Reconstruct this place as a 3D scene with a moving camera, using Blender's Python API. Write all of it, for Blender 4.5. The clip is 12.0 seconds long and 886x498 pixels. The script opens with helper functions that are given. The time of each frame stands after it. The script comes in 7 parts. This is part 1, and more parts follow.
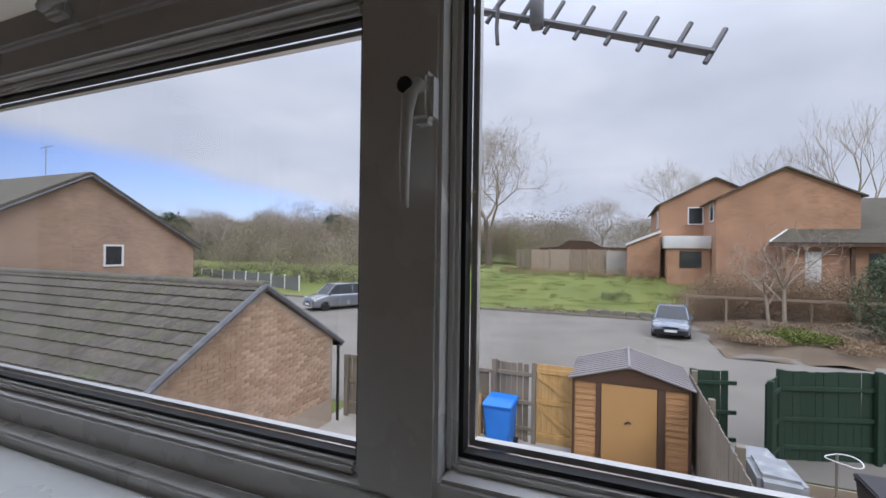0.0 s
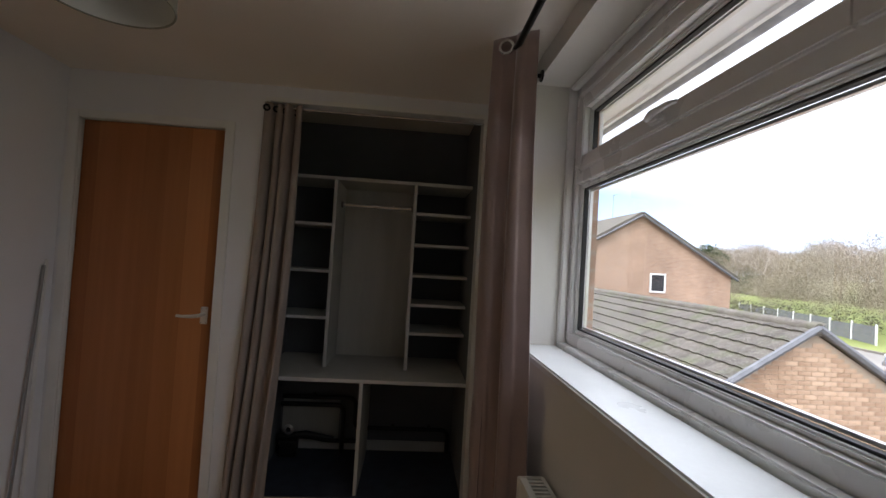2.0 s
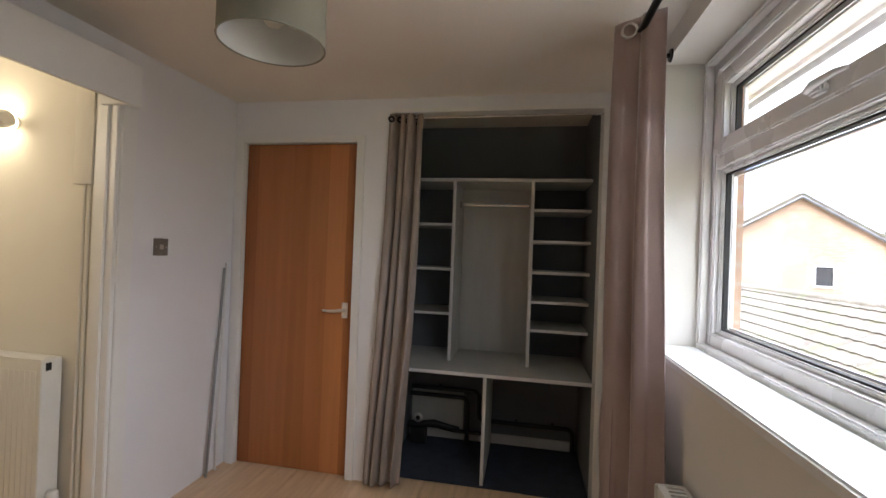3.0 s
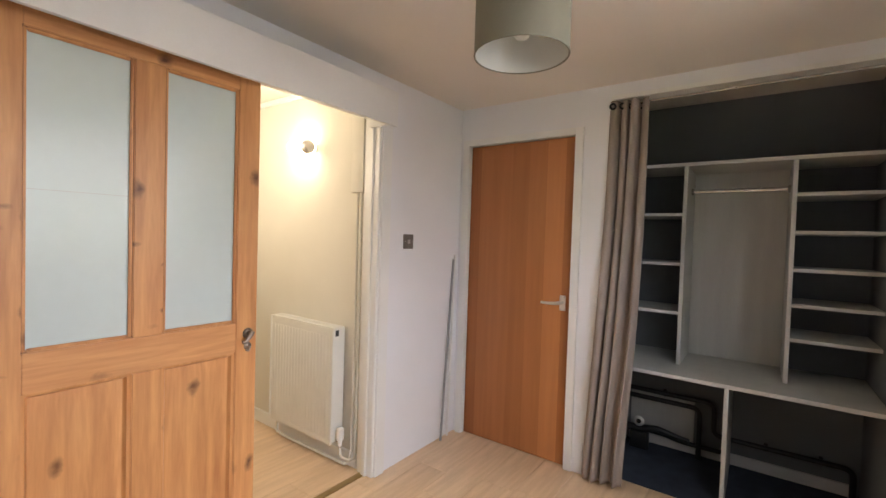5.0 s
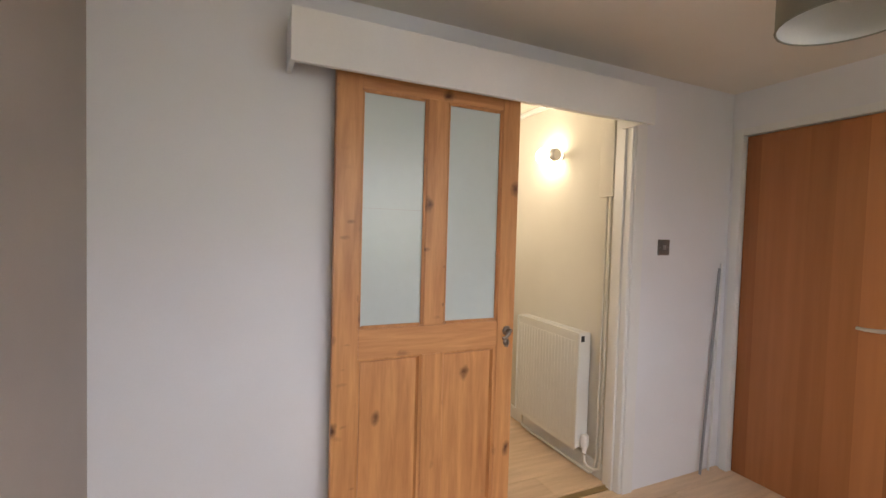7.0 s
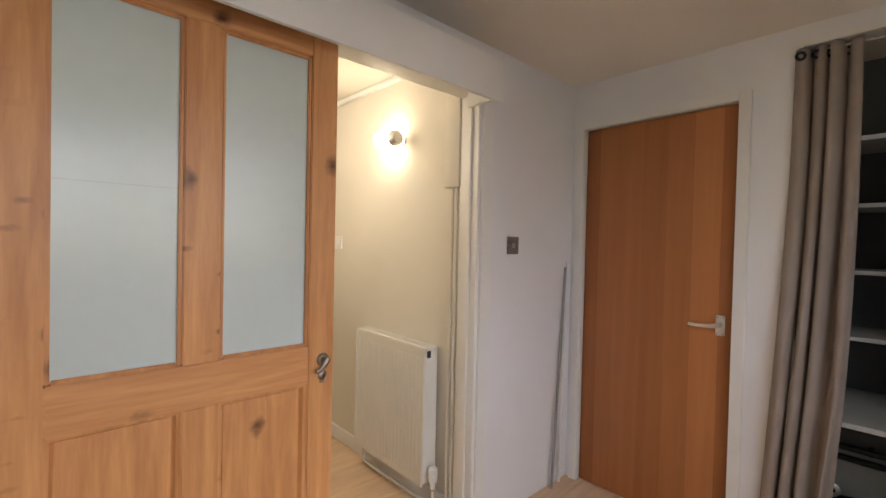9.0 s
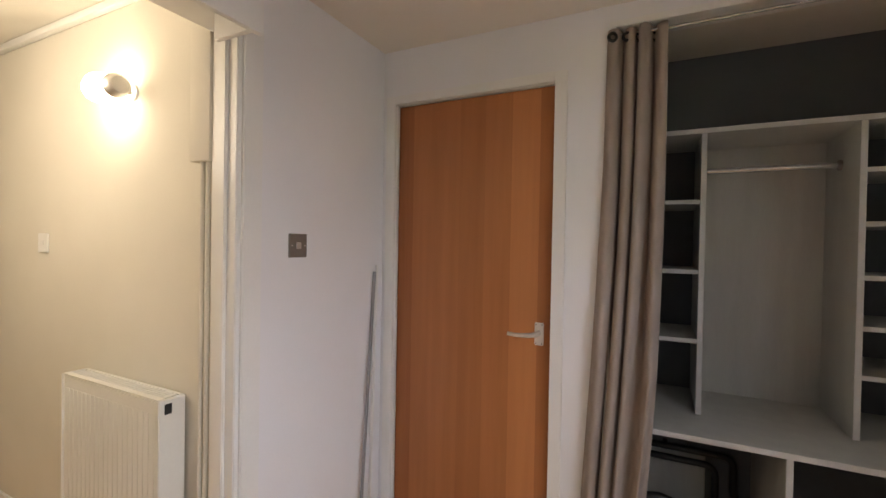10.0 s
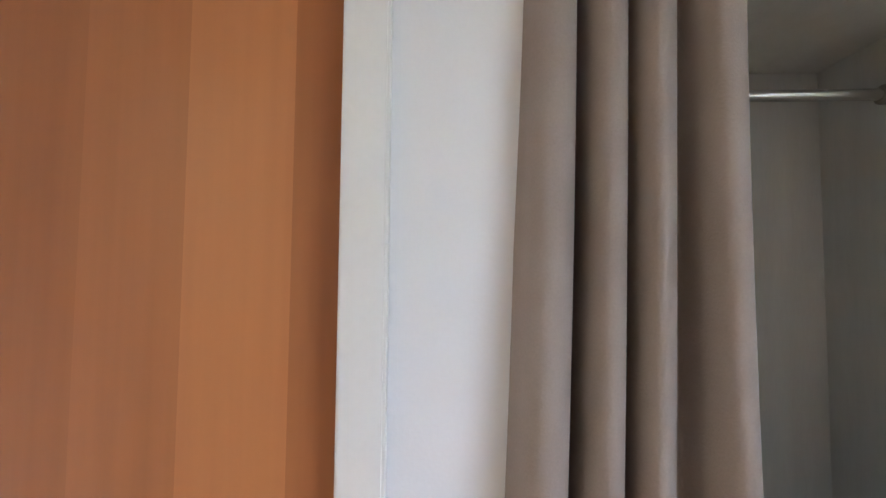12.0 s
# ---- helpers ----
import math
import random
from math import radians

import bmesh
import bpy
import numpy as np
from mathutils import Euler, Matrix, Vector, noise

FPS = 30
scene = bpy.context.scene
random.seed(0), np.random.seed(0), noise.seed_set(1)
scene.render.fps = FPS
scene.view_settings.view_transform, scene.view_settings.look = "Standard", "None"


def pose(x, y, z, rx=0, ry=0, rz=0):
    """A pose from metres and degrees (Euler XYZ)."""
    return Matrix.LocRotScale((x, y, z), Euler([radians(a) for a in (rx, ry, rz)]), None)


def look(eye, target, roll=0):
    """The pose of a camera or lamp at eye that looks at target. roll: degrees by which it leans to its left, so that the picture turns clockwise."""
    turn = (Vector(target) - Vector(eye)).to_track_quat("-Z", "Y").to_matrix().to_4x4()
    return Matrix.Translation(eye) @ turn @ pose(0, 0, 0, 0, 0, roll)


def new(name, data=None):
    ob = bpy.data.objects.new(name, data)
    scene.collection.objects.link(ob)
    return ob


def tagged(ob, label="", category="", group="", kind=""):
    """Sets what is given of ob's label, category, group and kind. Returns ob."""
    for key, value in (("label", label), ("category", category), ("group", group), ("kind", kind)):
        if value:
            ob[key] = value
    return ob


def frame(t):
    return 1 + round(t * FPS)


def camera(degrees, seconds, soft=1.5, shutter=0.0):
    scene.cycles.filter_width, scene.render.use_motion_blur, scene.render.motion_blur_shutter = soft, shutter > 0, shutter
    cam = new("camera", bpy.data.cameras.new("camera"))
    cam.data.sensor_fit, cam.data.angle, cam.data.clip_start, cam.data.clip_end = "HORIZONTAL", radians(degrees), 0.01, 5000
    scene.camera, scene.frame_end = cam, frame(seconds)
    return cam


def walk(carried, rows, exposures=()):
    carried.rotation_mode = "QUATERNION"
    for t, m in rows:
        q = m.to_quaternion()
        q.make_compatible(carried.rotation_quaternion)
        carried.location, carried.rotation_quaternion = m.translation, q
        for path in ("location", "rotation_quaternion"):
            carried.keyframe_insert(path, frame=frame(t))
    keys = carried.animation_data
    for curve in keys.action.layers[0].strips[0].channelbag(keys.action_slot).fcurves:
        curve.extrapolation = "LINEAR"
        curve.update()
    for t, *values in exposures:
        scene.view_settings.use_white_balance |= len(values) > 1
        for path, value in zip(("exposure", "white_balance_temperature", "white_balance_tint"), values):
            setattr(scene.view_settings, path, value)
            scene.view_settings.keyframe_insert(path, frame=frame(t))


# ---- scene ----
cam = camera(91.0, 12.0)
PATH = [
    (0, (2.132, -0.283, 1.382), (1.371, 1.567, 1.384), 0.8),
    (0.3, (2.161, -0.303, 1.367), (1.029, 1.346, 1.393), 1.8),
    (0.5, (2.194, -0.333, 1.358), (0.856, 1.153, 1.391), 2.1),
    (0.9, (2.249, -0.381, 1.359), (0.627, 0.788, 1.413), 2.7),
    (1, (2.257, -0.382, 1.364), (0.572, 0.693, 1.418), 2.9),
    (1.5, (2.326, -0.468, 1.364), (0.424, 0.146, 1.429), 3.1),
    (2, (2.391, -0.505, 1.35), (0.397, -0.356, 1.406), 3.5),
    (2.5, (2.431, -0.534, 1.348), (0.439, -0.718, 1.391), 2.7),
    (2.7, (2.427, -0.533, 1.352), (0.444, -0.791, 1.384), 2.4),
    (4.3, (2.497, -0.585, 1.361), (0.703, -1.468, 1.318), 1.8),
    (4.5, (2.505, -0.611, 1.358), (0.749, -1.568, 1.315), 1.7),
    (5, (2.527, -0.624, 1.36), (0.911, -1.801, 1.306), 1.8),
    (5.5, (2.55, -0.632, 1.362), (1.108, -2.016, 1.303), 1.7),
    (6, (2.586, -0.635, 1.368), (1.424, -2.262, 1.297), 1.6),
    (6.5, (2.621, -0.647, 1.372), (1.735, -2.438, 1.298), 1.5),
    (6.7, (2.629, -0.645, 1.376), (1.822, -2.473, 1.299), 1.6),
    (8.3, (2.502, -0.796, 1.339), (1.442, -2.492, 1.303), 1.0),
    (8.5, (2.435, -0.846, 1.354), (1.332, -2.514, 1.31), 0.9),
    (9, (2.249, -0.982, 1.339), (0.894, -2.453, 1.305), 1.3),
    (9.5, (2.028, -1.121, 1.379), (0.382, -2.256, 1.347), 1.0),
    (10, (1.731, -1.146, 1.343), (-0.06, -2.035, 1.32), 1.0),
    (10.5, (1.415, -1.204, 1.329), (-0.483, -1.835, 1.336), 1.2),
    (11, (1.083, -1.312, 1.33), (-0.889, -1.639, 1.363), 1.5),
    (11.5, (0.743, -1.355, 1.312), (-1.25, -1.518, 1.347), 1.1),
    (12, (0.43, -1.40, 1.30), (-1.564, -1.503, 1.401), 0.5),
]
EXPOSURES = [(0.0, 0.27, 6150, 11), (0.5, 0.30, 6250, 11), (1.0, 0.50, 6350, 11), (1.5, 0.95, 6450, 11), (2.0, 1.55, 6400, 10), (2.5, 2.45, 6350, 10), (3.2, 3.05, 6400, 10), (4.3, 3.66, 6450, 11),
             (5.0, 3.66, 6450, 11), (5.8, 3.55, 6450, 11), (6.7, 3.25, 6550, 12), (8.3, 3.20, 6600, 12), (9.5, 3.25, 6500, 12), (10.5, 3.78, 6500, 12), (11.0, 4.22, 6500, 12), (11.5, 4.25, 6250, 12), (12.0, 4.08, 5450, 6)]
walk(cam, [(t, look(eye, target, roll)) for t, eye, target, roll in PATH], EXPOSURES)
CLOUD_EDGE = (0.2198, 0.0587, 0.9738)

# ---- world, sun and lamps ----
world = bpy.data.worlds.new("sky_world")
scene.world = world
world.use_nodes = True
WN, WL = world.node_tree.nodes, world.node_tree.links
WN.clear()
w_out = WN.new("ShaderNodeOutputWorld")
w_bg = WN.new("ShaderNodeBackground")
w_sky = WN.new("ShaderNodeTexSky")
w_sky.sky_type, w_sky.sun_disc = "NISHITA", False
w_sky.sun_elevation, w_sky.sun_rotation = radians(34), radians(150)
w_sky.air_density, w_sky.dust_density = 1.0, 1.0
w_co = WN.new("ShaderNodeTexCoord")
# a broad sheet of cloud whose tilted lower edge leaves clear sky low in the west
w_dot = WN.new("ShaderNodeVectorMath")
w_dot.operation = "DOT_PRODUCT"
w_dot.inputs[1].default_value = CLOUD_EDGE
w_n1 = WN.new("ShaderNodeTexNoise")
w_n1.inputs["Scale"].default_value, w_n1.inputs["Detail"].default_value = 5.0, 4
w_mad = WN.new("ShaderNodeMath")
w_mad.operation = "MULTIPLY_ADD"
w_mad.inputs[1].default_value = 0.05
w_edge = WN.new("ShaderNodeMapRange")
w_edge.inputs["From Min"].default_value, w_edge.inputs["From Max"].default_value = 0.012, 0.05
w_n2 = WN.new("ShaderNodeTexNoise")
w_n2.inputs["Scale"].default_value, w_n2.inputs["Detail"].default_value = 3.2, 6
w_map = WN.new("ShaderNodeMapping")
w_map.inputs["Scale"].default_value = (1, 1, 2.6)
w_ramp = WN.new("ShaderNodeValToRGB")
w_ramp.color_ramp.elements[0].position, w_ramp.color_ramp.elements[1].position = 0.36, 0.66
w_ramp.color_ramp.elements[0].color = (4.9, 5.15, 6.1, 1)
w_ramp.color_ramp.elements[1].color = (6.0, 6.2, 7.0, 1)
w_mix = WN.new("ShaderNodeMix")
w_mix.data_type = "RGBA"
WL.new(w_co.outputs["Generated"], w_dot.inputs[0])
WL.new(w_co.outputs["Generated"], w_n1.inputs["Vector"])
WL.new(w_co.outputs["Generated"], w_map.inputs["Vector"])
WL.new(w_map.outputs["Vector"], w_n2.inputs["Vector"])
WL.new(w_n1.outputs["Fac"], w_mad.inputs[0])
WL.new(w_dot.outputs["Value"], w_mad.inputs[2])
WL.new(w_mad.outputs["Value"], w_edge.inputs["Value"])
WL.new(w_n2.outputs["Fac"], w_ramp.inputs["Fac"])
WL.new(w_edge.outputs["Result"], w_mix.inputs["Factor"])
w_deep = WN.new("ShaderNodeVectorMath")
w_deep.operation = "MULTIPLY"
w_deep.inputs[1].default_value = (0.95, 0.95, 1.36)
WL.new(w_sky.outputs["Color"], w_deep.inputs[0])
WL.new(w_deep.outputs[0], w_mix.inputs["A"])
# bright overcast: the cloud grows lighter towards the zenith
w_sep = WN.new("ShaderNodeSeparateXYZ")
WL.new(w_co.outputs["Generated"], w_sep.inputs[0])
w_zen = WN.new("ShaderNodeMapRange")
w_zen.interpolation_type = "SMOOTHSTEP"
w_zen.inputs["From Min"].default_value, w_zen.inputs["From Max"].default_value = 0.30, 0.95
w_zen.inputs["To Min"].default_value, w_zen.inputs["To Max"].default_value = 1.0, 3.4
WL.new(w_sep.outputs["Z"], w_zen.inputs["Value"])
w_lit = WN.new("ShaderNodeVectorMath")
w_lit.operation = "MULTIPLY"
WL.new(w_ramp.outputs["Color"], w_lit.inputs[0])
WL.new(w_zen.outputs["Result"], w_lit.inputs[1])
WL.new(w_lit.outputs[0], w_mix.inputs["B"])
WL.new(w_mix.outputs["Result"], w_bg.inputs["Color"])
WL.new(w_bg.outputs["Background"], w_out.inputs["Surface"])
w_bg.inputs["Strength"].default_value = 0.1

sun_data = bpy.data.lights.new("sun", "SUN")
sun_data.energy, sun_data.angle, sun_data.color = 0.8, radians(14), (1.0, 0.95, 0.88)
sun = new("sun", sun_data)
sun.matrix_world = look((20, -30, 28), (0, 0, 0))

S = -2.33          # face of the south wall
CEIL = 2.24
G = -2.7           # ground outside, one storey down
LENGTH = 3.08      # face of the east wall
HALL_X = 0.778     # face of the hall's west wall

# added fill light, set out in the hall away from the wall lamp's bulb
hall_fill_data = bpy.data.lights.new("hall_fill", "POINT")
hall_fill_data.energy, hall_fill_data.color, hall_fill_data.shadow_soft_size = 1.75, (1.0, 0.86, 0.67), 0.28
hall_fill_lamp = new("hall_fill_light", hall_fill_data)
hall_fill_lamp.location = (HALL_X + 0.72, -3.30, 1.92)

# daylight of the open sky, standing in the window's opening
sky_lamp_data = bpy.data.lights.new("window_daylight", "AREA")
sky_lamp_data.shape, sky_lamp_data.size, sky_lamp_data.size_y = "RECTANGLE", 2.0, 0.92
sky_lamp_data.energy, sky_lamp_data.color = 1.45, (0.90, 0.95, 1.0)
sky_lamp_data.spread = radians(135)
sky_lamp = new("window_daylight", sky_lamp_data)
sky_lamp.matrix_world = look((1.6, 0.08, 1.57), (1.6, -1.0, 0.62))

# ---- materials ----
def nodes_of(name):
    m = bpy.data.materials.new(name)
    m.use_nodes = True
    t = m.node_tree
    return m, t.nodes, t.links, t.nodes["Principled BSDF"]


def surface(name, dark, light, rough=0.6, scale=6.0, fine=80.0, bump=0.05, metal=0.0, stretch=(1, 1, 1), spread=0.25,
            vary=0.0, coat=0.0, bump_dist=0.002, rough_vary=0.08):
    """Two scales of variation between two colours, grain relief, and rough patches."""
    m, n, l, b = nodes_of(name)
    co, mp = n.new("ShaderNodeTexCoord"), n.new("ShaderNodeMapping")
    mp.inputs["Scale"].default_value = stretch
    l.new(co.outputs["Object"], mp.inputs["Vector"])
    big, small = n.new("ShaderNodeTexNoise"), n.new("ShaderNodeTexNoise")
    big.inputs["Scale"].default_value, big.inputs["Detail"].default_value = scale, 5
    small.inputs["Scale"].default_value, small.inputs["Detail"].default_value = fine, 3
    for k in (big, small):
        l.new(mp.outputs["Vector"], k.inputs["Vector"])
    add = n.new("ShaderNodeMath")
    add.operation = "MULTIPLY_ADD"
    add.inputs[1].default_value = 0.35
    l.new(small.outputs["Fac"], add.inputs[0])
    l.new(big.outputs["Fac"], add.inputs[2])
    rng = n.new("ShaderNodeMapRange")
    rng.inputs["From Min"].default_value, rng.inputs["From Max"].default_value = 0.675 - spread, 0.675 + spread
    l.new(add.outputs["Value"], rng.inputs["Value"])
    fac = rng.outputs["Result"]
    if vary:
        info, mul = n.new("ShaderNodeObjectInfo"), n.new("ShaderNodeMath")
        mul.operation, mul.use_clamp = "MULTIPLY_ADD", True
        mul.inputs[1].default_value = vary
        sub = n.new("ShaderNodeMath")
        sub.operation = "SUBTRACT"
        sub.inputs[1].default_value = vary / 2
        l.new(fac, sub.inputs[0])
        l.new(info.outputs["Random"], mul.inputs[0])
        l.new(sub.outputs["Value"], mul.inputs[2])
        fac = mul.outputs["Value"]
    mix = n.new("ShaderNodeMix")
    mix.data_type = "RGBA"
    mix.inputs["A"].default_value, mix.inputs["B"].default_value = (*dark, 1), (*light, 1)
    l.new(fac, mix.inputs["Factor"])
    l.new(mix.outputs["Result"], b.inputs["Base Color"])
    rr = n.new("ShaderNodeMapRange")
    rr.inputs["To Min"].default_value, rr.inputs["To Max"].default_value = max(rough - rough_vary, 0.02), min(rough + rough_vary, 1)
    l.new(big.outputs["Fac"], rr.inputs["Value"])
    l.new(rr.outputs["Result"], b.inputs["Roughness"])
    b.inputs["Metallic"].default_value = metal
    b.inputs["Coat Weight"].default_value = coat
    if bump:
        bp = n.new("ShaderNodeBump")
        bp.inputs["Strength"].default_value, bp.inputs["Distance"].default_value = bump, bump_dist
        l.new(small.outputs["Fac"], bp.inputs["Height"])
        l.new(bp.outputs["Normal"], b.inputs["Normal"])
    return m


def veneer(name, axis, leaf, dark, light, rough=0.32):
    """Wood veneer: upright leaves of unlike tone, with long fine grain."""
    m, n, l, b = nodes_of(name)
    co, sep = n.new("ShaderNodeTexCoord"), n.new("ShaderNodeSeparateXYZ")
    l.new(co.outputs["Object"], sep.inputs[0])
    wob = n.new("ShaderNodeTexNoise")
    wob.inputs["Scale"].default_value = 1.3
    l.new(co.outputs["Object"], wob.inputs["Vector"])
    div = n.new("ShaderNodeMath")
    div.operation = "MULTIPLY_ADD"
    div.inputs[1].default_value, div.inputs[2].default_value = 1 / leaf, 20.31
    l.new(sep.outputs[axis], div.inputs[0])
    flo = n.new("ShaderNodeMath")
    flo.operation = "FLOOR"
    l.new(div.outputs[0], flo.inputs[0])
    wn = n.new("ShaderNodeTexWhiteNoise")
    wn.noise_dimensions = "1D"
    l.new(flo.outputs[0], wn.inputs["W"])
    mp = n.new("ShaderNodeMapping")
    mp.inputs["Scale"].default_value = (26, 26, 0.8)
    l.new(co.outputs["Object"], mp.inputs["Vector"])
    g1, g2 = n.new("ShaderNodeTexNoise"), n.new("ShaderNodeTexNoise")
    g1.inputs["Scale"].default_value, g1.inputs["Detail"].default_value = 1.0, 6
    g2.inputs["Scale"].default_value, g2.inputs["Detail"].default_value = 6.0, 3
    mp2 = n.new("ShaderNodeMapping")
    mp2.inputs["Scale"].default_value = (7, 7, 0.5)
    l.new(co.outputs["Object"], mp2.inputs["Vector"])
    l.new(mp.outputs["Vector"], g1.inputs["Vector"])
    l.new(mp2.outputs["Vector"], g2.inputs["Vector"])
    s1, s2 = n.new("ShaderNodeMath"), n.new("ShaderNodeMath")
    s1.operation = s2.operation = "MULTIPLY_ADD"
    s1.inputs[1].default_value, s2.inputs[1].default_value = 1.75, 0.45
    l.new(wn.outputs["Value"], s1.inputs[0])
    l.new(g1.outputs["Fac"], s1.inputs[2])
    l.new(g2.outputs["Fac"], s2.inputs[0])
    l.new(s1.outputs[0], s2.inputs[2])
    rng = n.new("ShaderNodeMapRange")
    rng.inputs["From Min"].default_value, rng.inputs["From Max"].default_value = 0.35, 2.55
    l.new(s2.outputs[0], rng.inputs["Value"])
    mix = n.new("ShaderNodeMix")
    mix.data_type = "RGBA"
    mix.inputs["A"].default_value, mix.inputs["B"].default_value = (*dark, 1), (*light, 1)
    l.new(rng.outputs[0], mix.inputs["Factor"])
    l.new(mix.outputs["Result"], b.inputs["Base Color"])
    b.inputs["Roughness"].default_value = rough
    bp = n.new("ShaderNodeBump")
    bp.inputs["Strength"].default_value, bp.inputs["Distance"].default_value = 0.06, 0.001
    l.new(g1.outputs["Fac"], bp.inputs["Height"])
    l.new(bp.outputs["Normal"], b.inputs["Normal"])
    return m


def pine(name, along, dark, light):
    """Waxed pine: wavy grain along one axis and a scatter of dark knots."""
    m, n, l, b = nodes_of(name)
    co, mp, mk = n.new("ShaderNodeTexCoord"), n.new("ShaderNodeMapping"), n.new("ShaderNodeMapping")
    info = n.new("ShaderNodeObjectInfo")
    off = n.new("ShaderNodeVectorMath")
    off.operation = "MULTIPLY_ADD"
    off.inputs[1].default_value = (7, 7, 7)
    l.new(info.outputs["Random"], off.inputs[0])
    l.new(co.outputs["Object"], off.inputs[2])
    mp.inputs["Scale"].default_value = (1.3, 15, 15) if along == "X" else (15, 15, 1.3)
    mk.inputs["Scale"].default_value = (7, 9, 9) if along == "X" else (9, 9, 6)
    l.new(off.outputs[0], mp.inputs["Vector"])
    kw = n.new("ShaderNodeTexNoise")
    kw.inputs["Scale"].default_value, kw.inputs["Detail"].default_value = 22, 3
    l.new(off.outputs[0], kw.inputs["Vector"])
    kd = n.new("ShaderNodeVectorMath")
    kd.operation = "MULTIPLY_ADD"
    kd.inputs[1].default_value = (0.040, 0.040, 0.034)
    l.new(kw.outputs["Color"], kd.inputs[0])
    l.new(off.outputs[0], kd.inputs[2])
    l.new(kd.outputs[0], mk.inputs["Vector"])
    g = n.new("ShaderNodeTexNoise")
    g.inputs["Scale"].default_value, g.inputs["Detail"].default_value, g.inputs["Distortion"].default_value = 1.6, 6, 0.7
    l.new(mp.outputs["Vector"], g.inputs["Vector"])
    fine = n.new("ShaderNodeTexNoise")
    fine.inputs["Scale"].default_value, fine.inputs["Detail"].default_value = 9, 3
    l.new(mp.outputs["Vector"], fine.inputs["Vector"])
    ad = n.new("ShaderNodeMath")
    ad.operation = "MULTIPLY_ADD"
    ad.inputs[1].default_value = 0.28
    l.new(fine.outputs["Fac"], ad.inputs[0])
    l.new(g.outputs["Fac"], ad.inputs[2])
    rng = n.new("ShaderNodeMapRange")
    rng.inputs["From Min"].default_value, rng.inputs["From Max"].default_value = 0.25, 0.95
    l.new(ad.outputs[0], rng.inputs["Value"])
    mix = n.new("ShaderNodeMix")
    mix.data_type = "RGBA"
    mix.inputs["A"].default_value, mix.inputs["B"].default_value = (*dark, 1), (*light, 1)
    l.new(rng.outputs[0], mix.inputs["Factor"])
    vor = n.new("ShaderNodeTexVoronoi")
    vor.inputs["Scale"].default_value = 1.0
    l.new(mk.outputs["Vector"], vor.inputs["Vector"])
    kn = n.new("ShaderNodeMapRange")
    kn.inputs["From Min"].default_value, kn.inputs["From Max"].default_value = 0.23, 0.05
    l.new(vor.outputs["Distance"], kn.inputs["Value"])
    pick = n.new("ShaderNodeSeparateColor")
    l.new(vor.outputs["Color"], pick.inputs[0])
    gate = n.new("ShaderNodeMath")
    gate.operation, gate.use_clamp = "MULTIPLY_ADD", True
    gate.inputs[1].default_value, gate.inputs[2].default_value = 3.2, -1.55
    l.new(pick.outputs[0], gate.inputs[0])
    kf = n.new("ShaderNodeMath")
    kf.operation = "MULTIPLY"
    l.new(kn.outputs[0], kf.inputs[0])
    l.new(gate.outputs[0], kf.inputs[1])
    # short dark spike knots that lie across the grain
    ms, vs = n.new("ShaderNodeMapping"), n.new("ShaderNodeTexVoronoi")
    ms.inputs["Scale"].default_value = (26, 10, 10) if along == "X" else (10, 10, 26)
    vs.inputs["Scale"].default_value = 1.0
    l.new(kd.outputs[0], ms.inputs["Vector"])
    l.new(ms.outputs["Vector"], vs.inputs["Vector"])
    sn = n.new("ShaderNodeMapRange")
    sn.inputs["From Min"].default_value, sn.inputs["From Max"].default_value = 0.24, 0.10
    l.new(vs.outputs["Distance"], sn.inputs["Value"])
    sp, sg, sf = n.new("ShaderNodeSeparateColor"), n.new("ShaderNodeMath"), n.new("ShaderNodeMath")
    sg.operation, sg.use_clamp, sf.operation = "MULTIPLY_ADD", True, "MULTIPLY"
    sg.inputs[1].default_value, sg.inputs[2].default_value = 4.0, -3.0
    l.new(vs.outputs["Color"], sp.inputs[0])
    l.new(sp.outputs[1], sg.inputs[0])
    l.new(sn.outputs[0], sf.inputs[0])
    l.new(sg.outputs[0], sf.inputs[1])
    both = n.new("ShaderNodeMath")
    both.operation = "MAXIMUM"
    l.new(kf.outputs[0], both.inputs[0])
    l.new(sf.outputs[0], both.inputs[1])
    mix2 = n.new("ShaderNodeMix")
    mix2.data_type = "RGBA"
    mix2.inputs["B"].default_value = (0.10, 0.030, 0.008, 1)
    l.new(both.outputs[0], mix2.inputs["Factor"])
    l.new(mix.outputs["Result"], mix2.inputs["A"])
    l.new(mix2.outputs["Result"], b.inputs["Base Color"])
    b.inputs["Roughness"].default_value = 0.42
    bp = n.new("ShaderNodeBump")
    bp.inputs["Strength"].default_value, bp.inputs["Distance"].default_value = 0.12, 0.001
    l.new(fine.outputs["Fac"], bp.inputs["Height"])
    l.new(bp.outputs["Normal"], b.inputs["Normal"])
    return m


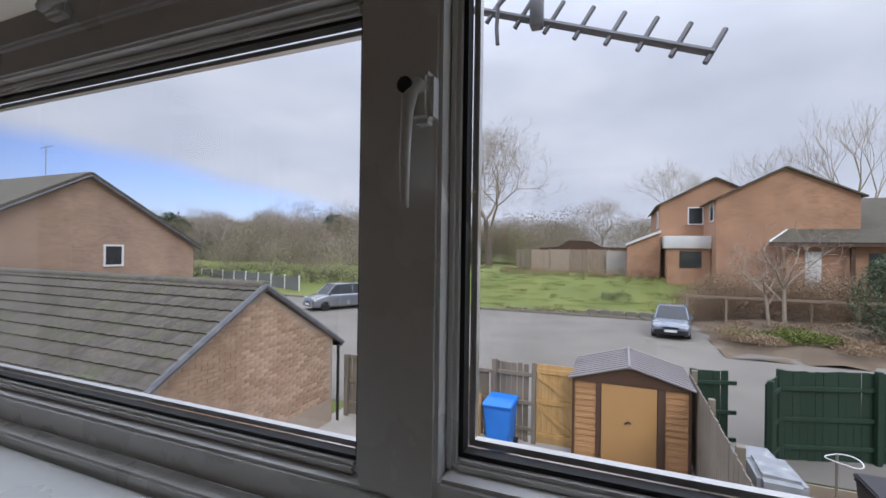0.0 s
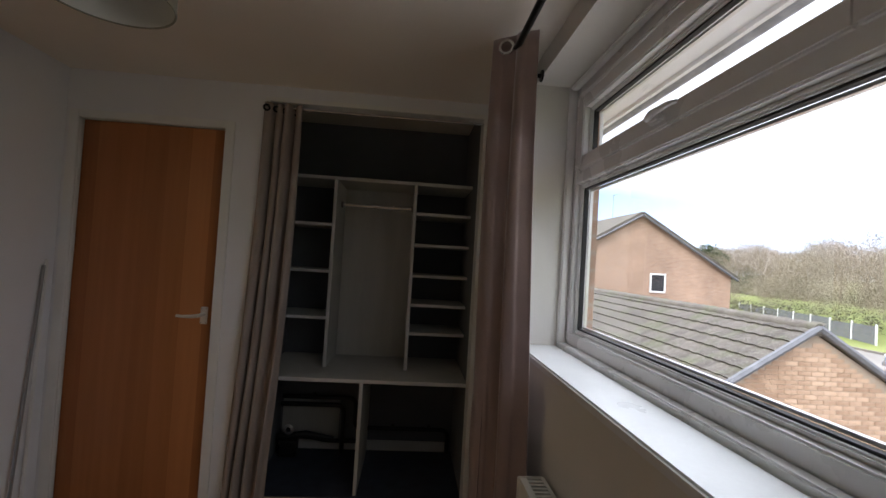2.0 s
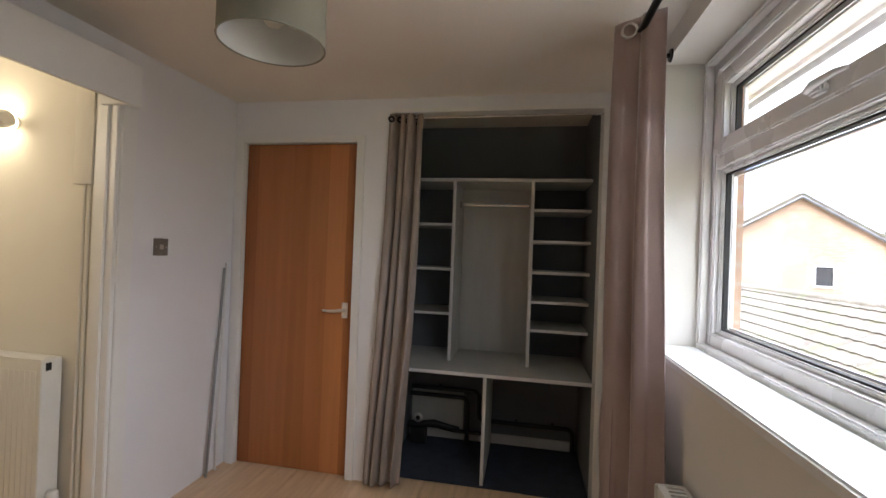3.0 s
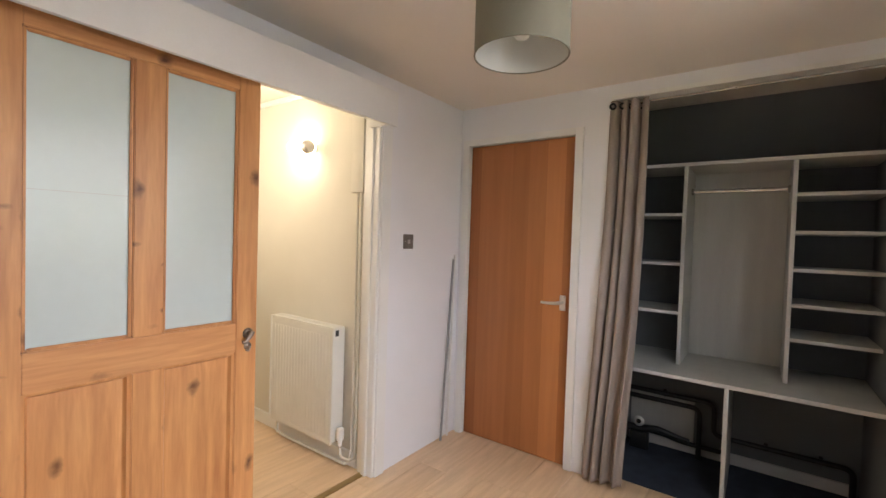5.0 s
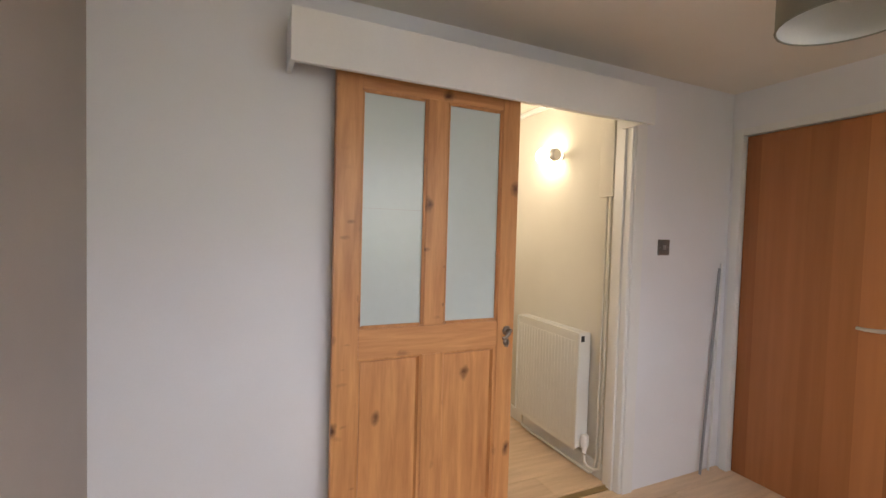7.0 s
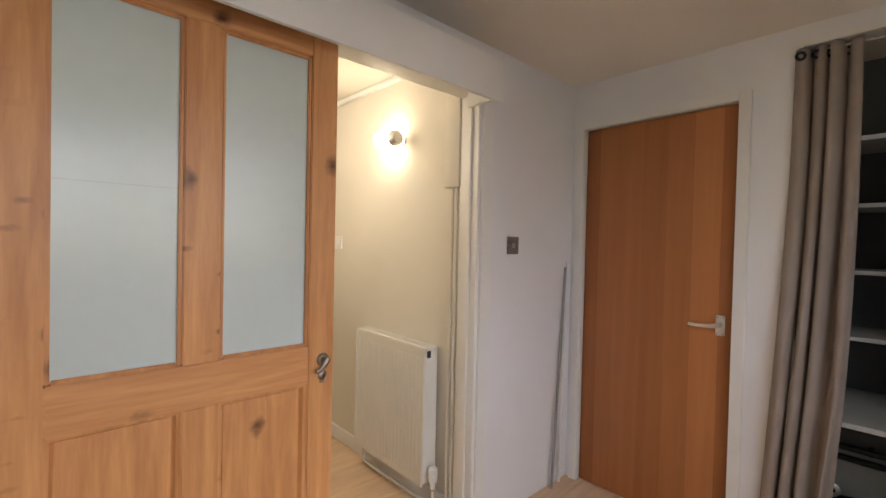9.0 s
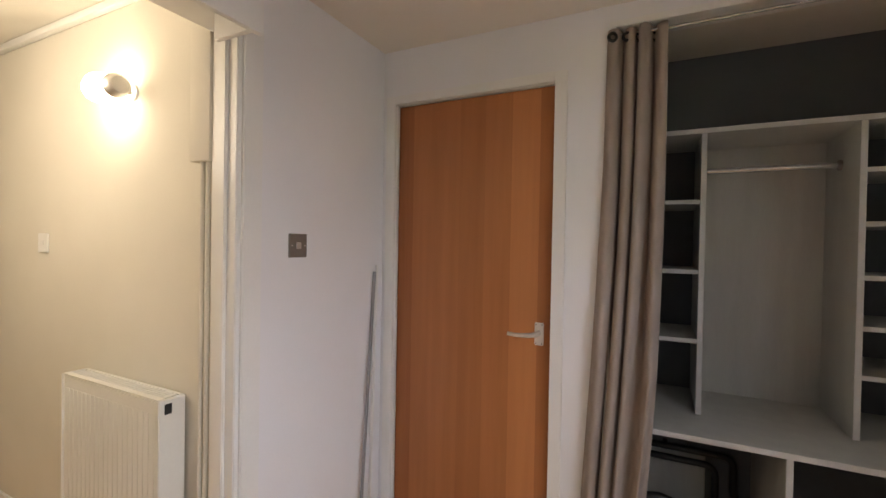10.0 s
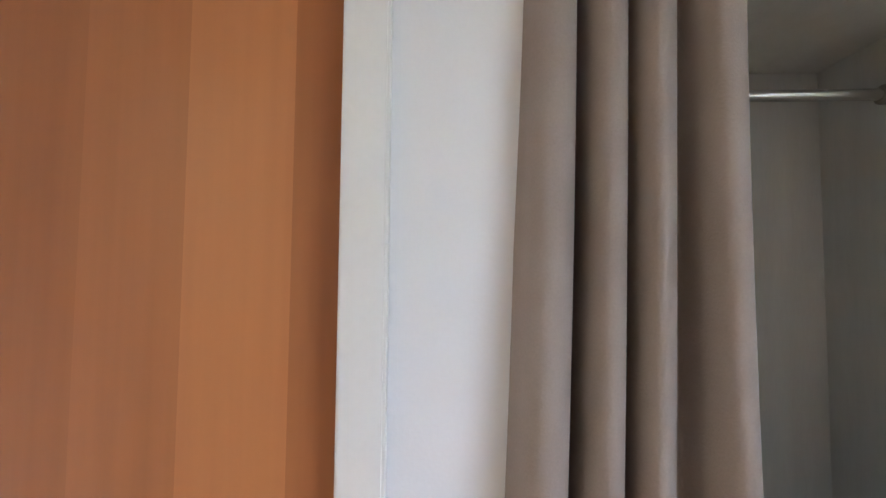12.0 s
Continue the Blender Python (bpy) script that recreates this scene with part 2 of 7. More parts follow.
def speckled(m, scale, colour, share, patch, moss):
    """Adds pale lichen spots and soft moss patches to a surface."""
    n, l = m.node_tree.nodes, m.node_tree.links
    b = n["Principled BSDF"]
    base = b.inputs["Base Color"].links[0].from_socket
    geo = n.new("ShaderNodeNewGeometry")
    big, spot, ragged = n.new("ShaderNodeTexNoise"), n.new("ShaderNodeTexVoronoi"), n.new("ShaderNodeTexNoise")
    big.inputs["Scale"].default_value, big.inputs["Detail"].default_value = patch, 5
    spot.inputs["Scale"].default_value = scale
    ragged.inputs["Scale"].default_value, ragged.inputs["Detail"].default_value = scale * 2.5, 3
    l.new(geo.outputs["Position"], big.inputs["Vector"])
    off = n.new("ShaderNodeVectorMath")
    off.operation = "MULTIPLY_ADD"
    off.inputs[1].default_value = (0.05, 0.05, 0.05)
    l.new(geo.outputs["Position"], ragged.inputs["Vector"])
    l.new(ragged.outputs["Color"], off.inputs[0])
    l.new(geo.outputs["Position"], off.inputs[2])
    l.new(off.outputs[0], spot.inputs["Vector"])
    ring, pick, gate, mul, mossy = n.new("ShaderNodeMapRange"), n.new("ShaderNodeSeparateColor"), n.new("ShaderNodeMapRange"), n.new("ShaderNodeMath"), n.new("ShaderNodeMapRange")
    ring.inputs["From Min"].default_value, ring.inputs["From Max"].default_value = 0.42, 0.22
    gate.inputs["From Min"].default_value, gate.inputs["From Max"].default_value = share, share + 0.25
    mossy.inputs["From Min"].default_value, mossy.inputs["From Max"].default_value, mossy.inputs["To Max"].default_value = 0.48, 0.68, 0.7
    mul.operation = "MULTIPLY"
    l.new(spot.outputs["Distance"], ring.inputs["Value"])
    l.new(spot.outputs["Color"], pick.inputs[0])
    l.new(pick.outputs[0], gate.inputs["Value"])
    l.new(big.outputs["Fac"], mossy.inputs["Value"])
    l.new(ring.outputs[0], mul.inputs[0])
    l.new(gate.outputs[0], mul.inputs[1])
    m1, m2 = n.new("ShaderNodeMix"), n.new("ShaderNodeMix")
    m1.data_type = m2.data_type = "RGBA"
    m1.inputs["B"].default_value, m2.inputs["B"].default_value = (*moss, 1), (*colour, 1)
    l.new(mossy.outputs[0], m1.inputs["Factor"])
    l.new(base, m1.inputs["A"])
    l.new(mul.outputs[0], m2.inputs["Factor"])
    l.new(m1.outputs["Result"], m2.inputs["A"])
    l.new(m2.outputs["Result"], b.inputs["Base Color"])
    return m


def glazing(name, tint=(0.985, 0.99, 0.988)):
    """Clear sheet glass: see-through, with a gloss that grows towards grazing view."""
    m, n, l, b = nodes_of(name)
    n.remove(b)
    tr, gl, lw, pw, ml, mx = (n.new(k) for k in ("ShaderNodeBsdfTransparent", "ShaderNodeBsdfGlossy", "ShaderNodeLayerWeight", "ShaderNodeMath", "ShaderNodeMath", "ShaderNodeMixShader"))
    tr.inputs["Color"].default_value = (*tint, 1)
    gl.inputs["Roughness"].default_value = 0.0
    lw.inputs["Blend"].default_value = 0.5
    pw.operation, ml.operation = "POWER", "MULTIPLY_ADD"
    pw.inputs[1].default_value = 5.0
    ml.inputs[1].default_value, ml.inputs[2].default_value = 0.9, 0.03
    l.new(lw.outputs["Facing"], pw.inputs[0])
    l.new(pw.outputs[0], ml.inputs[0])
    l.new(ml.outputs[0], mx.inputs[0])
    l.new(tr.outputs[0], mx.inputs[1])
    l.new(gl.outputs[0], mx.inputs[2])
    l.new(mx.outputs[0], n["Material Output"].inputs["Surface"])
    return m


def plain(name, colour, rough=0.5, metal=0.0, coat=0.0):
    return surface(name, tuple(c * 0.9 for c in colour), colour, rough, 9, 160, 0.03, metal, coat=coat)


def bricks(name, a, b2, mortar, scale=1.0):
    """Brickwork for walls seen from far off."""
    m, n, l, b = nodes_of(name)
    co, sep, cmb = n.new("ShaderNodeTexCoord"), n.new("ShaderNodeSeparateXYZ"), n.new("ShaderNodeCombineXYZ")
    l.new(co.outputs["Object"], sep.inputs[0])
    add = n.new("ShaderNodeMath")
    l.new(sep.outputs["X"], add.inputs[0])
    l.new(sep.outputs["Y"], add.inputs[1])
    l.new(add.outputs[0], cmb.inputs["X"])
    l.new(sep.outputs["Z"], cmb.inputs["Y"])
    br = n.new("ShaderNodeTexBrick")
    br.inputs["Scale"].default_value = 1.0
    br.inputs["Brick Width"].default_value, br.inputs["Row Height"].default_value = 0.225, 0.075
    br.inputs["Mortar Size"].default_value, br.inputs["Bias"].default_value = 0.008, -0.1
    br.inputs["Color1"].default_value, br.inputs["Color2"].default_value, br.inputs["Mortar"].default_value = (*a, 1), (*b2, 1), (*mortar, 1)
    l.new(cmb.outputs[0], br.inputs["Vector"])
    ns = n.new("ShaderNodeTexNoise")
    ns.inputs["Scale"].default_value, ns.inputs["Detail"].default_value = 0.8, 6
    l.new(co.outputs["Object"], ns.inputs["Vector"])
    rng = n.new("ShaderNodeMapRange")
    rng.inputs["To Min"].default_value, rng.inputs["To Max"].default_value = 0.65, 1.3
    l.new(ns.outputs["Fac"], rng.inputs["Value"])
    mul = n.new("ShaderNodeVectorMath")
    mul.operation = "MULTIPLY"
    l.new(br.outputs["Color"], mul.inputs[0])
    l.new(rng.outputs[0], mul.inputs[1])
    l.new(mul.outputs[0], b.inputs["Base Color"])
    b.inputs["Roughness"].default_value = 0.9
    return m


def emitter(name, colour, strength):
    m, n, l, b = nodes_of(name)
    b.inputs["Base Color"].default_value = (*colour, 1)
    b.inputs["Emission Color"].default_value = (*colour, 1)
    b.inputs["Emission Strength"].default_value = strength
    return m


M_wall = surface("wall_paint", (0.76, 0.755, 0.765), (0.81, 0.805, 0.815), 0.75, 2.2, 220, 0.10)
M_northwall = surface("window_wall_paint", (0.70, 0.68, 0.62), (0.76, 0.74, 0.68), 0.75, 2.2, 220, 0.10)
M_ceiling = surface("ceiling_paint", (0.77, 0.72, 0.64), (0.82, 0.77, 0.69), 0.85, 1.6, 160, 0.14)
M_hallwall = surface("hall_paint", (0.66, 0.62, 0.53), (0.73, 0.69, 0.60), 0.8, 2.0, 180, 0.1)
# east end wall only: about half as bright as M_wall, and browner
M_endwall = surface("end_wall_taupe", (0.40, 0.355, 0.315), (0.46, 0.41, 0.365), 0.8, 2.0, 200, 0.1)
M_gloss = surface("white_gloss_paint", (0.76, 0.75, 0.72), (0.82, 0.81, 0.78), 0.32, 4, 120, 0.05)
M_upvc = surface("white_upvc", (0.74, 0.74, 0.73), (0.80, 0.80, 0.79), 0.28, 5, 200, 0.02)
M_gasket = plain("black_gasket", (0.02, 0.02, 0.02), 0.6)
M_sill = surface("painted_sill", (0.72, 0.73, 0.72), (0.80, 0.81, 0.80), 0.3, 6, 90, 0.06)
M_slate = surface("slate_blue_paint", (0.125, 0.132, 0.142), (0.165, 0.172, 0.182), 0.75, 2.5, 200, 0.08)
M_melamine = surface("grey_melamine", (0.47, 0.47, 0.445), (0.55, 0.55, 0.52), 0.45, 5, 60, 0.02, stretch=(3, 3, 0.4))
M_edge = surface("pale_melamine_edge", (0.58, 0.58, 0.57), (0.66, 0.66, 0.65), 0.4, 6, 90, 0.02)
M_darkcarpet = surface("dark_blue_carpet", (0.02, 0.027, 0.045), (0.04, 0.05, 0.075), 0.98, 12, 380, 0.5)
M_veneer = veneer("flush_door_veneer", "Y", 0.118, (0.26, 0.084, 0.022), (0.57, 0.230, 0.080))
M_pineZ = pine("waxed_pine_upright", "Z", (0.42, 0.155, 0.050), (0.76, 0.385, 0.150))
M_pineX = pine("waxed_pine_crosswise", "X", (0.44, 0.165, 0.054), (0.78, 0.405, 0.162))
M_milk = surface("milky_door_glass", (0.58, 0.645, 0.62), (0.62, 0.685, 0.66), 0.22, 1.5, 30, 0.0, coat=0.0, rough_vary=0.03)
M_glass = glazing("window_glass")
M_chrome = surface("satin_chrome", (0.62, 0.61, 0.60), (0.74, 0.73, 0.72), 0.25, 10, 200, 0.02, metal=1.0)
M_alum = surface("satin_aluminium", (0.66, 0.65, 0.63), (0.78, 0.77, 0.75), 0.35, 14, 260, 0.03, metal=0.85)
M_brass = surface("brushed_steel_plate", (0.24, 0.225, 0.205), (0.33, 0.31, 0.285), 0.45, 9, 220, 0.03, metal=0.6)
M_curtain = surface("taupe_cotton", (0.285, 0.23, 0.20), (0.36, 0.30, 0.262), 0.9, 5, 420, 0.25)
M_velvet = surface("mauve_velvet", (0.20, 0.135, 0.120), (0.30, 0.215, 0.195), 0.42, 4, 300, 0.2)
M_velvet.node_tree.nodes["Principled BSDF"].inputs["Sheen Weight"].default_value = 0.5
M_black = plain("black_plastic", (0.012, 0.012, 0.013), 0.4)
M_blackmetal = plain("black_metal", (0.02, 0.02, 0.02), 0.35, 0.6)
M_aged = surface("aged_brown_metal", (0.16, 0.125, 0.095), (0.34, 0.28, 0.22), 0.38, 14, 120, 0.08, metal=0.8)
M_shade = surface("grey_green_shade_cloth", (0.20, 0.19, 0.14), (0.26, 0.245, 0.185), 0.9, 6, 500, 0.25)
M_shadein = surface("white_shade_lining", (0.62, 0.62, 0.56), (0.70, 0.70, 0.64), 0.7, 6, 300, 0.05)
M_rad = surface("radiator_enamel", (0.72, 0.70, 0.64), (0.78, 0.765, 0.70), 0.35, 5, 90, 0.03)
M_laminate = surface("pale_oak_laminate", (0.58, 0.390, 0.232), (0.82, 0.595, 0.382), 0.36, 2.0, 26, 0.04, stretch=(1.2, 14, 14), spread=0.3, vary=0.35)
M_gap = plain("plank_joint", (0.16, 0.10, 0.06), 0.8)
M_bulb = emitter("glowing_bulb", (1.0, 0.86, 0.62), 2.8)
M_bar = surface("brass_threshold", (0.40, 0.28, 0.12), (0.52, 0.37, 0.17), 0.35, 12, 160, 0.03, metal=0.8)

M_brick_out = bricks("buff_brickwork", (0.43, 0.275, 0.185), (0.33, 0.205, 0.14), (0.42, 0.34, 0.27))
M_brick_red = bricks("orange_brickwork", (0.50, 0.265, 0.15), (0.36, 0.175, 0.098), (0.42, 0.32, 0.235))
M_brickpiece = surface("buff_brick", (0.33, 0.215, 0.140), (0.54, 0.380, 0.262), 0.9, 5, 60, 0.3, vary=0.9)
M_mortar = surface("mortar", (0.36, 0.29, 0.22), (0.44, 0.36, 0.28), 0.95, 6, 90, 0.2)
M_tile = speckled(surface("mossy_concrete_tile", (0.062, 0.052, 0.042), (0.135, 0.115, 0.092), 0.92, 3.0, 45, 0.4, spread=0.2, vary=0.5), 34.0, (0.25, 0.235, 0.20), 0.48, 2.2, (0.085, 0.090, 0.045))
M_verge = surface("grey_verge_mortar", (0.12, 0.122, 0.13), (0.20, 0.202, 0.215), 0.9, 5, 60, 0.2)
M_asphalt = surface("worn_asphalt", (0.150, 0.136, 0.116), (0.250, 0.228, 0.196), 0.95, 0.35, 60, 0.3, spread=0.3)
M_grass = surface("winter_grass", (0.105, 0.135, 0.028), (0.215, 0.235, 0.068), 0.95, 0.35, 9, 0.4, spread=0.32, bump_dist=0.05)
M_earth = surface("leaf_strewn_earth", (0.085, 0.06, 0.038), (0.19, 0.14, 0.09), 0.98, 0.8, 22, 0.4, spread=0.3, bump_dist=0.03)
M_bark = surface("grey_brown_bark", (0.11, 0.085, 0.065), (0.21, 0.17, 0.135), 0.95, 4, 40, 0.4)
M_palebark = surface("pale_smooth_bark", (0.27, 0.215, 0.165), (0.42, 0.35, 0.275), 0.9, 3, 30, 0.15)
M_rustscrub = surface("rusty_winter_hedge", (0.21, 0.14, 0.085), (0.36, 0.26, 0.17), 0.95, 0.4, 6, 0.2)
M_darkscrub = surface("dark_olive_scrub", (0.075, 0.075, 0.045), (0.17, 0.155, 0.10), 0.95, 0.3, 6, 0.2)
M_shrub = surface("grey_green_shrub_leaf", (0.055, 0.08, 0.042), (0.14, 0.17, 0.095), 0.8, 1.2, 14, 0.2)
M_gravel = surface("pale_gravel", (0.34, 0.31, 0.27), (0.50, 0.46, 0.41), 0.95, 1.2, 60, 0.4)
M_gutter = surface("dirty_grey_gutter", (0.16, 0.17, 0.19), (0.42, 0.43, 0.47), 0.6, 14, 60, 0.2)
M_twig = surface("pale_winter_twigs", (0.30, 0.245, 0.20), (0.42, 0.355, 0.295), 0.95, 3, 30, 0.1)
M_scrub = surface("brown_winter_scrub", (0.19, 0.158, 0.110), (0.35, 0.298, 0.215), 0.95, 0.25, 6, 0.2)
M_blossom = surface("pale_blossom", (0.42, 0.35, 0.31), (0.62, 0.53, 0.48), 0.9, 1.5, 20, 0.1)
M_olive = surface("olive_brown_twigs", (0.17, 0.15, 0.085), (0.31, 0.27, 0.16), 0.95, 0.5, 8, 0.2)
M_ever = surface("dark_evergreen", (0.018, 0.034, 0.014), (0.05, 0.075, 0.03), 0.9, 1.0, 14, 0.3)
M_hillwood = surface("far_wood", (0.21, 0.175, 0.145), (0.32, 0.275, 0.235), 0.98, 0.08, 1.2, 0.0)
M_fence = surface("weathered_fence_board", (0.15, 0.125, 0.095), (0.27, 0.23, 0.18), 0.92, 3, 40, 0.3, stretch=(8, 8, 0.8), vary=0.4)
M_palefence = surface("pale_brown_fence_panel", (0.24, 0.18, 0.125), (0.43, 0.34, 0.26), 0.92, 2, 30, 0.3, stretch=(8, 8, 0.8), vary=0.7)
M_drygrass = surface("dry_yellow_grass", (0.13, 0.14, 0.035), (0.26, 0.25, 0.085), 0.95, 2, 20, 0.2)
M_paleboard = surface("pale_grey_board", (0.36, 0.33, 0.30), (0.52, 0.49, 0.45), 0.9, 3, 40, 0.2, stretch=(8, 8, 0.8))
M_newwood = surface("new_yellow_timber", (0.42, 0.25, 0.085), (0.58, 0.37, 0.15), 0.8, 3, 40, 0.2, stretch=(8, 8, 0.8), vary=0.3)
M_green = surface("dark_green_fence_paint", (0.009, 0.030, 0.017), (0.019, 0.048, 0.027), 0.7, 3, 30, 0.2, stretch=(1, 1, 4), vary=0.3)
M_shedwall = surface("tan_cladding", (0.36, 0.185, 0.075), (0.46, 0.26, 0.115), 0.6, 3, 30, 0.1, stretch=(0.6, 0.6, 8), vary=0.3)
M_sheddoor = surface("tan_shed_door", (0.42, 0.235, 0.085), (0.48, 0.28, 0.115), 0.55, 2, 30, 0.05)
M_shedtrim = plain("brown_shed_trim", (0.085, 0.045, 0.026), 0.6)
M_shedroof = surface("grey_ribbed_roof_sheet", (0.22, 0.20, 0.20), (0.31, 0.285, 0.285), 0.55, 2, 40, 0.1)
M_bluebin = surface("bright_blue_plastic", (0.012, 0.16, 0.62), (0.02, 0.21, 0.72), 0.4, 4, 60, 0.05)
M_darkbin = plain("dark_bin_plastic", (0.025, 0.022, 0.026), 0.45)
M_polythene = surface("clear_grey_polythene", (0.20, 0.215, 0.23), (0.38, 0.40, 0.42), 0.25, 7, 40, 0.3)
M_silver = surface("silver_car_paint", (0.23, 0.24, 0.255), (0.29, 0.30, 0.315), 0.25, 2, 60, 0.0, metal=0.5, coat=1.0)
M_palecar = surface("pale_blue_grey_car_paint", (0.17, 0.20, 0.25), (0.22, 0.255, 0.31), 0.28, 2, 60, 0.0, metal=0.4, coat=1.0)
M_bluecar = surface("blue_car_paint", (0.03, 0.075, 0.46), (0.045, 0.10, 0.56), 0.25, 2, 60, 0.0, metal=0.2, coat=1.0)
M_carglass = surface("dark_car_glass", (0.03, 0.035, 0.04), (0.05, 0.055, 0.06), 0.06, 3, 20, 0.0)
M_tyre = plain("tyre_rubber", (0.015, 0.015, 0.015), 0.85)
M_rim = plain("alloy_rim", (0.42, 0.43, 0.44), 0.35, 0.8)
M_aerial = surface("weathered_grey_alloy", (0.13, 0.13, 0.14), (0.22, 0.22, 0.235), 0.5, 8, 60, 0.1, metal=0.4)
M_lens = plain("clear_lamp_lens", (0.65, 0.67, 0.70), 0.12)
M_redlens = plain("red_lamp_lens", (0.42, 0.02, 0.02), 0.15)
M_whitewall = surface("white_render", (0.62, 0.62, 0.60), (0.74, 0.74, 0.72), 0.85, 1, 20, 0.1)
M_fascia = surface("white_soffit_board", (0.82, 0.83, 0.85), (0.87, 0.88, 0.90), 0.5, 2, 60, 0.03)
M_darkwin = surface("dark_window_pane", (0.02, 0.024, 0.028), (0.05, 0.055, 0.06), 0.05, 1, 9, 0.0)
M_stone = surface("rough_kerb_stone", (0.16, 0.145, 0.12), (0.27, 0.245, 0.205), 0.95, 2, 30, 0.4)
M_ivy = surface("low_ground_cover", (0.07, 0.10, 0.018), (0.20, 0.22, 0.05), 0.9, 3, 25, 0.2)


# ---- builders ----
def add_box(bm, lo, hi, skew=None):
    lo, hi = [min(a, b) for a, b in zip(lo, hi)], [max(a, b) for a, b in zip(lo, hi)]
    v = [bm.verts.new((x, y, z)) for z in (lo[2], hi[2]) for y in (lo[1], hi[1]) for x in (lo[0], hi[0])]
    for q in ((0, 2, 3, 1), (4, 5, 7, 6), (0, 1, 5, 4), (2, 6, 7, 3), (0, 4, 6, 2), (1, 3, 7, 5)):
        bm.faces.new([v[i] for i in q])
    return v


def box(lo, hi, bevel=0.0, segs=2):
    bm = bmesh.new()
    add_box(bm, lo, hi)
    if bevel:
        bmesh.ops.bevel(bm, geom=bm.edges[:], offset=bevel, segments=segs, affect="EDGES", profile=0.5)
    return bm


def boxes(*pairs, bevel=0.0):
    bm = bmesh.new()
    for lo, hi in pairs:
        add_box(bm, lo, hi)
    if bevel:
        bmesh.ops.bevel(bm, geom=bm.edges[:], offset=bevel, segments=2, affect="EDGES")
    return bm


def add_tube(bm, pts, radii, sides=8, cap=True):
    """A tube along a line of points."""
    pts = [Vector(p) for p in pts]
    if not hasattr(radii, "__len__"):
        radii = [radii] * len(pts)
    rings, up = [], None
    for i, p in enumerate(pts):
        d = (pts[min(i + 1, len(pts) - 1)] - pts[max(i - 1, 0)]).normalized()
        if up is None:
            up = Vector((0, 0, 1)) if abs(d.z) < 0.9 else Vector((1, 0, 0))
        side = d.cross(up).normalized()
        up = side.cross(d).normalized()
        rings.append([bm.verts.new(p + (side * math.cos(a) + up * math.sin(a)) * radii[i])
                      for a in (2 * math.pi * k / sides for k in range(sides))])
    for a, b in zip(rings, rings[1:]):
        for k in range(sides):
            bm.faces.new((a[k], a[(k + 1) % sides], b[(k + 1) % sides], b[k]))
    if cap and sides > 2:
        bm.faces.new(rings[0][::-1])
        bm.faces.new(rings[-1])
    return bm


def tube(pts, radii, sides=10):
    return add_tube(bmesh.new(), pts, radii, sides)


def lathe(profile, centre, axis="Z", sides=32):
    """A body turned about an axis from (radius, height) pairs."""
    bm = bmesh.new()
    c = Vector(centre)
    rings = []
    for r, h in profile:
        ring = []
        for k in range(sides):
            a = 2 * math.pi * k / sides
            u, w = r * math.cos(a), r * math.sin(a)
            p = {"Z": (u, w, h), "X": (h, u, w), "Y": (w, h, u)}[axis]
            ring.append(bm.verts.new(c + Vector(p)))
        rings.append(ring)
    for a, b in zip(rings, rings[1:]):
        for k in range(sides):
            bm.faces.new((a[k], a[(k + 1) % sides], b[(k + 1) % sides], b[k]))
    ringed = profile[0] == profile[-1]
    if profile[0][0] > 1e-6 and not ringed:
        bm.faces.new(rings[0][::-1])
    if profile[-1][0] > 1e-6 and not ringed:
        bm.faces.new(rings[-1])
    bmesh.ops.remove_doubles(bm, verts=bm.verts[:], dist=1e-6)
    return bm


def prism(outline, axis, a, b):
    """A polygon in a plane pushed along an axis; outline in the two other axes in order."""
    bm = bmesh.new()
    def at(p, h):
        return {"X": (h, p[0], p[1]), "Y": (p[0], h, p[1]), "Z": (p[0], p[1], h)}[axis]
    lo = [bm.verts.new(at(p, a)) for p in outline]
    hi = [bm.verts.new(at(p, b)) for p in outline]
    k = len(outline)
    bm.faces.new(lo[::-1])
    bm.faces.new(hi)
    for i in range(k):
        bm.faces.new((lo[i], lo[(i + 1) % k], hi[(i + 1) % k], hi[i]))
    bmesh.ops.recalc_face_normals(bm, faces=bm.faces[:])
    return bm


def bevelled(bm, width=0.004, segs=2):
    bmesh.ops.bevel(bm, geom=bm.edges[:], offset=width, segments=segs, affect="EDGES")
    return bm


def smooth_by_angle(me, degrees=40):
    me.shade_smooth()
    me.set_sharp_from_angle(angle=radians(degrees))


def part(name, bm, material, parent=None, label="", smooth=True):
    """Links a bmesh, given in world places, as one mesh object under a thing or a part."""
    me = bpy.data.meshes.new(name)
    if parent is not None:
        base = Vector((0, 0, 0))
        p = parent
        while p is not None:
            base += p.location
            p = p.parent
        bmesh.ops.translate(bm, verts=bm.verts[:], vec=-base)
    bmesh.ops.recalc_face_normals(bm, faces=bm.faces[:])
    bm.to_mesh(me)
    bm.free()
    me.materials.append(material)
    if smooth:
        smooth_by_angle(me)
    ob = new(name, me)
    if parent is not None:
        ob.parent = parent
    if label:
        ob["label"] = label
    return ob


def thing(name, at, label, category, group="", kind=""):
    """An empty at a thing's base that carries its parts."""
    ob = new(name)
    ob.location = at
    ob.empty_display_size = 0.1
    return tagged(ob, label, category, group, kind)


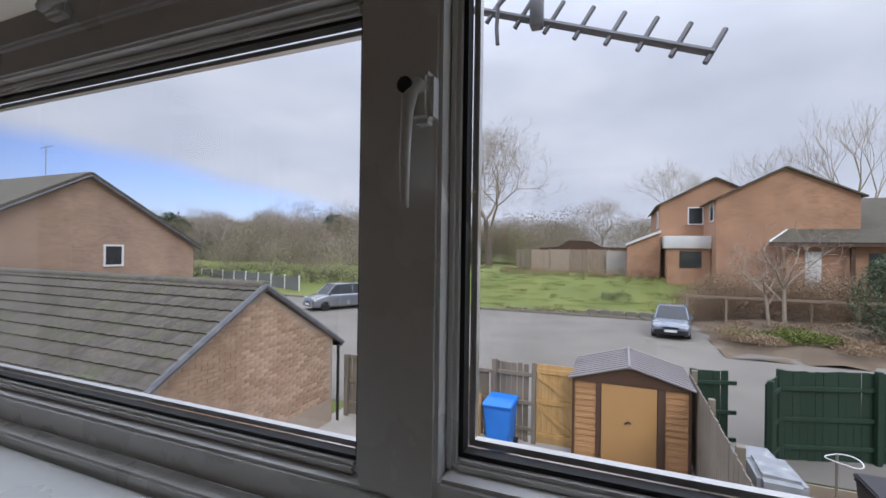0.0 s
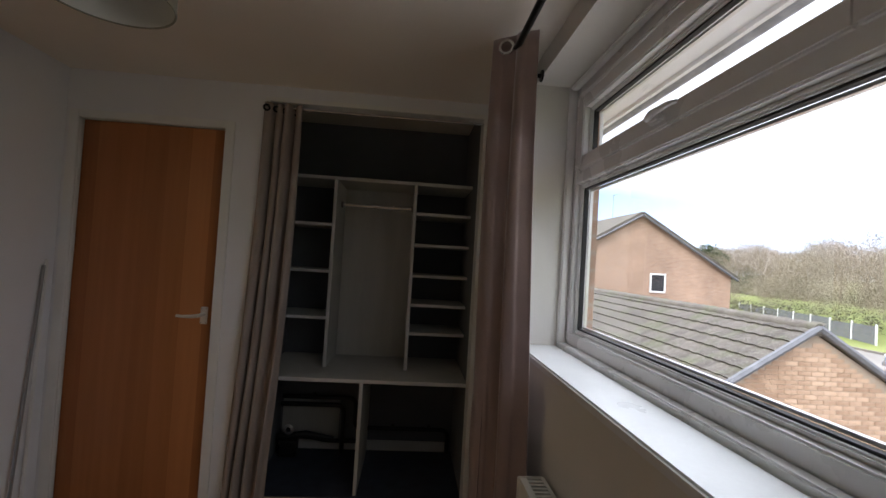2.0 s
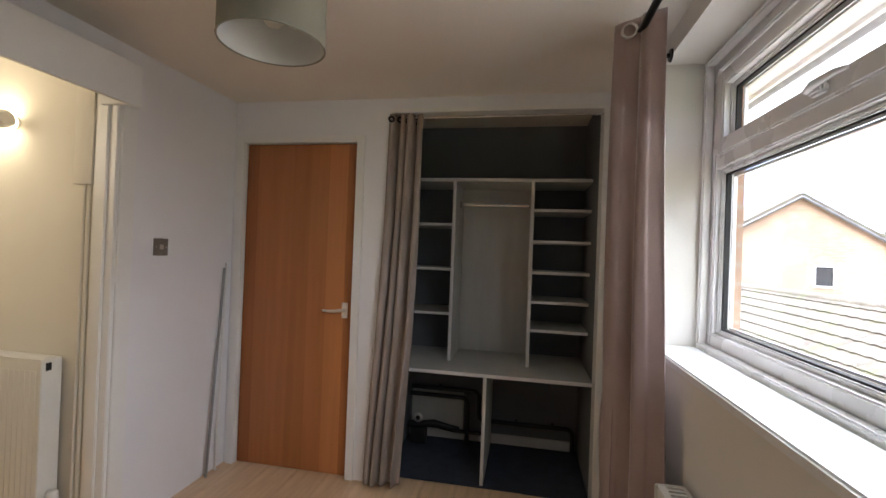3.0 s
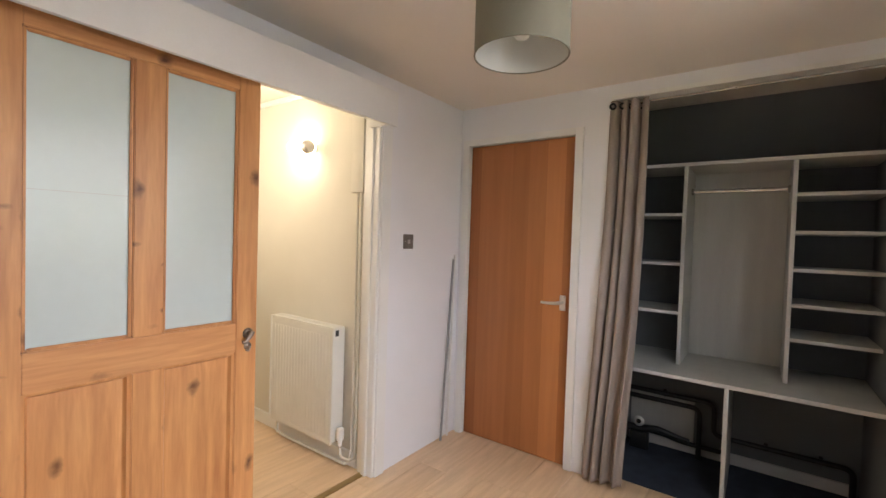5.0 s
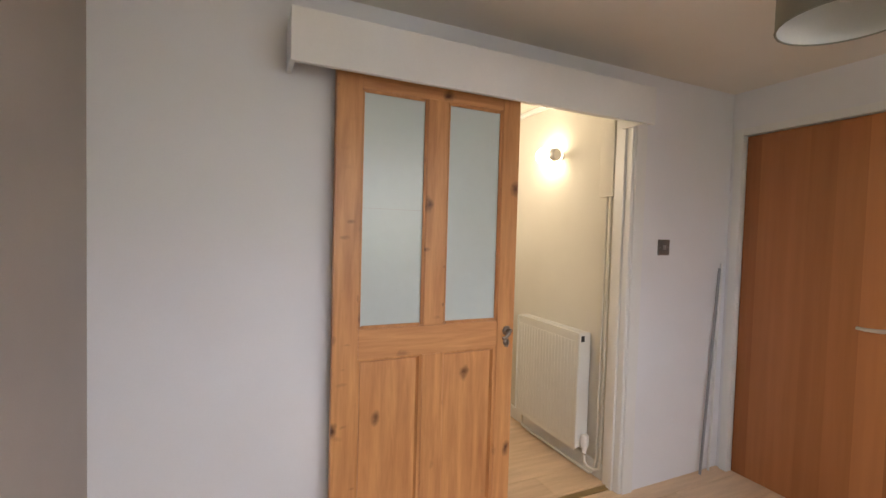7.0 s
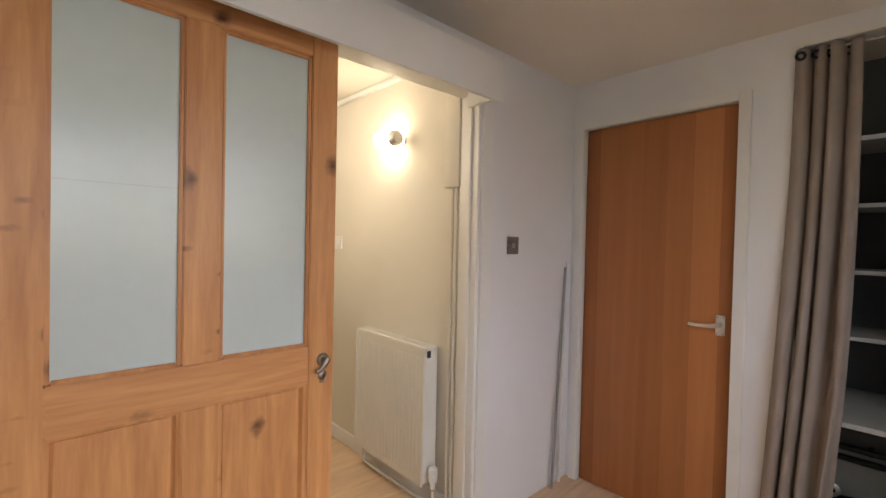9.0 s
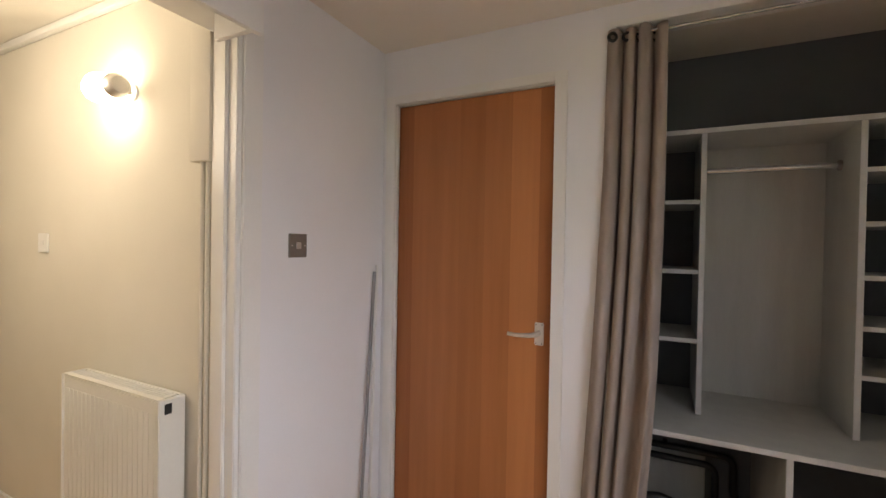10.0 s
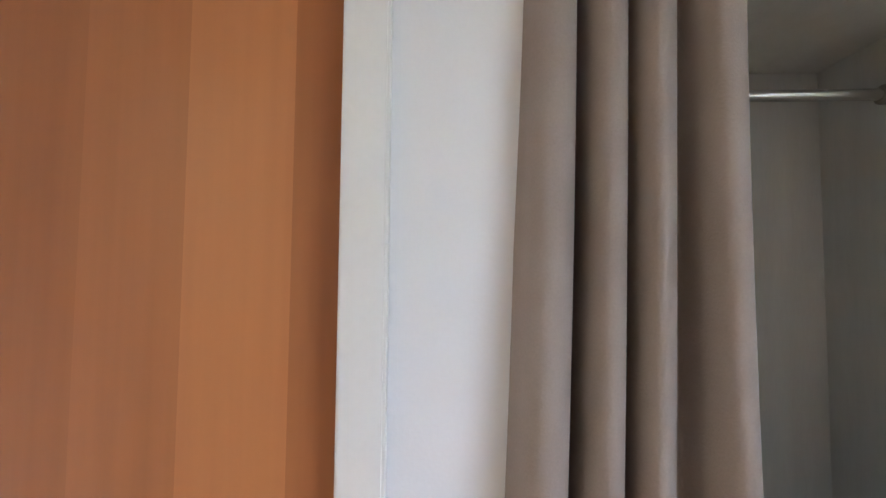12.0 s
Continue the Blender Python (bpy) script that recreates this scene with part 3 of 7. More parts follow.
def solid(name, bm, material, label, category, group="", kind="", base=None):
    """A thing that is one mesh, with its origin at its base."""
    me = bpy.data.meshes.new(name)
    if base is not None:
        bmesh.ops.translate(bm, verts=bm.verts[:], vec=-Vector(base))
    bmesh.ops.recalc_face_normals(bm, faces=bm.faces[:])
    bm.to_mesh(me)
    bm.free()
    me.materials.append(material)
    smooth_by_angle(me)
    ob = new(name, me)
    if base is not None:
        ob.location = base
    return tagged(ob, label, category, group, kind)


def structure(name, bm, material, label, category="structure"):
    return solid(name, bm, material, label, category, kind="structure")


def pieces(name, mesh, places, parent):
    """Alike pieces on one mesh, each an object of its own under its parent."""
    for p in places:
        ob = new(name, mesh)
        ob.parent = parent
        ob.matrix_basis = p


def mesh_of(bm, material, name="piece"):
    me = bpy.data.meshes.new(name)
    bmesh.ops.recalc_face_normals(bm, faces=bm.faces[:])
    bm.to_mesh(me)
    bm.free()
    me.materials.append(material)
    return me


# ---- structure of the room ----
WALL_T = 0.11
NT = 0.262         # thickness of the outer wall
WX0, WX1 = 0.53, 2.66   # window opening
WZ0, WZ1 = 1.0, 2.15
DY0, DY1 = -2.275, -1.505   # flush door opening
AY0, AY1 = -1.31, -0.135    # wardrobe opening
AZ1 = 2.158
HX0, HX1 = 0.775, 1.62       # sliding door's opening
HALL_END = -4.95

floor = structure("floor", box((-0.80, S - 0.12, -0.10), (LENGTH + 0.2, 0.3, -0.006)), M_gap, "pale oak laminate floor of the bedroom", "floor")
hall_floor = structure("hall_floor", box((-0.6, HALL_END - 0.1, -0.10), (2.6, S - 0.12, -0.006)), M_gap, "pale laminate floor of the hallway", "floor")
structure("ceiling", box((-0.12, S - 0.11, CEIL), (LENGTH + 0.15, 0.02, CEIL + 0.12)), M_ceiling, "cream painted bedroom ceiling", "ceiling")
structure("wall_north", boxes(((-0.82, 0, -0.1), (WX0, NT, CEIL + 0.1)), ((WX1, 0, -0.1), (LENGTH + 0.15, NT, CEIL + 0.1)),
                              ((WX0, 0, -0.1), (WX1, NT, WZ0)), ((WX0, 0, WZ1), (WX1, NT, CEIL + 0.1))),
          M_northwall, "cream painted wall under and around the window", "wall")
structure("wall_south", boxes(((-0.11, S - WALL_T, -0.05), (HX0, S, CEIL + 0.1)), ((HX1, S - WALL_T, -0.05), (LENGTH + 0.15, S, CEIL + 0.1)),
                              ((HX0, S - WALL_T, 2.04), (HX1, S, CEIL + 0.1))),
          M_wall, "pale lilac-white painted wall with a doorway", "wall")
structure("wall_west", boxes(((-WALL_T, S, -0.05), (0, DY0, CEIL + 0.1)), ((-WALL_T, DY1, -0.05), (0, AY0, CEIL + 0.1)),
                             ((-WALL_T, DY0, 2.0), (0, DY1, CEIL + 0.1)), ((-WALL_T, AY0, AZ1), (0, AY1, CEIL + 0.1)),
                             ((-WALL_T, AY1, -0.05), (0, 0, CEIL + 0.1))),
          M_wall, "off-white painted wall with a door and an alcove", "wall")
structure("wall_east", box((LENGTH, S, -0.05), (LENGTH + 0.12, 0, CEIL + 0.1)), M_endwall, "plain end wall, darker and browner than the other walls", "wall")
# alcove of the built-in wardrobe
structure("alcove_wall", boxes(((-0.83, AY0 - 0.10, -0.05), (-0.72, AY1 + 0.12, CEIL + 0.1)),
                               ((-0.72, AY0 - 0.10, -0.05), (-WALL_T, AY0 - 0.015, CEIL + 0.1)),
                               ((-0.72, AY1 + 0.0015, -0.05), (-WALL_T - 0.0045, AY1 + 0.13, CEIL + 0.1))),
          M_slate, "slate blue painted walls of the wardrobe alcove", "wall")
structure("alcove_ceiling", box((-0.72, AY0 - 0.1, CEIL + 0.03), (-WALL_T, AY1 + 0.12, CEIL + 0.12)), M_ceiling, "off-white painted ceiling inside the alcove", "ceiling")
structure("alcove_carpet", box((-0.72, AY0 - 0.015, -0.006), (-0.10, AY1, 0.006)), M_darkcarpet, "dark blue carpet inside the wardrobe", "carpet")
structure("cupboard_wall", box((-0.5, DY0 - 0.1, -0.05), (-0.40, DY1 + 0.05, CEIL)), M_slate, "plain wall behind the closed door", "wall")
# hallway
structure("hall_wall_west", box((HALL_X - 0.1, -4.12, -0.05), (HALL_X, S - WALL_T, CEIL + 0.1)), M_hallwall, "cream painted hallway wall with a radiator", "wall")
structure("hall_wall_turn", box((-0.6, -4.12, -0.05), (HALL_X - 0.1, -4.02, CEIL + 0.1)), M_hallwall, "cream painted hallway return wall", "wall")
structure("hall_wall_south", box((-0.7, HALL_END - 0.1, -0.05), (2.6, HALL_END, CEIL + 0.1)), M_hallwall, "cream painted end wall of the hallway", "wall")
structure("hall_wall_east", box((1.85, HALL_END, -0.05), (1.95, S - WALL_T, CEIL + 0.1)), M_hallwall, "cream painted hallway side wall", "wall")
structure("hall_wall_end", box((-0.7, HALL_END, -0.05), (-0.6, -4.02, CEIL + 0.1)), M_hallwall, "cream painted landing wall", "wall")
structure("hall_ceiling", box((-0.7, HALL_END - 0.1, CEIL + 0.02), (2.6, S - WALL_T, CEIL + 0.12)), M_hallwall, "cream hallway ceiling", "ceiling")
structure("hall_trim", box((HALL_X, -4.12, CEIL - 0.012), (HALL_X + 0.03, S - WALL_T, CEIL + 0.02), 0.006), M_gloss, "thin cream cove at the hallway ceiling", "trim")
structure("baseboard", boxes(((HALL_X, -4.12, 0), (HALL_X + 0.014, S - WALL_T - 0.02, 0.09)), bevel=0.004), M_gloss, "white hallway skirting board", "baseboard")
structure("threshold_bar", bevelled(box((HX0, S - 0.09, 0), (HX1, S - 0.05, 0.006)), 0.002), M_bar, "brass threshold bar between two floors", "trim")

# sliding doorway lining and architrave
structure("trim_doorway", boxes(((HX0 - 0.001, S - WALL_T - 0.004, 0), (HX0 + 0.03, S + 0.004, 2.04)),
                                ((HX0 - 0.060, S, 0), (HX0 + 0.014, S + 0.016, 2.03)),
                                ((HX0 + 0.03, S - WALL_T - 0.004, 2.01), (HX1, S + 0.004, 2.042)),
                                ((HX0 + 0.03, S - 0.075, 0), (HX0 + 0.042, S - 0.035, 2.01)), bevel=0.003),
          M_gloss, "cream gloss door lining and architrave", "trim")
# flush door lining and architrave
structure("trim_door", boxes(((0.0, DY0 - 0.03, 0), (0.016, DY0 + 0.018, 2.025)), ((0.0, DY1 - 0.018, 0), (0.016, DY1 + 0.03, 2.025)),
                             ((0.0, DY0 + 0.018, 1.985), (0.016, DY1 - 0.018, 2.025)),
                             ((-WALL_T, DY0, 0), (-0.001, DY0 + 0.018, 1.99)), ((-WALL_T, DY1 - 0.018, 0), (-0.001, DY1, 1.99)),
                             ((-WALL_T, DY0 + 0.018, 1.985), (-0.001, DY1 - 0.018, 2.0)), bevel=0.003),
          M_gloss, "white painted door frame", "trim")
# alcove lining
structure("trim_alcove", boxes(((-WALL_T - 0.004, AY1 - 0.004, 0), (0.006, AY1 + 0.018, AZ1 + 0.02)), ((-WALL_T - 0.004, AY0 - 0.018, 0), (0.006, AY0 + 0.004, AZ1 + 0.02)),
                               ((-WALL_T - 0.004, AY0 + 0.004, AZ1 - 0.004), (0.006, AY1 - 0.004, AZ1 + 0.02)), bevel=0.002),
          M_gloss, "white lining round the wardrobe alcove", "trim")

# ---- window ----
def window_unit():
    win = tagged(new("window_1"), "white plastic casement window with an opening top light", "window", kind="structure")
    win.location = (WX0, 0.15, WZ0)
    FX0, FX1, FZ0, FZ1 = WX0 + 0.004, WX1 - 0.004, 1.03, 2.146
    Y0, Y1 = 0.185, 0.255
    def bars(*pairs):
        return boxes(*pairs, bevel=0.005)
    # outer frame with a stepped inner lip
    part("window_frame", bars(((FX0, Y0, FZ0), (FX0 + 0.045, Y1, FZ1)), ((FX1 - 0.045, Y0, FZ0), (FX1, Y1, FZ1)),
                              ((FX0 + 0.045, Y0, FZ0), (FX1 - 0.045, Y1, FZ0 + 0.05)), ((FX0 + 0.045, Y0, FZ1 - 0.05), (FX1 - 0.045, Y1, FZ1)),
                              ((1.825, Y0, FZ0 + 0.05), (1.885, Y1, FZ1 - 0.05)),
                              ((FX0 + 0.045, Y0, 1.712), (1.825, Y1, 1.775))), M_upvc, win)
    part("packer_strip", bars(((WX0 + 0.001, 0.15, 1.03), (WX0 + 0.022, 0.1845, 2.146)), ((WX0 + 0.022, 0.15, 2.128), (WX1 - 0.022, 0.1845, 2.146)),
                              ((WX1 - 0.022, 0.15, 1.03), (WX1 - 0.001, 0.1845, 2.146))), M_gloss, win)
    def bead(name, x0, x1, z0, z1, y=0.205):
        part(name, bars(((x0 - 0.016, y, z0 - 0.016), (x0, y + 0.03, z1 + 0.016)), ((x1, y, z0 - 0.016), (x1 + 0.016, y + 0.03, z1 + 0.016)),
                        ((x0, y, z0 - 0.016), (x1, y + 0.03, z0)), ((x0, y, z1), (x1, y + 0.03, z1 + 0.016))), M_upvc, win)
        part("gasket", boxes(((x0, y + 0.012, z0), (x0 + 0.006, y + 0.03, z1)), ((x1 - 0.006, y + 0.012, z0), (x1, y + 0.03, z1)),
                             ((x0 + 0.006, y + 0.012, z0), (x1 - 0.006, y + 0.03, z0 + 0.006)), ((x0 + 0.006, y + 0.012, z1 - 0.006), (x1 - 0.006, y + 0.03, z1))), M_gasket, win)
        pane = part("pane", box((x0 - 0.004, y + 0.022, z0 - 0.004), (x1 + 0.004, y + 0.024, z1 + 0.004)), M_glass, win, smooth=False)
        pane.visible_shadow = False
        part("spacer_bar", boxes(((x0 + 0.006, y + 0.034, z0 + 0.006), (x0 + 0.014, y + 0.046, z1 - 0.006)), ((x1 - 0.014, y + 0.034, z0 + 0.006), (x1 - 0.006, y + 0.046, z1 - 0.006)),
                                 ((x0 + 0.014, y + 0.034, z0 + 0.006), (x1 - 0.014, y + 0.046, z0 + 0.014)), ((x0 + 0.014, y + 0.034, z1 - 0.014), (x1 - 0.014, y + 0.046, z1 - 0.006))), M_alum, win)
    bead("glazing_bead", 0.595, 1.809, 1.096, 1.696)
    def sash(x0, x1, z0, z1, w):
        s = part("sash", bars(((x0, 0.172, z0), (x0 + w, 0.232, z1)), ((x1 - w, 0.172, z0), (x1, 0.232, z1)),
                              ((x0 + w, 0.172, z0), (x1 - w, 0.232, z0 + w)), ((x0 + w, 0.172, z1 - w), (x1 - w, 0.232, z1))), M_upvc, win)
        bead("sash_bead", x0 + w + 0.012, x1 - w - 0.012, z0 + w + 0.012, z1 - w - 0.012, 0.2)
        return s
    top = sash(0.60, 1.815, 1.762, 2.075, 0.056)
    side = sash(1.878, 2.625, 1.058, 2.11, 0.062)
    # lever handle of the side sash
    hx, hz = 1.925, 1.549
    part("window_handle", bevelled(box((hx - 0.014, 0.146, hz - 0.028), (hx + 0.014, 0.1735, hz + 0.030)), 0.007, 3), M_upvc, side, "white lever handle with a black lock button")
    part("handle_lever", tube([(hx, 0.160, hz + 0.010), (hx - 0.003, 0.146, hz + 0.011), (hx - 0.008, 0.140, hz + 0.004), (hx - 0.011, 0.139, hz - 0.020), (hx - 0.014, 0.141, hz - 0.060), (hx - 0.017, 0.147, hz - 0.100), (hx - 0.019, 0.154, hz - 0.120)],
                              [0.010, 0.0105, 0.0090, 0.0068, 0.0060, 0.0052, 0.0036], 12), M_upvc, side)
    part("lock_button", lathe([(0.0, 0), (0.009, 0), (0.009, -0.008), (0.007, -0.010), (0.0, -0.011)], (hx - 0.012, 0.1405, hz + 0.010), "Y", 14), M_black, side)
    # catch of the top light
    part("window_handle", bevelled(box((1.19, 0.150, 1.775), (1.245, 0.1735, 1.80)), 0.006), M_upvc, top, "low white catch on the top light")
    part("handle_lever", tube([(1.195, 0.148, 1.792), (1.23, 0.142, 1.797), (1.30, 0.146, 1.800), (1.325, 0.155, 1.800)], [0.009, 0.011, 0.008, 0.005], 10), M_upvc, top)
    part("window_sill", boxes(((WX0 - 0.0005, -0.0245, 0.985), (WX1 + 0.0005, 0.15, 1.015)), bevel=0.006), M_sill, win, "white painted window board")
    part("sill_strip", boxes(((WX0 + 0.001, 0.1505, 1.0005), (WX1 - 0.001, 0.1845, 1.034)), bevel=0.004), M_upvc, win)
    part("outer_sill", box((WX0 - 0.02, 0.256, 1.0), (WX1 + 0.02, 0.36, 1.03), 0.004), M_upvc, win)
    return win


window_unit()
structure("outer_brick_reveal", boxes(((WX0 - 1.4, NT, G), (WX0 + 0.03, NT + 0.035, 2.4)), ((WX1 - 0.03, NT, G), (WX1 + 3.5, NT + 0.035, 2.4)),
                                      ((WX0 + 0.03, NT, G), (WX1 - 0.03, NT + 0.035, 0.995)), ((WX0 + 0.03, NT, 2.13), (WX1 - 0.03, NT + 0.035, 2.4))), M_brick_out, "buff brick outer face of the house", "wall")

# ---- radiator under the window ----
def panel_radiator(name, origin, along, out, length, height, depth, label):
    """A panel radiator; along and out are unit vectors in the plan."""
    r = thing(name, origin, label, "radiator")
    o, a, d = Vector(origin), Vector(along), Vector(out)
    def b(l0, l1, d0, d1, z0, z1):
        p, q = o + a * l0 + d * d0, o + a * l1 + d * d1
        return (p.x, p.y, o.z + z0), (q.x, q.y, o.z + z1)
    bm = bmesh.new()
    add_box(bm, *b(0.012, length - 0.012, depth - 0.018, depth - 0.004, 0.0, height - 0.004))
    bevelled(bm, 0.004)
    part("front_panel", bm, M_rad, r)
    n = int(length / 0.033)
    for k in range(n):
        l = 0.03 + (length - 0.06) * (k + 0.5) / n
        bm = bmesh.new()
        add_box(bm, *b(l - 0.012, l + 0.012, depth - 0.004, depth - 0.0015, 0.035, height - 0.05))
        bevelled(bm, 0.0012, 1)
        part("flute", bm, M_rad, r)
    part("back_panel", boxes(b(0.012, length - 0.012, 0.012, 0.024, 0.0, height - 0.004)), M_rad, r)
    for l0, l1 in ((0, 0.012), (length - 0.012, length)):
        part("side_panel", bevelled(boxes(b(l0, l1, 0.010, depth + 0.001, 0.02, height)), 0.003), M_rad, r)
    slats = [b(0.014, length - 0.014, depth - 0.026 - 0.0001, depth - 0.004, height - 0.006, height)] + [b(0.014, length - 0.014, 0.012, 0.024, height - 0.006, height)]
    k = 0.03
    while k < length - 0.03:
        slats.append(b(k, k + 0.011, 0.024, depth - 0.026, height - 0.006, height - 0.001))
        k += 0.022
    part("top_grille", boxes(*slats), M_rad, r)
    for l in (length * 0.2, length * 0.8):
        part("bracket", boxes(b(l, l + 0.03, 0.0, 0.012, 0.05, height - 0.05)), M_rad, r)
    return r, b


panel_radiator("radiator", (0.94, -0.001, 0.13), (1, 0, 0), (0, -1, 0), 1.1, 0.52, 0.10, "white panel radiator with a slotted top under the window")
part("valve", lathe([(0.0, 0), (0.011, 0.0), (0.011, 0.03), (0.018, 0.034), (0.018, 0.075), (0.012, 0.08), (0, 0.08)], (0.915, -0.055, 0.10), "Z", 14), M_gloss, bpy.data.objects["radiator"])

# ---- flush door ----
def flush_door():
    d = tagged(new("door_1"), "closed flush door in orange-brown wood veneer", "door", kind="structure")
    d.location = (-0.02, -2.255, 0)
    part("leaf", box((-0.06, -2.2530, 0.006), (-0.02, -1.5285, 1.981), 0.0015, 1), M_veneer, d)
    hy, hz = -1.572, 0.986
    plate = part("backplate", bevelled(box((-0.0205, hy - 0.020, hz - 0.046), (-0.013, hy + 0.017, hz + 0.046)), 0.003), M_alum, d, "satin aluminium lever handle on a plate")
    part("lever", tube([(-0.014, hy - 0.002, hz + 0.005), (0.028, hy - 0.002, hz + 0.005), (0.036, hy - 0.010, hz + 0.004), (0.037, hy - 0.03, hz), (0.035, hy - 0.085, hz - 0.003), (0.031, hy - 0.118, hz - 0.001)],
                       [0.011, 0.0105, 0.0105, 0.010, 0.0085, 0.008], 12), M_alum, d)
    for sy in (hy - 0.014, hy + 0.011):
        for sz in (hz - 0.038, hz + 0.038):
            part("screw", lathe([(0, 0), (0.003, 0), (0.0025, 0.0015), (0, 0.002)], (-0.0132, sy, sz), "X", 10), M_brass, d)
    for z in (0.22, 0.99, 1.76):
        part("hinge", tube([(-0.012, -2.2585, z - 0.04), (-0.012, -2.2585, z + 0.04)], 0.0055, 10), M_gloss, d)
    return d


flush_door()

# ---- sliding pine door ----
def sliding_door():
    d = thing("sliding_door", (1.95, S + 0.065, 0.012), "waxed pine sliding door with two milky glass panes, half open", "door")
    y0, y1 = S + 0.042, S + 0.082
    X0, X1, ZB, ZT = 1.555, 2.339, 0.012, 1.975
    def stile(name, lo, hi, m):
        part(name, bevelled(box(lo, hi), 0.003), m, d)
    stile("stile", (2.246, y0, ZB), (X1, y1, ZT), M_pineZ)
    stile("stile", (X0, y0, ZB), (1.641, y1, ZT), M_pineZ)
    stile("mullion", (1.895, y0, 1.004), (1.984, y1, 1.896), M_pineZ)
    stile("muntin", (1.895, y0, 0.20), (1.984, y1, 0.888), M_pineZ)
    stile("top_rail", (1.641, y0, 1.896), (2.246, y1, ZT), M_pineX)
    stile("lock_rail", (1.641, y0, 0.888), (2.246, y1, 1.004), M_pineX)
    stile("bottom_rail", (1.641, y0, ZB), (2.246, y1, 0.20), M_pineX)
    for a, b in ((1.641, 1.895), (1.984, 2.246)):
        part("glass_pane", box((a + 0.001, S + 0.060, 1.005), (b - 0.001, S + 0.066, 1.895)), M_milk, d, "milky white glass pane")
        w, yb = 0.010, S + 0.067
        part("moulding", boxes(((a, yb, 1.004), (a + w, yb + 0.010, 1.896)), ((b - w, yb, 1.004), (b, yb + 0.010, 1.896)),
                               ((a + w, yb, 1.004), (b - w, yb + 0.010, 1.004 + w)), ((a + w, yb, 1.896 - w), (b - w, yb + 0.010, 1.896)), bevel=0.003), M_pineZ, d)
        # fielded panel
        bm = bmesh.new()
        o = [(a, 0.20), (b, 0.20), (b, 0.888), (a, 0.888)]
        rings = []
        for inset, yy in ((0.0, S + 0.076), (0.010, S + 0.073), (0.015, S + 0.060), (0.018, S + 0.058), (0.060, S + 0.063)):
            rings.append([bm.verts.new((x + (inset if x == a else -inset), yy, z + (inset if z < 0.5 else -inset))) for x, z in o])
        for r, q in zip(rings, rings[1:]):
            for k in range(4):
                bm.faces.new((r[k], r[(k + 1) % 4], q[(k + 1) % 4], q[k]))
        bm.faces.new(rings[-1])
        back = [bm.verts.new((x, S + 0.055, z)) for x, z in o]
        for k in range(4):
            bm.faces.new((rings[0][k], rings[0][(k + 1) % 4], back[(k + 1) % 4], back[k]))
        bm.faces.new(back[::-1])
        part("panel", bm, M_pineZ, d)
    # thin strip modelled in place of the window transom's reflection on the pane
    part("reflection_line", box((1.990, S + 0.0661, 1.458), (2.240, S + 0.0664, 1.4600)), M_melamine, d)
    hx, hz = 1.592, 0.945
    part("backplate", bevelled(lathe([(0.0, 0), (0.021, 0), (0.021, 0.004), (0.014, 0.009), (0, 0.010)], (hx, y1, hz + 0.012), "Y", 20), 0.0005, 1), M_aged, d, "aged metal rim latch with a turned lever")
    part("latch_lever", tube([(hx, y1 + 0.006, hz + 0.014), (hx, y1 + 0.030, hz + 0.016), (hx + 0.010, y1 + 0.034, hz + 0.004), (hx + 0.024, y1 + 0.032, hz - 0.012), (hx + 0.036, y1 + 0.030, hz - 0.014)], [0.010, 0.011, 0.009, 0.007, 0.008], 10), M_aged, d)
    part("keyhole_cover", bevelled(lathe([(0.0, 0), (0.016, 0), (0.015, 0.004), (0.007, 0.008), (0, 0.009)], (hx, y1, hz - 0.038), "Y", 18), 0.0005, 1), M_aged, d)
    part("key_hook", tube([(hx - 0.002, y1 + 0.007, hz - 0.036), (hx - 0.002, y1 + 0.018, hz - 0.038), (hx + 0.006, y1 + 0.019, hz - 0.054), (hx + 0.016, y1 + 0.018, hz - 0.050)], 0.004, 8), M_aged, d)
    for x in (1.70, 2.20):
        part("hanger", boxes(((x - 0.02, S + 0.055, ZT - 0.001), (x + 0.02, S + 0.070, 2.03)), bevel=0.002), M_blackmetal, d)
    return d


sliding_door()
rail = solid("door_track", boxes(((0.86, S + 0.0005, 2.03), (2.44, S + 0.09, 2.062)), bevel=0.003), M_alum, "aluminium sliding door track on the wall", "track", base=(1.6, S, 2.03))
pel = thing("pelmet", (1.68, S, 1.914), "white painted boxed pelmet above the sliding door", "pelmet")
part("front_board", box((0.866, S + 0.170, 1.914), (2.506, S + 0.188, 2.088), 0.002, 1), M_gloss, pel)
for x in (0.8665, 2.4875):
    part("end_board", box((x, S + 0.0005, 1.930), (x + 0.018, S + 0.1695, 2.086), 0.002, 1), M_gloss, pel)
part("top_board", box((0.885, S + 0.0005, 2.066), (2.487, S + 0.1695, 2.084), 0.002, 1), M_gloss, pel)

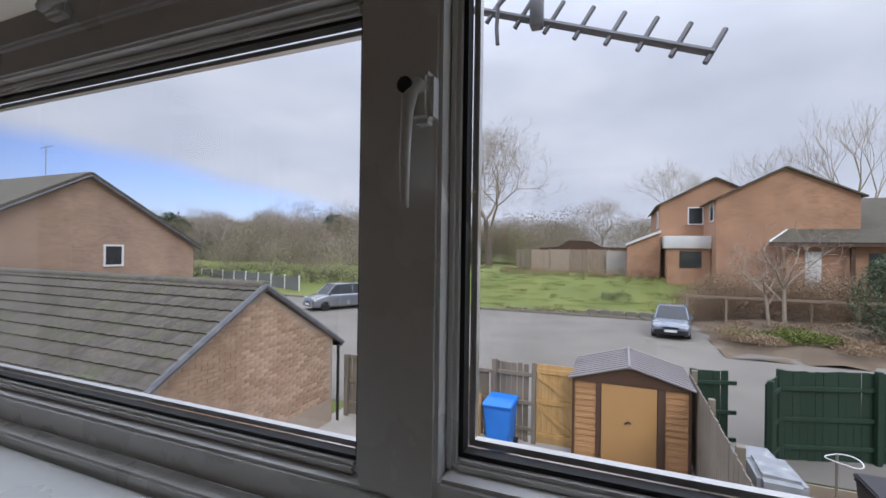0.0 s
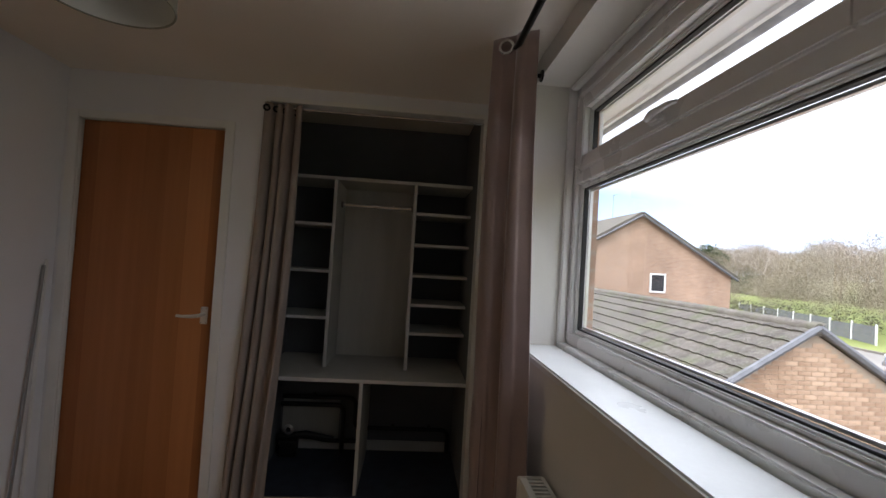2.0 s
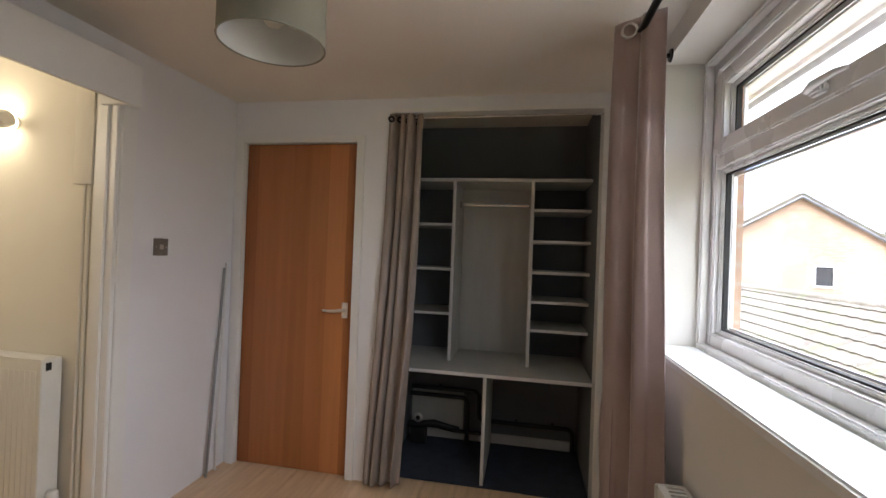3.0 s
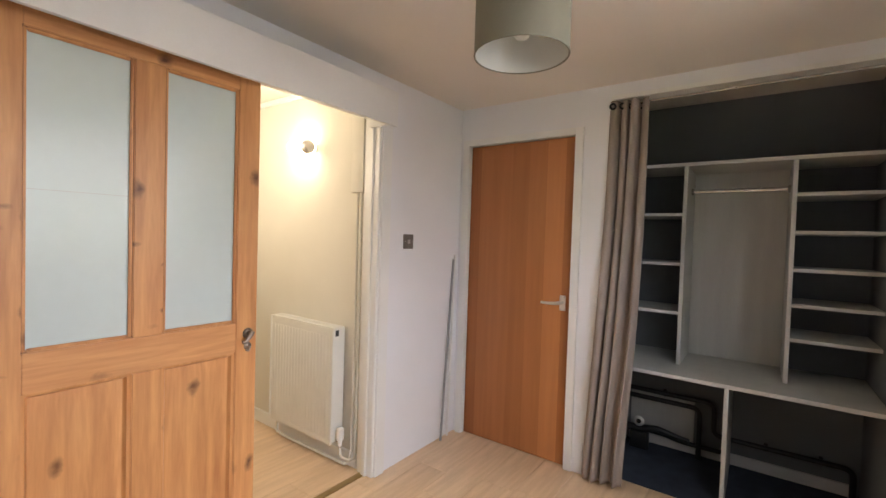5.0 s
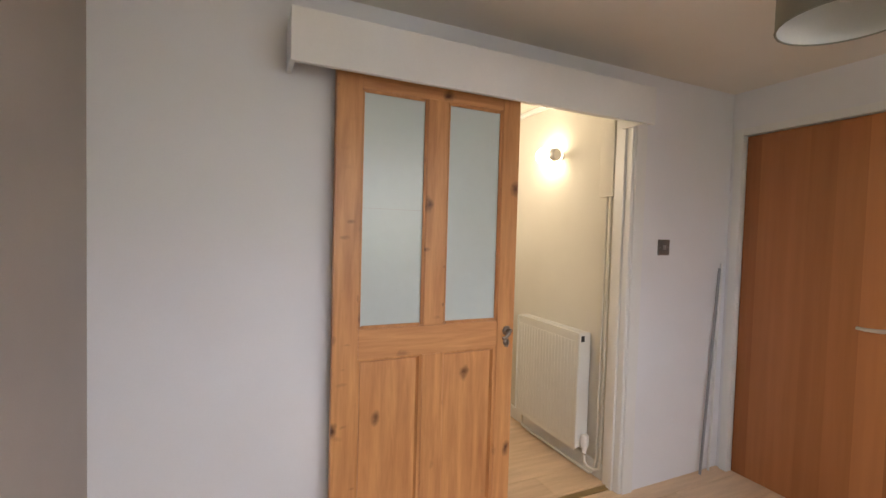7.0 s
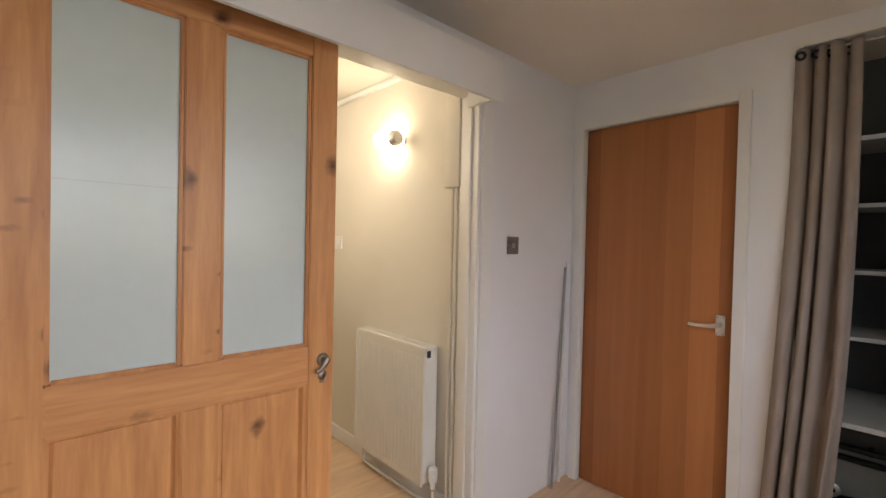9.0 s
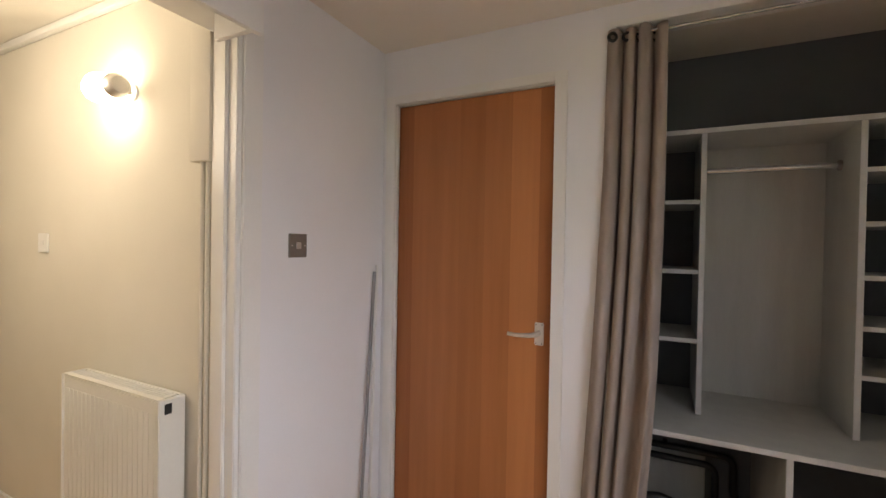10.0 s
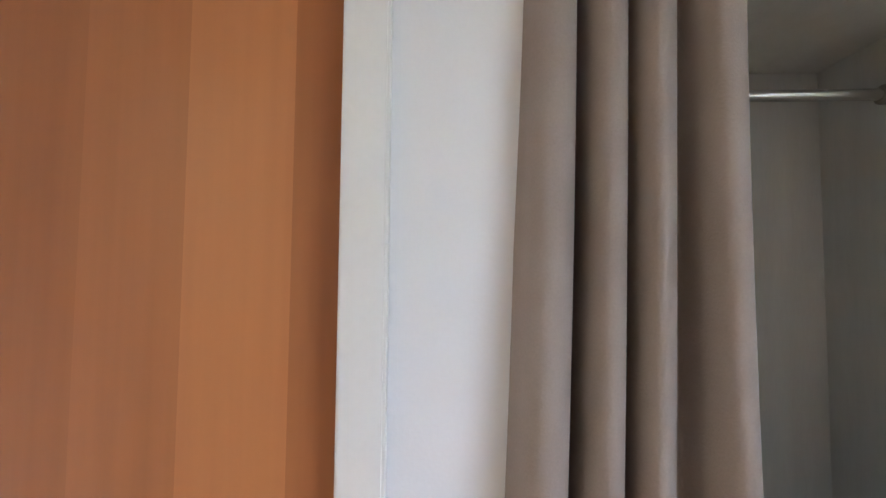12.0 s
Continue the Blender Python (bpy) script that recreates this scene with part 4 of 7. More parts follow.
# ---- wardrobe fittings ----
def shelving():
    u = thing("wardrobe_shelving", (-0.52, -0.7, 0.006), "built-in grey melamine wardrobe unit with empty shelves", "wardrobe")
    XF, XB = -0.345, -0.7195
    YL, YR = AY0 - 0.013, AY1 - 0.001
    ED = 0.004
    def board(name, y0, y1, z0, z1, xf=XF, xb=XB):
        bd = part(name, boxes(((xb, y0, z0), (xf - ED, y1, z1))), M_melamine, u)
        part("edge_strip", box((xf - ED, y0, z0), (xf, y1, z1), 0.0012, 1), M_edge, bd)
        return bd
    WT = 0.657
    board("top_shelf", YL, YR, 1.815, 1.835, XF + 0.006)
    board("worktop", YL, YR, WT - 0.021, WT, -0.100)
    board("divider", -0.998, -0.978, WT + 0.0005, 1.8145)
    board("divider", -0.502, -0.482, WT + 0.0005, 1.8145)
    board("lower_divider", -0.743, -0.723, 0.007, WT - 0.0215, -0.112)
    for z in (1.527, 1.236, 0.948):
        board("shelf", YL, -0.9985, z, z + 0.018, XF - 0.006)
    for z in (1.629, 1.433, 1.238, 1.054, 0.876):
        board("shelf", -0.4815, YR, z, z + 0.018, XF - 0.006)
    for y0, y1 in ((YL, -0.7435), (-0.7225, -0.165)):
        part("plinth_board", box((XB, y0, 0.0065), (XB + 0.018, y1, 0.072), 0.002, 1), M_edge, u)
    part("back_panel", box((-0.7185, -0.9775, 0.6575), (-0.7085, -0.5025, 1.8145)), M_melamine, u)
    part("hanging_rod", tube([(-0.53, -0.9768, 1.685), (-0.53, -0.5022, 1.685)], 0.0125, 16), M_chrome, u, "chrome hanging rod")
    for y, s in ((-0.9768, 1), (-0.5022, -1)):
        part("rod_socket", lathe([(0, 0), (0.021, 0), (0.021, s * 0.010), (0.014, s * 0.014), (0, s * 0.014)], (-0.53, y, 1.685), "Y", 18), M_brass, u)
    return u


shelving()


def heating_pipes():
    p = thing("heating_pipes", (-0.68, -0.95, 0.006), "pair of dark lagged pipes bent along the back of the wardrobe", "pipes")
    def bent(pts, r):
        """A pipe through corner points, with rounded elbows."""
        out = [Vector(pts[0])]
        for a, b, c in zip(pts, pts[1:], pts[2:]):
            a, b, c = Vector(a), Vector(b), Vector(c)
            u, v = b + (a - b).normalized() * 0.05, b + (c - b).normalized() * 0.05
            out += [u.lerp(b, t).lerp(b.lerp(v, t), t) for t in (0.0, 0.25, 0.5, 0.75, 1.0)]
        return tube(out + [Vector(pts[-1])], r, 10)
    part("pipe", bent([(-0.690, AY0, 0.365), (-0.690, -0.815, 0.365), (-0.690, -0.815, 0.165), (-0.690, -0.165, 0.165), (-0.690, -0.165, 0.007)], 0.016), M_black, p)
    part("pipe", bent([(-0.655, AY0, 0.325), (-0.655, -0.890, 0.325), (-0.655, -0.890, 0.007)], 0.016), M_black, p)
    part("pipe", bent([(-0.655, AY0, 0.105), (-0.655, -1.08, 0.105), (-0.655, -1.00, 0.085), (-0.655, -0.755, 0.085)], 0.014), M_black, p)
    # thin panel stands for the paler unpainted stretch of the back wall
    part("bare_wall_patch", box((-0.7195, AY0 + 0.001, 0.0735), (-0.7115, -0.925, 0.345), 0.002, 1), M_melamine, p, "pale grey unpainted patch of back wall behind the pipes")
    for y, z in ((-1.10, 0.365), (-0.55, 0.165), (-0.30, 0.165)):
        part("pipe_clip", box((-0.7195, y - 0.010, z - 0.024), (-0.700, y + 0.010, z + 0.024), 0.003, 1), M_black, p)
    return p


heating_pipes()


def valve_assembly():
    v = thing("shutoff_valve", (-0.60, -1.24, 0.006), "black pump valve with a round pale dial under the worktop", "valve")
    part("body", tube([(-0.59, AY0 + 0.01, 0.13), (-0.59, -1.22, 0.13), (-0.60, -1.12, 0.15), (-0.61, -1.00, 0.125), (-0.62, -0.94, 0.115)], [0.024, 0.026, 0.020, 0.015, 0.013], 12), M_black, v)
    part("dial", lathe([(0, 0), (0.030, 0), (0.034, 0.008), (0.026, 0.014), (0, 0.014)], (-0.562, -1.225, 0.190), "X", 22), M_alum, v, "round pale dial")
    part("dial_face", lathe([(0, 0), (0.016, 0), (0.015, 0.002), (0, 0.002)], (-0.5485, -1.225, 0.190), "X", 18), M_black, v)
    part("neck", tube([(-0.585, -1.225, 0.13), (-0.585, -1.225, 0.19), (-0.563, -1.225, 0.19)], 0.014, 10), M_black, v)
    part("foot", box((-0.625, -1.28, 0.0065), (-0.555, -1.17, 0.115), 0.006), M_black, v)
    return v


valve_assembly()


# ---- curtains ----
def drape(top, bottom, cols, rows, amp, folds, seed, waves):
    """A cloth sheet with deep folds between a top line and a bottom line, 4 mm thick."""
    rnd = random.Random(seed)
    ph = [rnd.uniform(0, 6.28) for _ in range(6)]
    (ta, tb), (ba, bb) = top, bottom
    ta, tb, ba, bb = Vector(ta), Vector(tb), Vector(ba), Vector(bb)
    across = (tb - ta).normalized()
    nrm = Vector((across.y, -across.x, 0)).normalized()
    def at(u, v):
        u2 = u + 0.030 * math.sin(6.28 * folds * u + ph[0]) + 0.02 * math.sin(9 * u + 2.2 * v + ph[4])
        a, b = ta.lerp(tb, u2), ba.lerp(bb, u2)
        p = a.lerp(b, v)
        k = 6.28 * folds * u + 0.55 * math.sin(2.2 * v + ph[1]) + waves * v * math.sin(3.0 * u + ph[2])
        c = math.sin(k)
        c = math.copysign(abs(c) ** 0.7, c)
        w = amp * (0.75 + 0.35 * v) * (0.85 + 0.22 * math.sin(4.1 * u + 1.3 * v + ph[5])) * c + amp * 0.28 * math.sin(13 * u + 3.1 * v + ph[3])
        w += amp * 0.16 * math.sin(21 * u - 9.0 * v + ph[2]) * max(0.0, math.sin(3.14 * v)) ** 2
        # a slack pleat that bulges out half-way down
        bulge = math.exp(-((u - 0.86) / 0.13) ** 2 - ((v - 0.66 + 0.25 * (u - 0.86)) / 0.15) ** 2)
        w += amp * 0.8 * bulge
        p = p + nrm * w + across * amp * 0.45 * bulge
        p.y += 0.010 * math.sin(5.0 * v + ph[5])
        return p
    bm = bmesh.new()
    grid = [[bm.verts.new(at(i / cols, j / rows)) for i in range(cols + 1)] for j in range(rows + 1)]
    for j in range(rows):
        for i in range(cols):
            bm.faces.new((grid[j][i], grid[j][i + 1], grid[j + 1][i + 1], grid[j + 1][i]))
    return bm, at


def thicken(ob, t=0.004):
    m = ob.modifiers.new("thickness", "SOLIDIFY")
    m.thickness, m.offset = t, 0


def ring_eyelet(name, centre, axis_dir, radius, parent, mat=None):
    c, d = Vector(centre), Vector(axis_dir).normalized()
    u = d.orthogonal().normalized()
    w = d.cross(u)
    bm = bmesh.new()
    add_tube(bm, [c + (u * math.cos(a) + w * math.sin(a)) * radius for a in [2 * math.pi * k / 24 for k in range(25)]], 0.006, 8, False)
    return part(name, bm, mat or M_chrome, parent)


wc = thing("wardrobe_curtain", (0.02, -1.22, 0.02), "taupe eyelet curtain drawn aside from the wardrobe", "curtain")
bm, wat = drape(((-0.010, -1.325, 2.145), (-0.010, -1.136, 2.145)), ((0.042, -1.400, 0.02), (0.042, -1.182, 0.02)), 160, 80, 0.032, 3.5, 5, 1.9)
wcl = part("cloth", bm, M_curtain, wc)
thicken(wcl)
for u in (0.10, 0.34, 0.57, 0.80):
    p = wat(u, 0.02)
    ring_eyelet("eyelet", (p.x + 0.004, p.y, 2.112), (1, 0.5, 0), 0.014, wc, M_blackmetal)
solid("curtain_wire", tube([(-0.012, AY0 + 0.004, 2.126), (-0.012, AY1 - 0.004, 2.131)], 0.0055, 10), M_chrome, "steel rod across the wardrobe alcove", "curtain rod", base=(-0.012, -0.72, 2.13))

POLE_Y, POLE_Z = -0.160, 2.150
pole = thing("curtain_pole", (1.6, POLE_Y, POLE_Z), "black metal curtain pole over the window", "curtain pole")
part("rod", tube([(0.56, POLE_Y, POLE_Z), (2.96, POLE_Y, POLE_Z)], 0.0125, 14), M_blackmetal, pole)
for x in (0.56, 2.96):
    part("finial", lathe([(0, -0.02), (0.018, -0.012), (0.023, 0), (0.018, 0.012), (0, 0.02)], (x, POLE_Y, POLE_Z), "X", 16), M_blackmetal, pole)
for x in (0.62, 2.86):
    part("bracket", tube([(x, -0.0005, POLE_Z), (x, POLE_Y, POLE_Z)], 0.009, 10), M_blackmetal, pole)
    part("bracket_plate", lathe([(0, 0), (0.026, 0), (0.024, -0.006), (0, -0.007)], (x, -0.0003, POLE_Z), "Y", 16), M_blackmetal, pole)

nc = thing("window_curtain", (0.75, -0.155, 0.03), "mauve-brown eyelet curtain gathered beside the window", "curtain")
bm, nat = drape(((0.50, -0.13, 2.190), (0.79, -0.215, 2.190)), ((0.50, -0.12, 0.03), (0.72, -0.20, 0.03)), 110, 60, 0.028, 2.6, 19, 0.5)
thicken(part("cloth", bm, M_velvet, nc))
bm, nat = drape(((0.775, -0.235, 2.195), (0.895, -0.100, 2.195)), ((0.665, -0.235, 0.03), (0.895, -0.075, 0.03)), 130, 60, 0.016, 1.9, 11, 0.6)
ncl = part("cloth", bm, M_velvet, nc)
thicken(ncl)
for u in (0.36,):
    p = nat(u, 0.02)
    ring_eyelet("eyelet", (p.x + 0.012, p.y - 0.012, POLE_Z), (0.9, -0.35, 0), 0.024, nc)

# ---- pendant lamp ----
LX, LY, LZ = 1.455, -1.165, 1.853
lampt = thing("pendant_lamp", (LX, LY, LZ), "grey-green cloth drum shade hanging from the ceiling", "ceiling lamp")
def drum(r0, r1, z0, z1):
    return lathe([(r0, z0), (r1, z0), (r1, z1), (r0, z1), (r0, z0)], (LX, LY, LZ), "Z", 48)
part("shade", drum(0.1245, 0.1265, 0.0, 0.20), M_shade, lampt)
part("shade_lining", drum(0.1225, 0.1240, 0.002, 0.198), M_shadein, lampt, "white shade lining")
for z in (0.001, 0.199):
    part("rim_ring", tube([(LX + 0.1255 * math.cos(a), LY + 0.1255 * math.sin(a), LZ + z) for a in [2 * math.pi * k / 48 for k in range(49)]], 0.0025, 8), M_shade, lampt)
part("lamp_holder", lathe([(0, 0.12), (0.02, 0.12), (0.022, 0.15), (0.02, 0.20), (0.008, 0.215), (0, 0.215)], (LX, LY, LZ), "Z", 20), M_gloss, lampt)
for k in range(3):
    a = k * 2.094
    part("spider_arm", tube([(LX + 0.02 * math.cos(a), LY + 0.02 * math.sin(a), LZ + 0.185), (LX + 0.123 * math.cos(a), LY + 0.123 * math.sin(a), LZ + 0.196)], 0.0018, 6), M_gloss, lampt)
part("bulb", lathe([(0, 0.045), (0.016, 0.048), (0.027, 0.062), (0.030, 0.08), (0.024, 0.10), (0.014, 0.12), (0, 0.12)], (LX, LY, LZ), "Z", 20), M_shadein, lampt, "unlit white bulb")
part("cord", tube([(LX, LY, LZ + 0.21), (LX, LY, CEIL - 0.02)], 0.0035, 8), M_gloss, lampt)
part("ceiling_rose", lathe([(0, 0), (0.045, 0), (0.042, -0.018), (0.02, -0.03), (0, -0.03)], (LX, LY, CEIL), "Z", 24), M_gloss, lampt)

# ---- switches ----
def switch_plate(name, centre, out, along, size, label, plate_mat, rocker_mat):
    c, o, a = Vector(centre), Vector(out), Vector(along)
    t = thing(name, centre, label, "light switch")
    def b(w0, w1, d0, d1, z0, z1):
        p, q = c + a * w0 + o * d0, c + a * w1 + o * d1
        return (p.x, p.y, c.z + z0), (q.x, q.y, c.z + z1)
    h = size / 2
    part("plate", bevelled(boxes(b(-h, h, 0.0, 0.008, -h, h)), 0.002), plate_mat, t)
    part("rocker", bevelled(boxes(b(-h * 0.26, h * 0.26, 0.008, 0.0115, -h * 0.28, h * 0.28)), 0.001), rocker_mat, t)
    for s in (-1, 1):
        p = c + a * s * h * 0.72 + o * 0.008
        q = p + o * 0.0012
        part("screw", tube([p, q], 0.0028, 8), rocker_mat, t)
    return t


switch_plate("light_switch", (0.545, S, 1.328), (0, 1, 0), (1, 0, 0), 0.086, "grey brushed metal light switch on the wall", M_brass, M_alum)
switch_plate("light_switch", (HALL_X, -3.61, 1.317), (1, 0, 0), (0, 1, 0), 0.086, "white plastic light switch on the hallway wall", M_gloss, M_gloss)

# ---- leaning strips ----
def strip(top, foot, w, label):
    t, f = Vector(top), Vector(foot)
    bm = bmesh.new()
    d = (t - f).normalized()
    s = d.cross(Vector((0, 1, 0))).normalized() * w
    y = Vector((0, 0.006, 0))
    for a, b in ((f, t),):
        vs = [bm.verts.new(p + i * s + j * y) for p in (a, b) for i, j in ((-1, -1), (1, -1), (1, 1), (-1, 1))]
        for q in ((0, 1, 2, 3), (7, 6, 5, 4), (0, 4, 5, 1), (1, 5, 6, 2), (2, 6, 7, 3), (3, 7, 4, 0)):
            bm.faces.new([vs[i] for i in q])
    return bm


solid("trim_strip", strip((0.075, S + 0.012, 1.21), (0.195, S + 0.035, 0.004), 0.0045, ""), M_rim, "thin grey trim strip leaning in the corner", "trim strip", "strips in the corner", base=(0.195, S + 0.035, 0.0))
solid("trim_strip", strip((0.055, S + 0.010, 1.24), (0.105, S + 0.022, 0.004), 0.0045, ""), M_gloss, "thin white trim strip leaning in the corner", "trim strip", "strips in the corner", base=(0.105, S + 0.022, 0.0))

# ---- hallway things ----
RY, RX = -2.588, HALL_X + 0.055
hr, hb = panel_radiator("hall_radiator", (HALL_X + 0.0002, RY, 0.125), (0, -1, 0), (1, 0, 0), 0.63, 0.69, 0.098, "cream panel radiator on the hallway wall")
part("valve", lathe([(0, 0), (0.012, 0), (0.013, 0.03), (0.021, 0.036), (0.024, 0.06), (0.022, 0.10), (0.014, 0.108), (0, 0.108)], (RX, RY + 0.030, 0.125), "Z", 16), M_gloss, hr, "white thermostatic valve")
part("valve_tail", tube([(RX, RY, 0.15), (RX, RY + 0.030, 0.15), (RX, RY + 0.030, 0.115)], 0.010, 10), M_chrome, hr)
part("corner_cap", box((HALL_X + 0.058, RY + 0.0002, 0.765), (HALL_X + 0.082, RY + 0.0022, 0.80), 0.0005, 1), M_black, hr)
hp = thing("hall_pipes", (HALL_X + 0.03, -2.50, 0.0), "cream painted heating pipes beside the doorway", "pipes")
part("pipe", tube([(RX, RY + 0.030, 0.115), (RX, RY + 0.030, 0.075), (RX - 0.005, RY + 0.045, 0.055), (HALL_X + 0.035, -2.50, 0.050), (HALL_X + 0.022, -2.475, 0.065), (HALL_X + 0.018, -2.470, 0.12), (HALL_X + 0.018, -2.470, 1.60)], 0.0085, 10), M_hallwall, hp)
part("pipe", tube([(HALL_X + 0.07, -3.16, 0.12), (HALL_X + 0.07, -3.16, 0.045), (HALL_X + 0.055, -3.10, 0.026), (HALL_X + 0.045, -2.52, 0.026), (HALL_X + 0.030, -2.505, 0.045), (HALL_X + 0.018, -2.500, 0.12), (HALL_X + 0.018, -2.500, 1.60)], 0.0085, 10), M_hallwall, hp)
part("pipe_boxing", box((HALL_X + 0.0002, -2.545, 1.60), (HALL_X + 0.036, -2.4445, CEIL + 0.015), 0.003), M_hallwall, hp)
LB = Vector((HALL_X + 0.075, -2.89, 1.89))
wl = thing("wall_lamp", (HALL_X, LB.y, LB.z), "lit round wall lamp with a satin metal cup", "wall lamp")
part("base", lathe([(0, 0.0003), (0.032, 0.0003), (0.030, 0.010), (0.012, 0.014), (0.012, 0.045), (0, 0.045)], (HALL_X, LB.y - 0.04, LB.z), "X", 24), M_alum, wl)
part("cup", lathe([(0, 0.022), (0.030, 0.020), (0.040, 0.010), (0.043, -0.020), (0.039, -0.020), (0.036, 0.004), (0, 0.012)], LB, "Y", 28), M_alum, wl)
part("bulb", lathe([(0, 0.0), (0.024, -0.004), (0.034, -0.024), (0.050, -0.055), (0.055, -0.085), (0.046, -0.118), (0.026, -0.138), (0, -0.144)], LB + Vector((0, -0.030, 0.006)), "Y", 24), M_bulb, wl, "glowing warm bulb")

def hall_door():
    d = thing("hall_door", (0.35, HALL_END, 0), "closed pine door with a glazed upper panel at the end of the hallway", "door")
    y0, y1 = HALL_END + 0.002, HALL_END + 0.032
    x0, x1 = -0.03, 0.730
    def b(name, lo, hi, m):
        part(name, bevelled(box(lo, hi), 0.003), m, d)
    b("stile", (x0, y0, 0.01), (x0 + 0.088, y1, 1.965), M_pineZ)
    b("stile", (x1 - 0.088, y0, 0.01), (x1, y1, 1.965), M_pineZ)
    b("top_rail", (x0 + 0.088, y0, 1.87), (x1 - 0.088, y1, 1.965), M_pineX)
    b("lock_rail", (x0 + 0.088, y0, 0.72), (x1 - 0.088, y1, 0.875), M_pineX)
    b("bottom_rail", (x0 + 0.088, y0, 0.01), (x1 - 0.088, y1, 0.2), M_pineX)
    part("panel", box((x0 + 0.088, y0, 0.2), (x1 - 0.088, y1 - 0.014, 0.72)), M_pineZ, d)
    part("glass_pane", box((x0 + 0.088, y0 + 0.006, 0.875), (x1 - 0.088, y0 + 0.014, 1.87)), M_milk, d)
    for z in (0.25, 0.88, 1.72):
        part("hinge", tube([(x1 + 0.004, y1 + 0.003, z - 0.045), (x1 + 0.004, y1 + 0.003, z + 0.045)], 0.007, 8), M_blackmetal, d)
    return d


hall_door()
structure("trim_hall", boxes(((0.738, HALL_END + 0.0005, 0), (0.800, HALL_END + 0.018, 2.035)), ((-0.100, HALL_END + 0.0005, 0), (-0.038, HALL_END + 0.018, 2.035)),
                             ((-0.038, HALL_END + 0.0005, 1.973), (0.738, HALL_END + 0.018, 2.035)), bevel=0.004), M_gloss, "cream hallway door frame", "trim")


# ---- outside: ground, road, grass ----
def land(x, y):
    """Height of the ground: flat by the house, a bank beyond the parking area, then gently rising."""
    t = min(max((y - 29.0) / 9.5, 0), 1)
    t = t * t * (3 - 2 * t)
    z = G + t * 2.2
    if y > 38:
        z += (y - 38) * 0.012
    if t > 0:
        z += 0.12 * t * noise.noise((x * 0.21, y * 0.21, 0.3))
    return z


def sheet(xs, ys, height):
    bm = bmesh.new()
    rows = [[bm.verts.new((x, y, height(x, y))) for x in xs] for y in ys]
    for a, b in zip(rows, rows[1:]):
        for i in range(len(xs) - 1):
            bm.faces.new((a[i], a[i + 1], b[i + 1], b[i]))
    return bm


XS = [-1500, -600, -250, -120, -80] + [-60 + 1.5 * k for k in range(81)] + [80, 120, 250, 600, 1500]
YS = [-1500, -500, -100, -20, 0.42, 10, 20, 26] + [28 + 0.8 * k for k in range(30)] + [56, 64, 75, 90, 120, 180, 300, 600, 1500]
structure("ground", sheet(XS, YS, land), M_grass, "rough winter grass rising to a bank", "ground")
structure("road", sheet([-30, -20, -10, 0, 10, 20, 30], [9.4, 15, 21, 28.2], lambda x, y: G + 0.02), M_asphalt, "worn grey tarmac parking area", "road")
structure("road_joint", sheet([-4.95, -4.80], [10, 16, 22, 28], lambda x, y: G + 0.026), M_stone, "dark seam across the tarmac", "road")
# ground kept pale so its bounce brightens the soffit above
structure("garden_ground", sheet([-4.4, 0, 4, 8, 12], [0.42, 4, 9.35], lambda x, y: G + 0.012), M_gravel, "gravel and slabs in the back gardens, made pale to bounce light upward", "ground")
structure("garden_earth", sheet([3.46, 6, 9, 12], [0.42, 4, 9.3], lambda x, y: G + 0.024), M_earth, "dark bare earth of the neighbouring garden", "ground")
structure("bank", sheet([5.9 + 1.2 * k for k in range(16)], [19.5 + 1.0 * k for k in range(15)],
                        lambda x, y: land(x, y) + 0.03 + 0.5 * min(max((x - 6.2) / 3, 0), 1) * min(max((y - 20.0) / 5, 0), 1) + 0.15 * noise.noise((x, y, 1.0))), M_earth, "leaf-strewn earth bank beside the parking", "ground")

structure("tarmac_patch", sheet([3.0, 4.6, 6.4], [20.6, 22, 23.2], lambda x, y: G + 0.024 + 0.001 * noise.noise((x, y, 2.0))), M_stone, "darker mended patch in the tarmac", "road")
# timber rail along the hedge
rail = thing("rail_fence", (9.0, 28.0, land(9.0, 28.0)), "low timber post and rail fence along the hedge", "fence")
for k in range(6):
    x = 5.6 + 1.9 * k
    part("post", box((x - 0.05, 27.95, land(x, 28) - 0.1), (x + 0.05, 28.05, -1.0)), M_palefence, rail)
part("rail", bevelled(box((5.5, 27.9, -1.12), (15.2, 27.95, -0.98)), 0.01), M_palefence, rail)

# kerb stones along the grass
kerb_me = mesh_of(bevelled(box((-0.45, -0.09, 0.0), (0.45, 0.09, 0.16)), 0.02), M_stone, "kerb_stone")
kerb = thing("kerb", (-5, 28.3, G), "rough stone kerb between tarmac and grass", "kerb", kind="structure")
rk = random.Random(4)
pieces("kerb_stone", kerb_me, [pose(-22 + 0.93 * k, 0.05 * rk.uniform(-1, 1), rk.uniform(-0.03, 0.02), rk.uniform(-3, 3), rk.uniform(-2, 2), rk.uniform(-3, 3)) for k in range(34)], kerb)

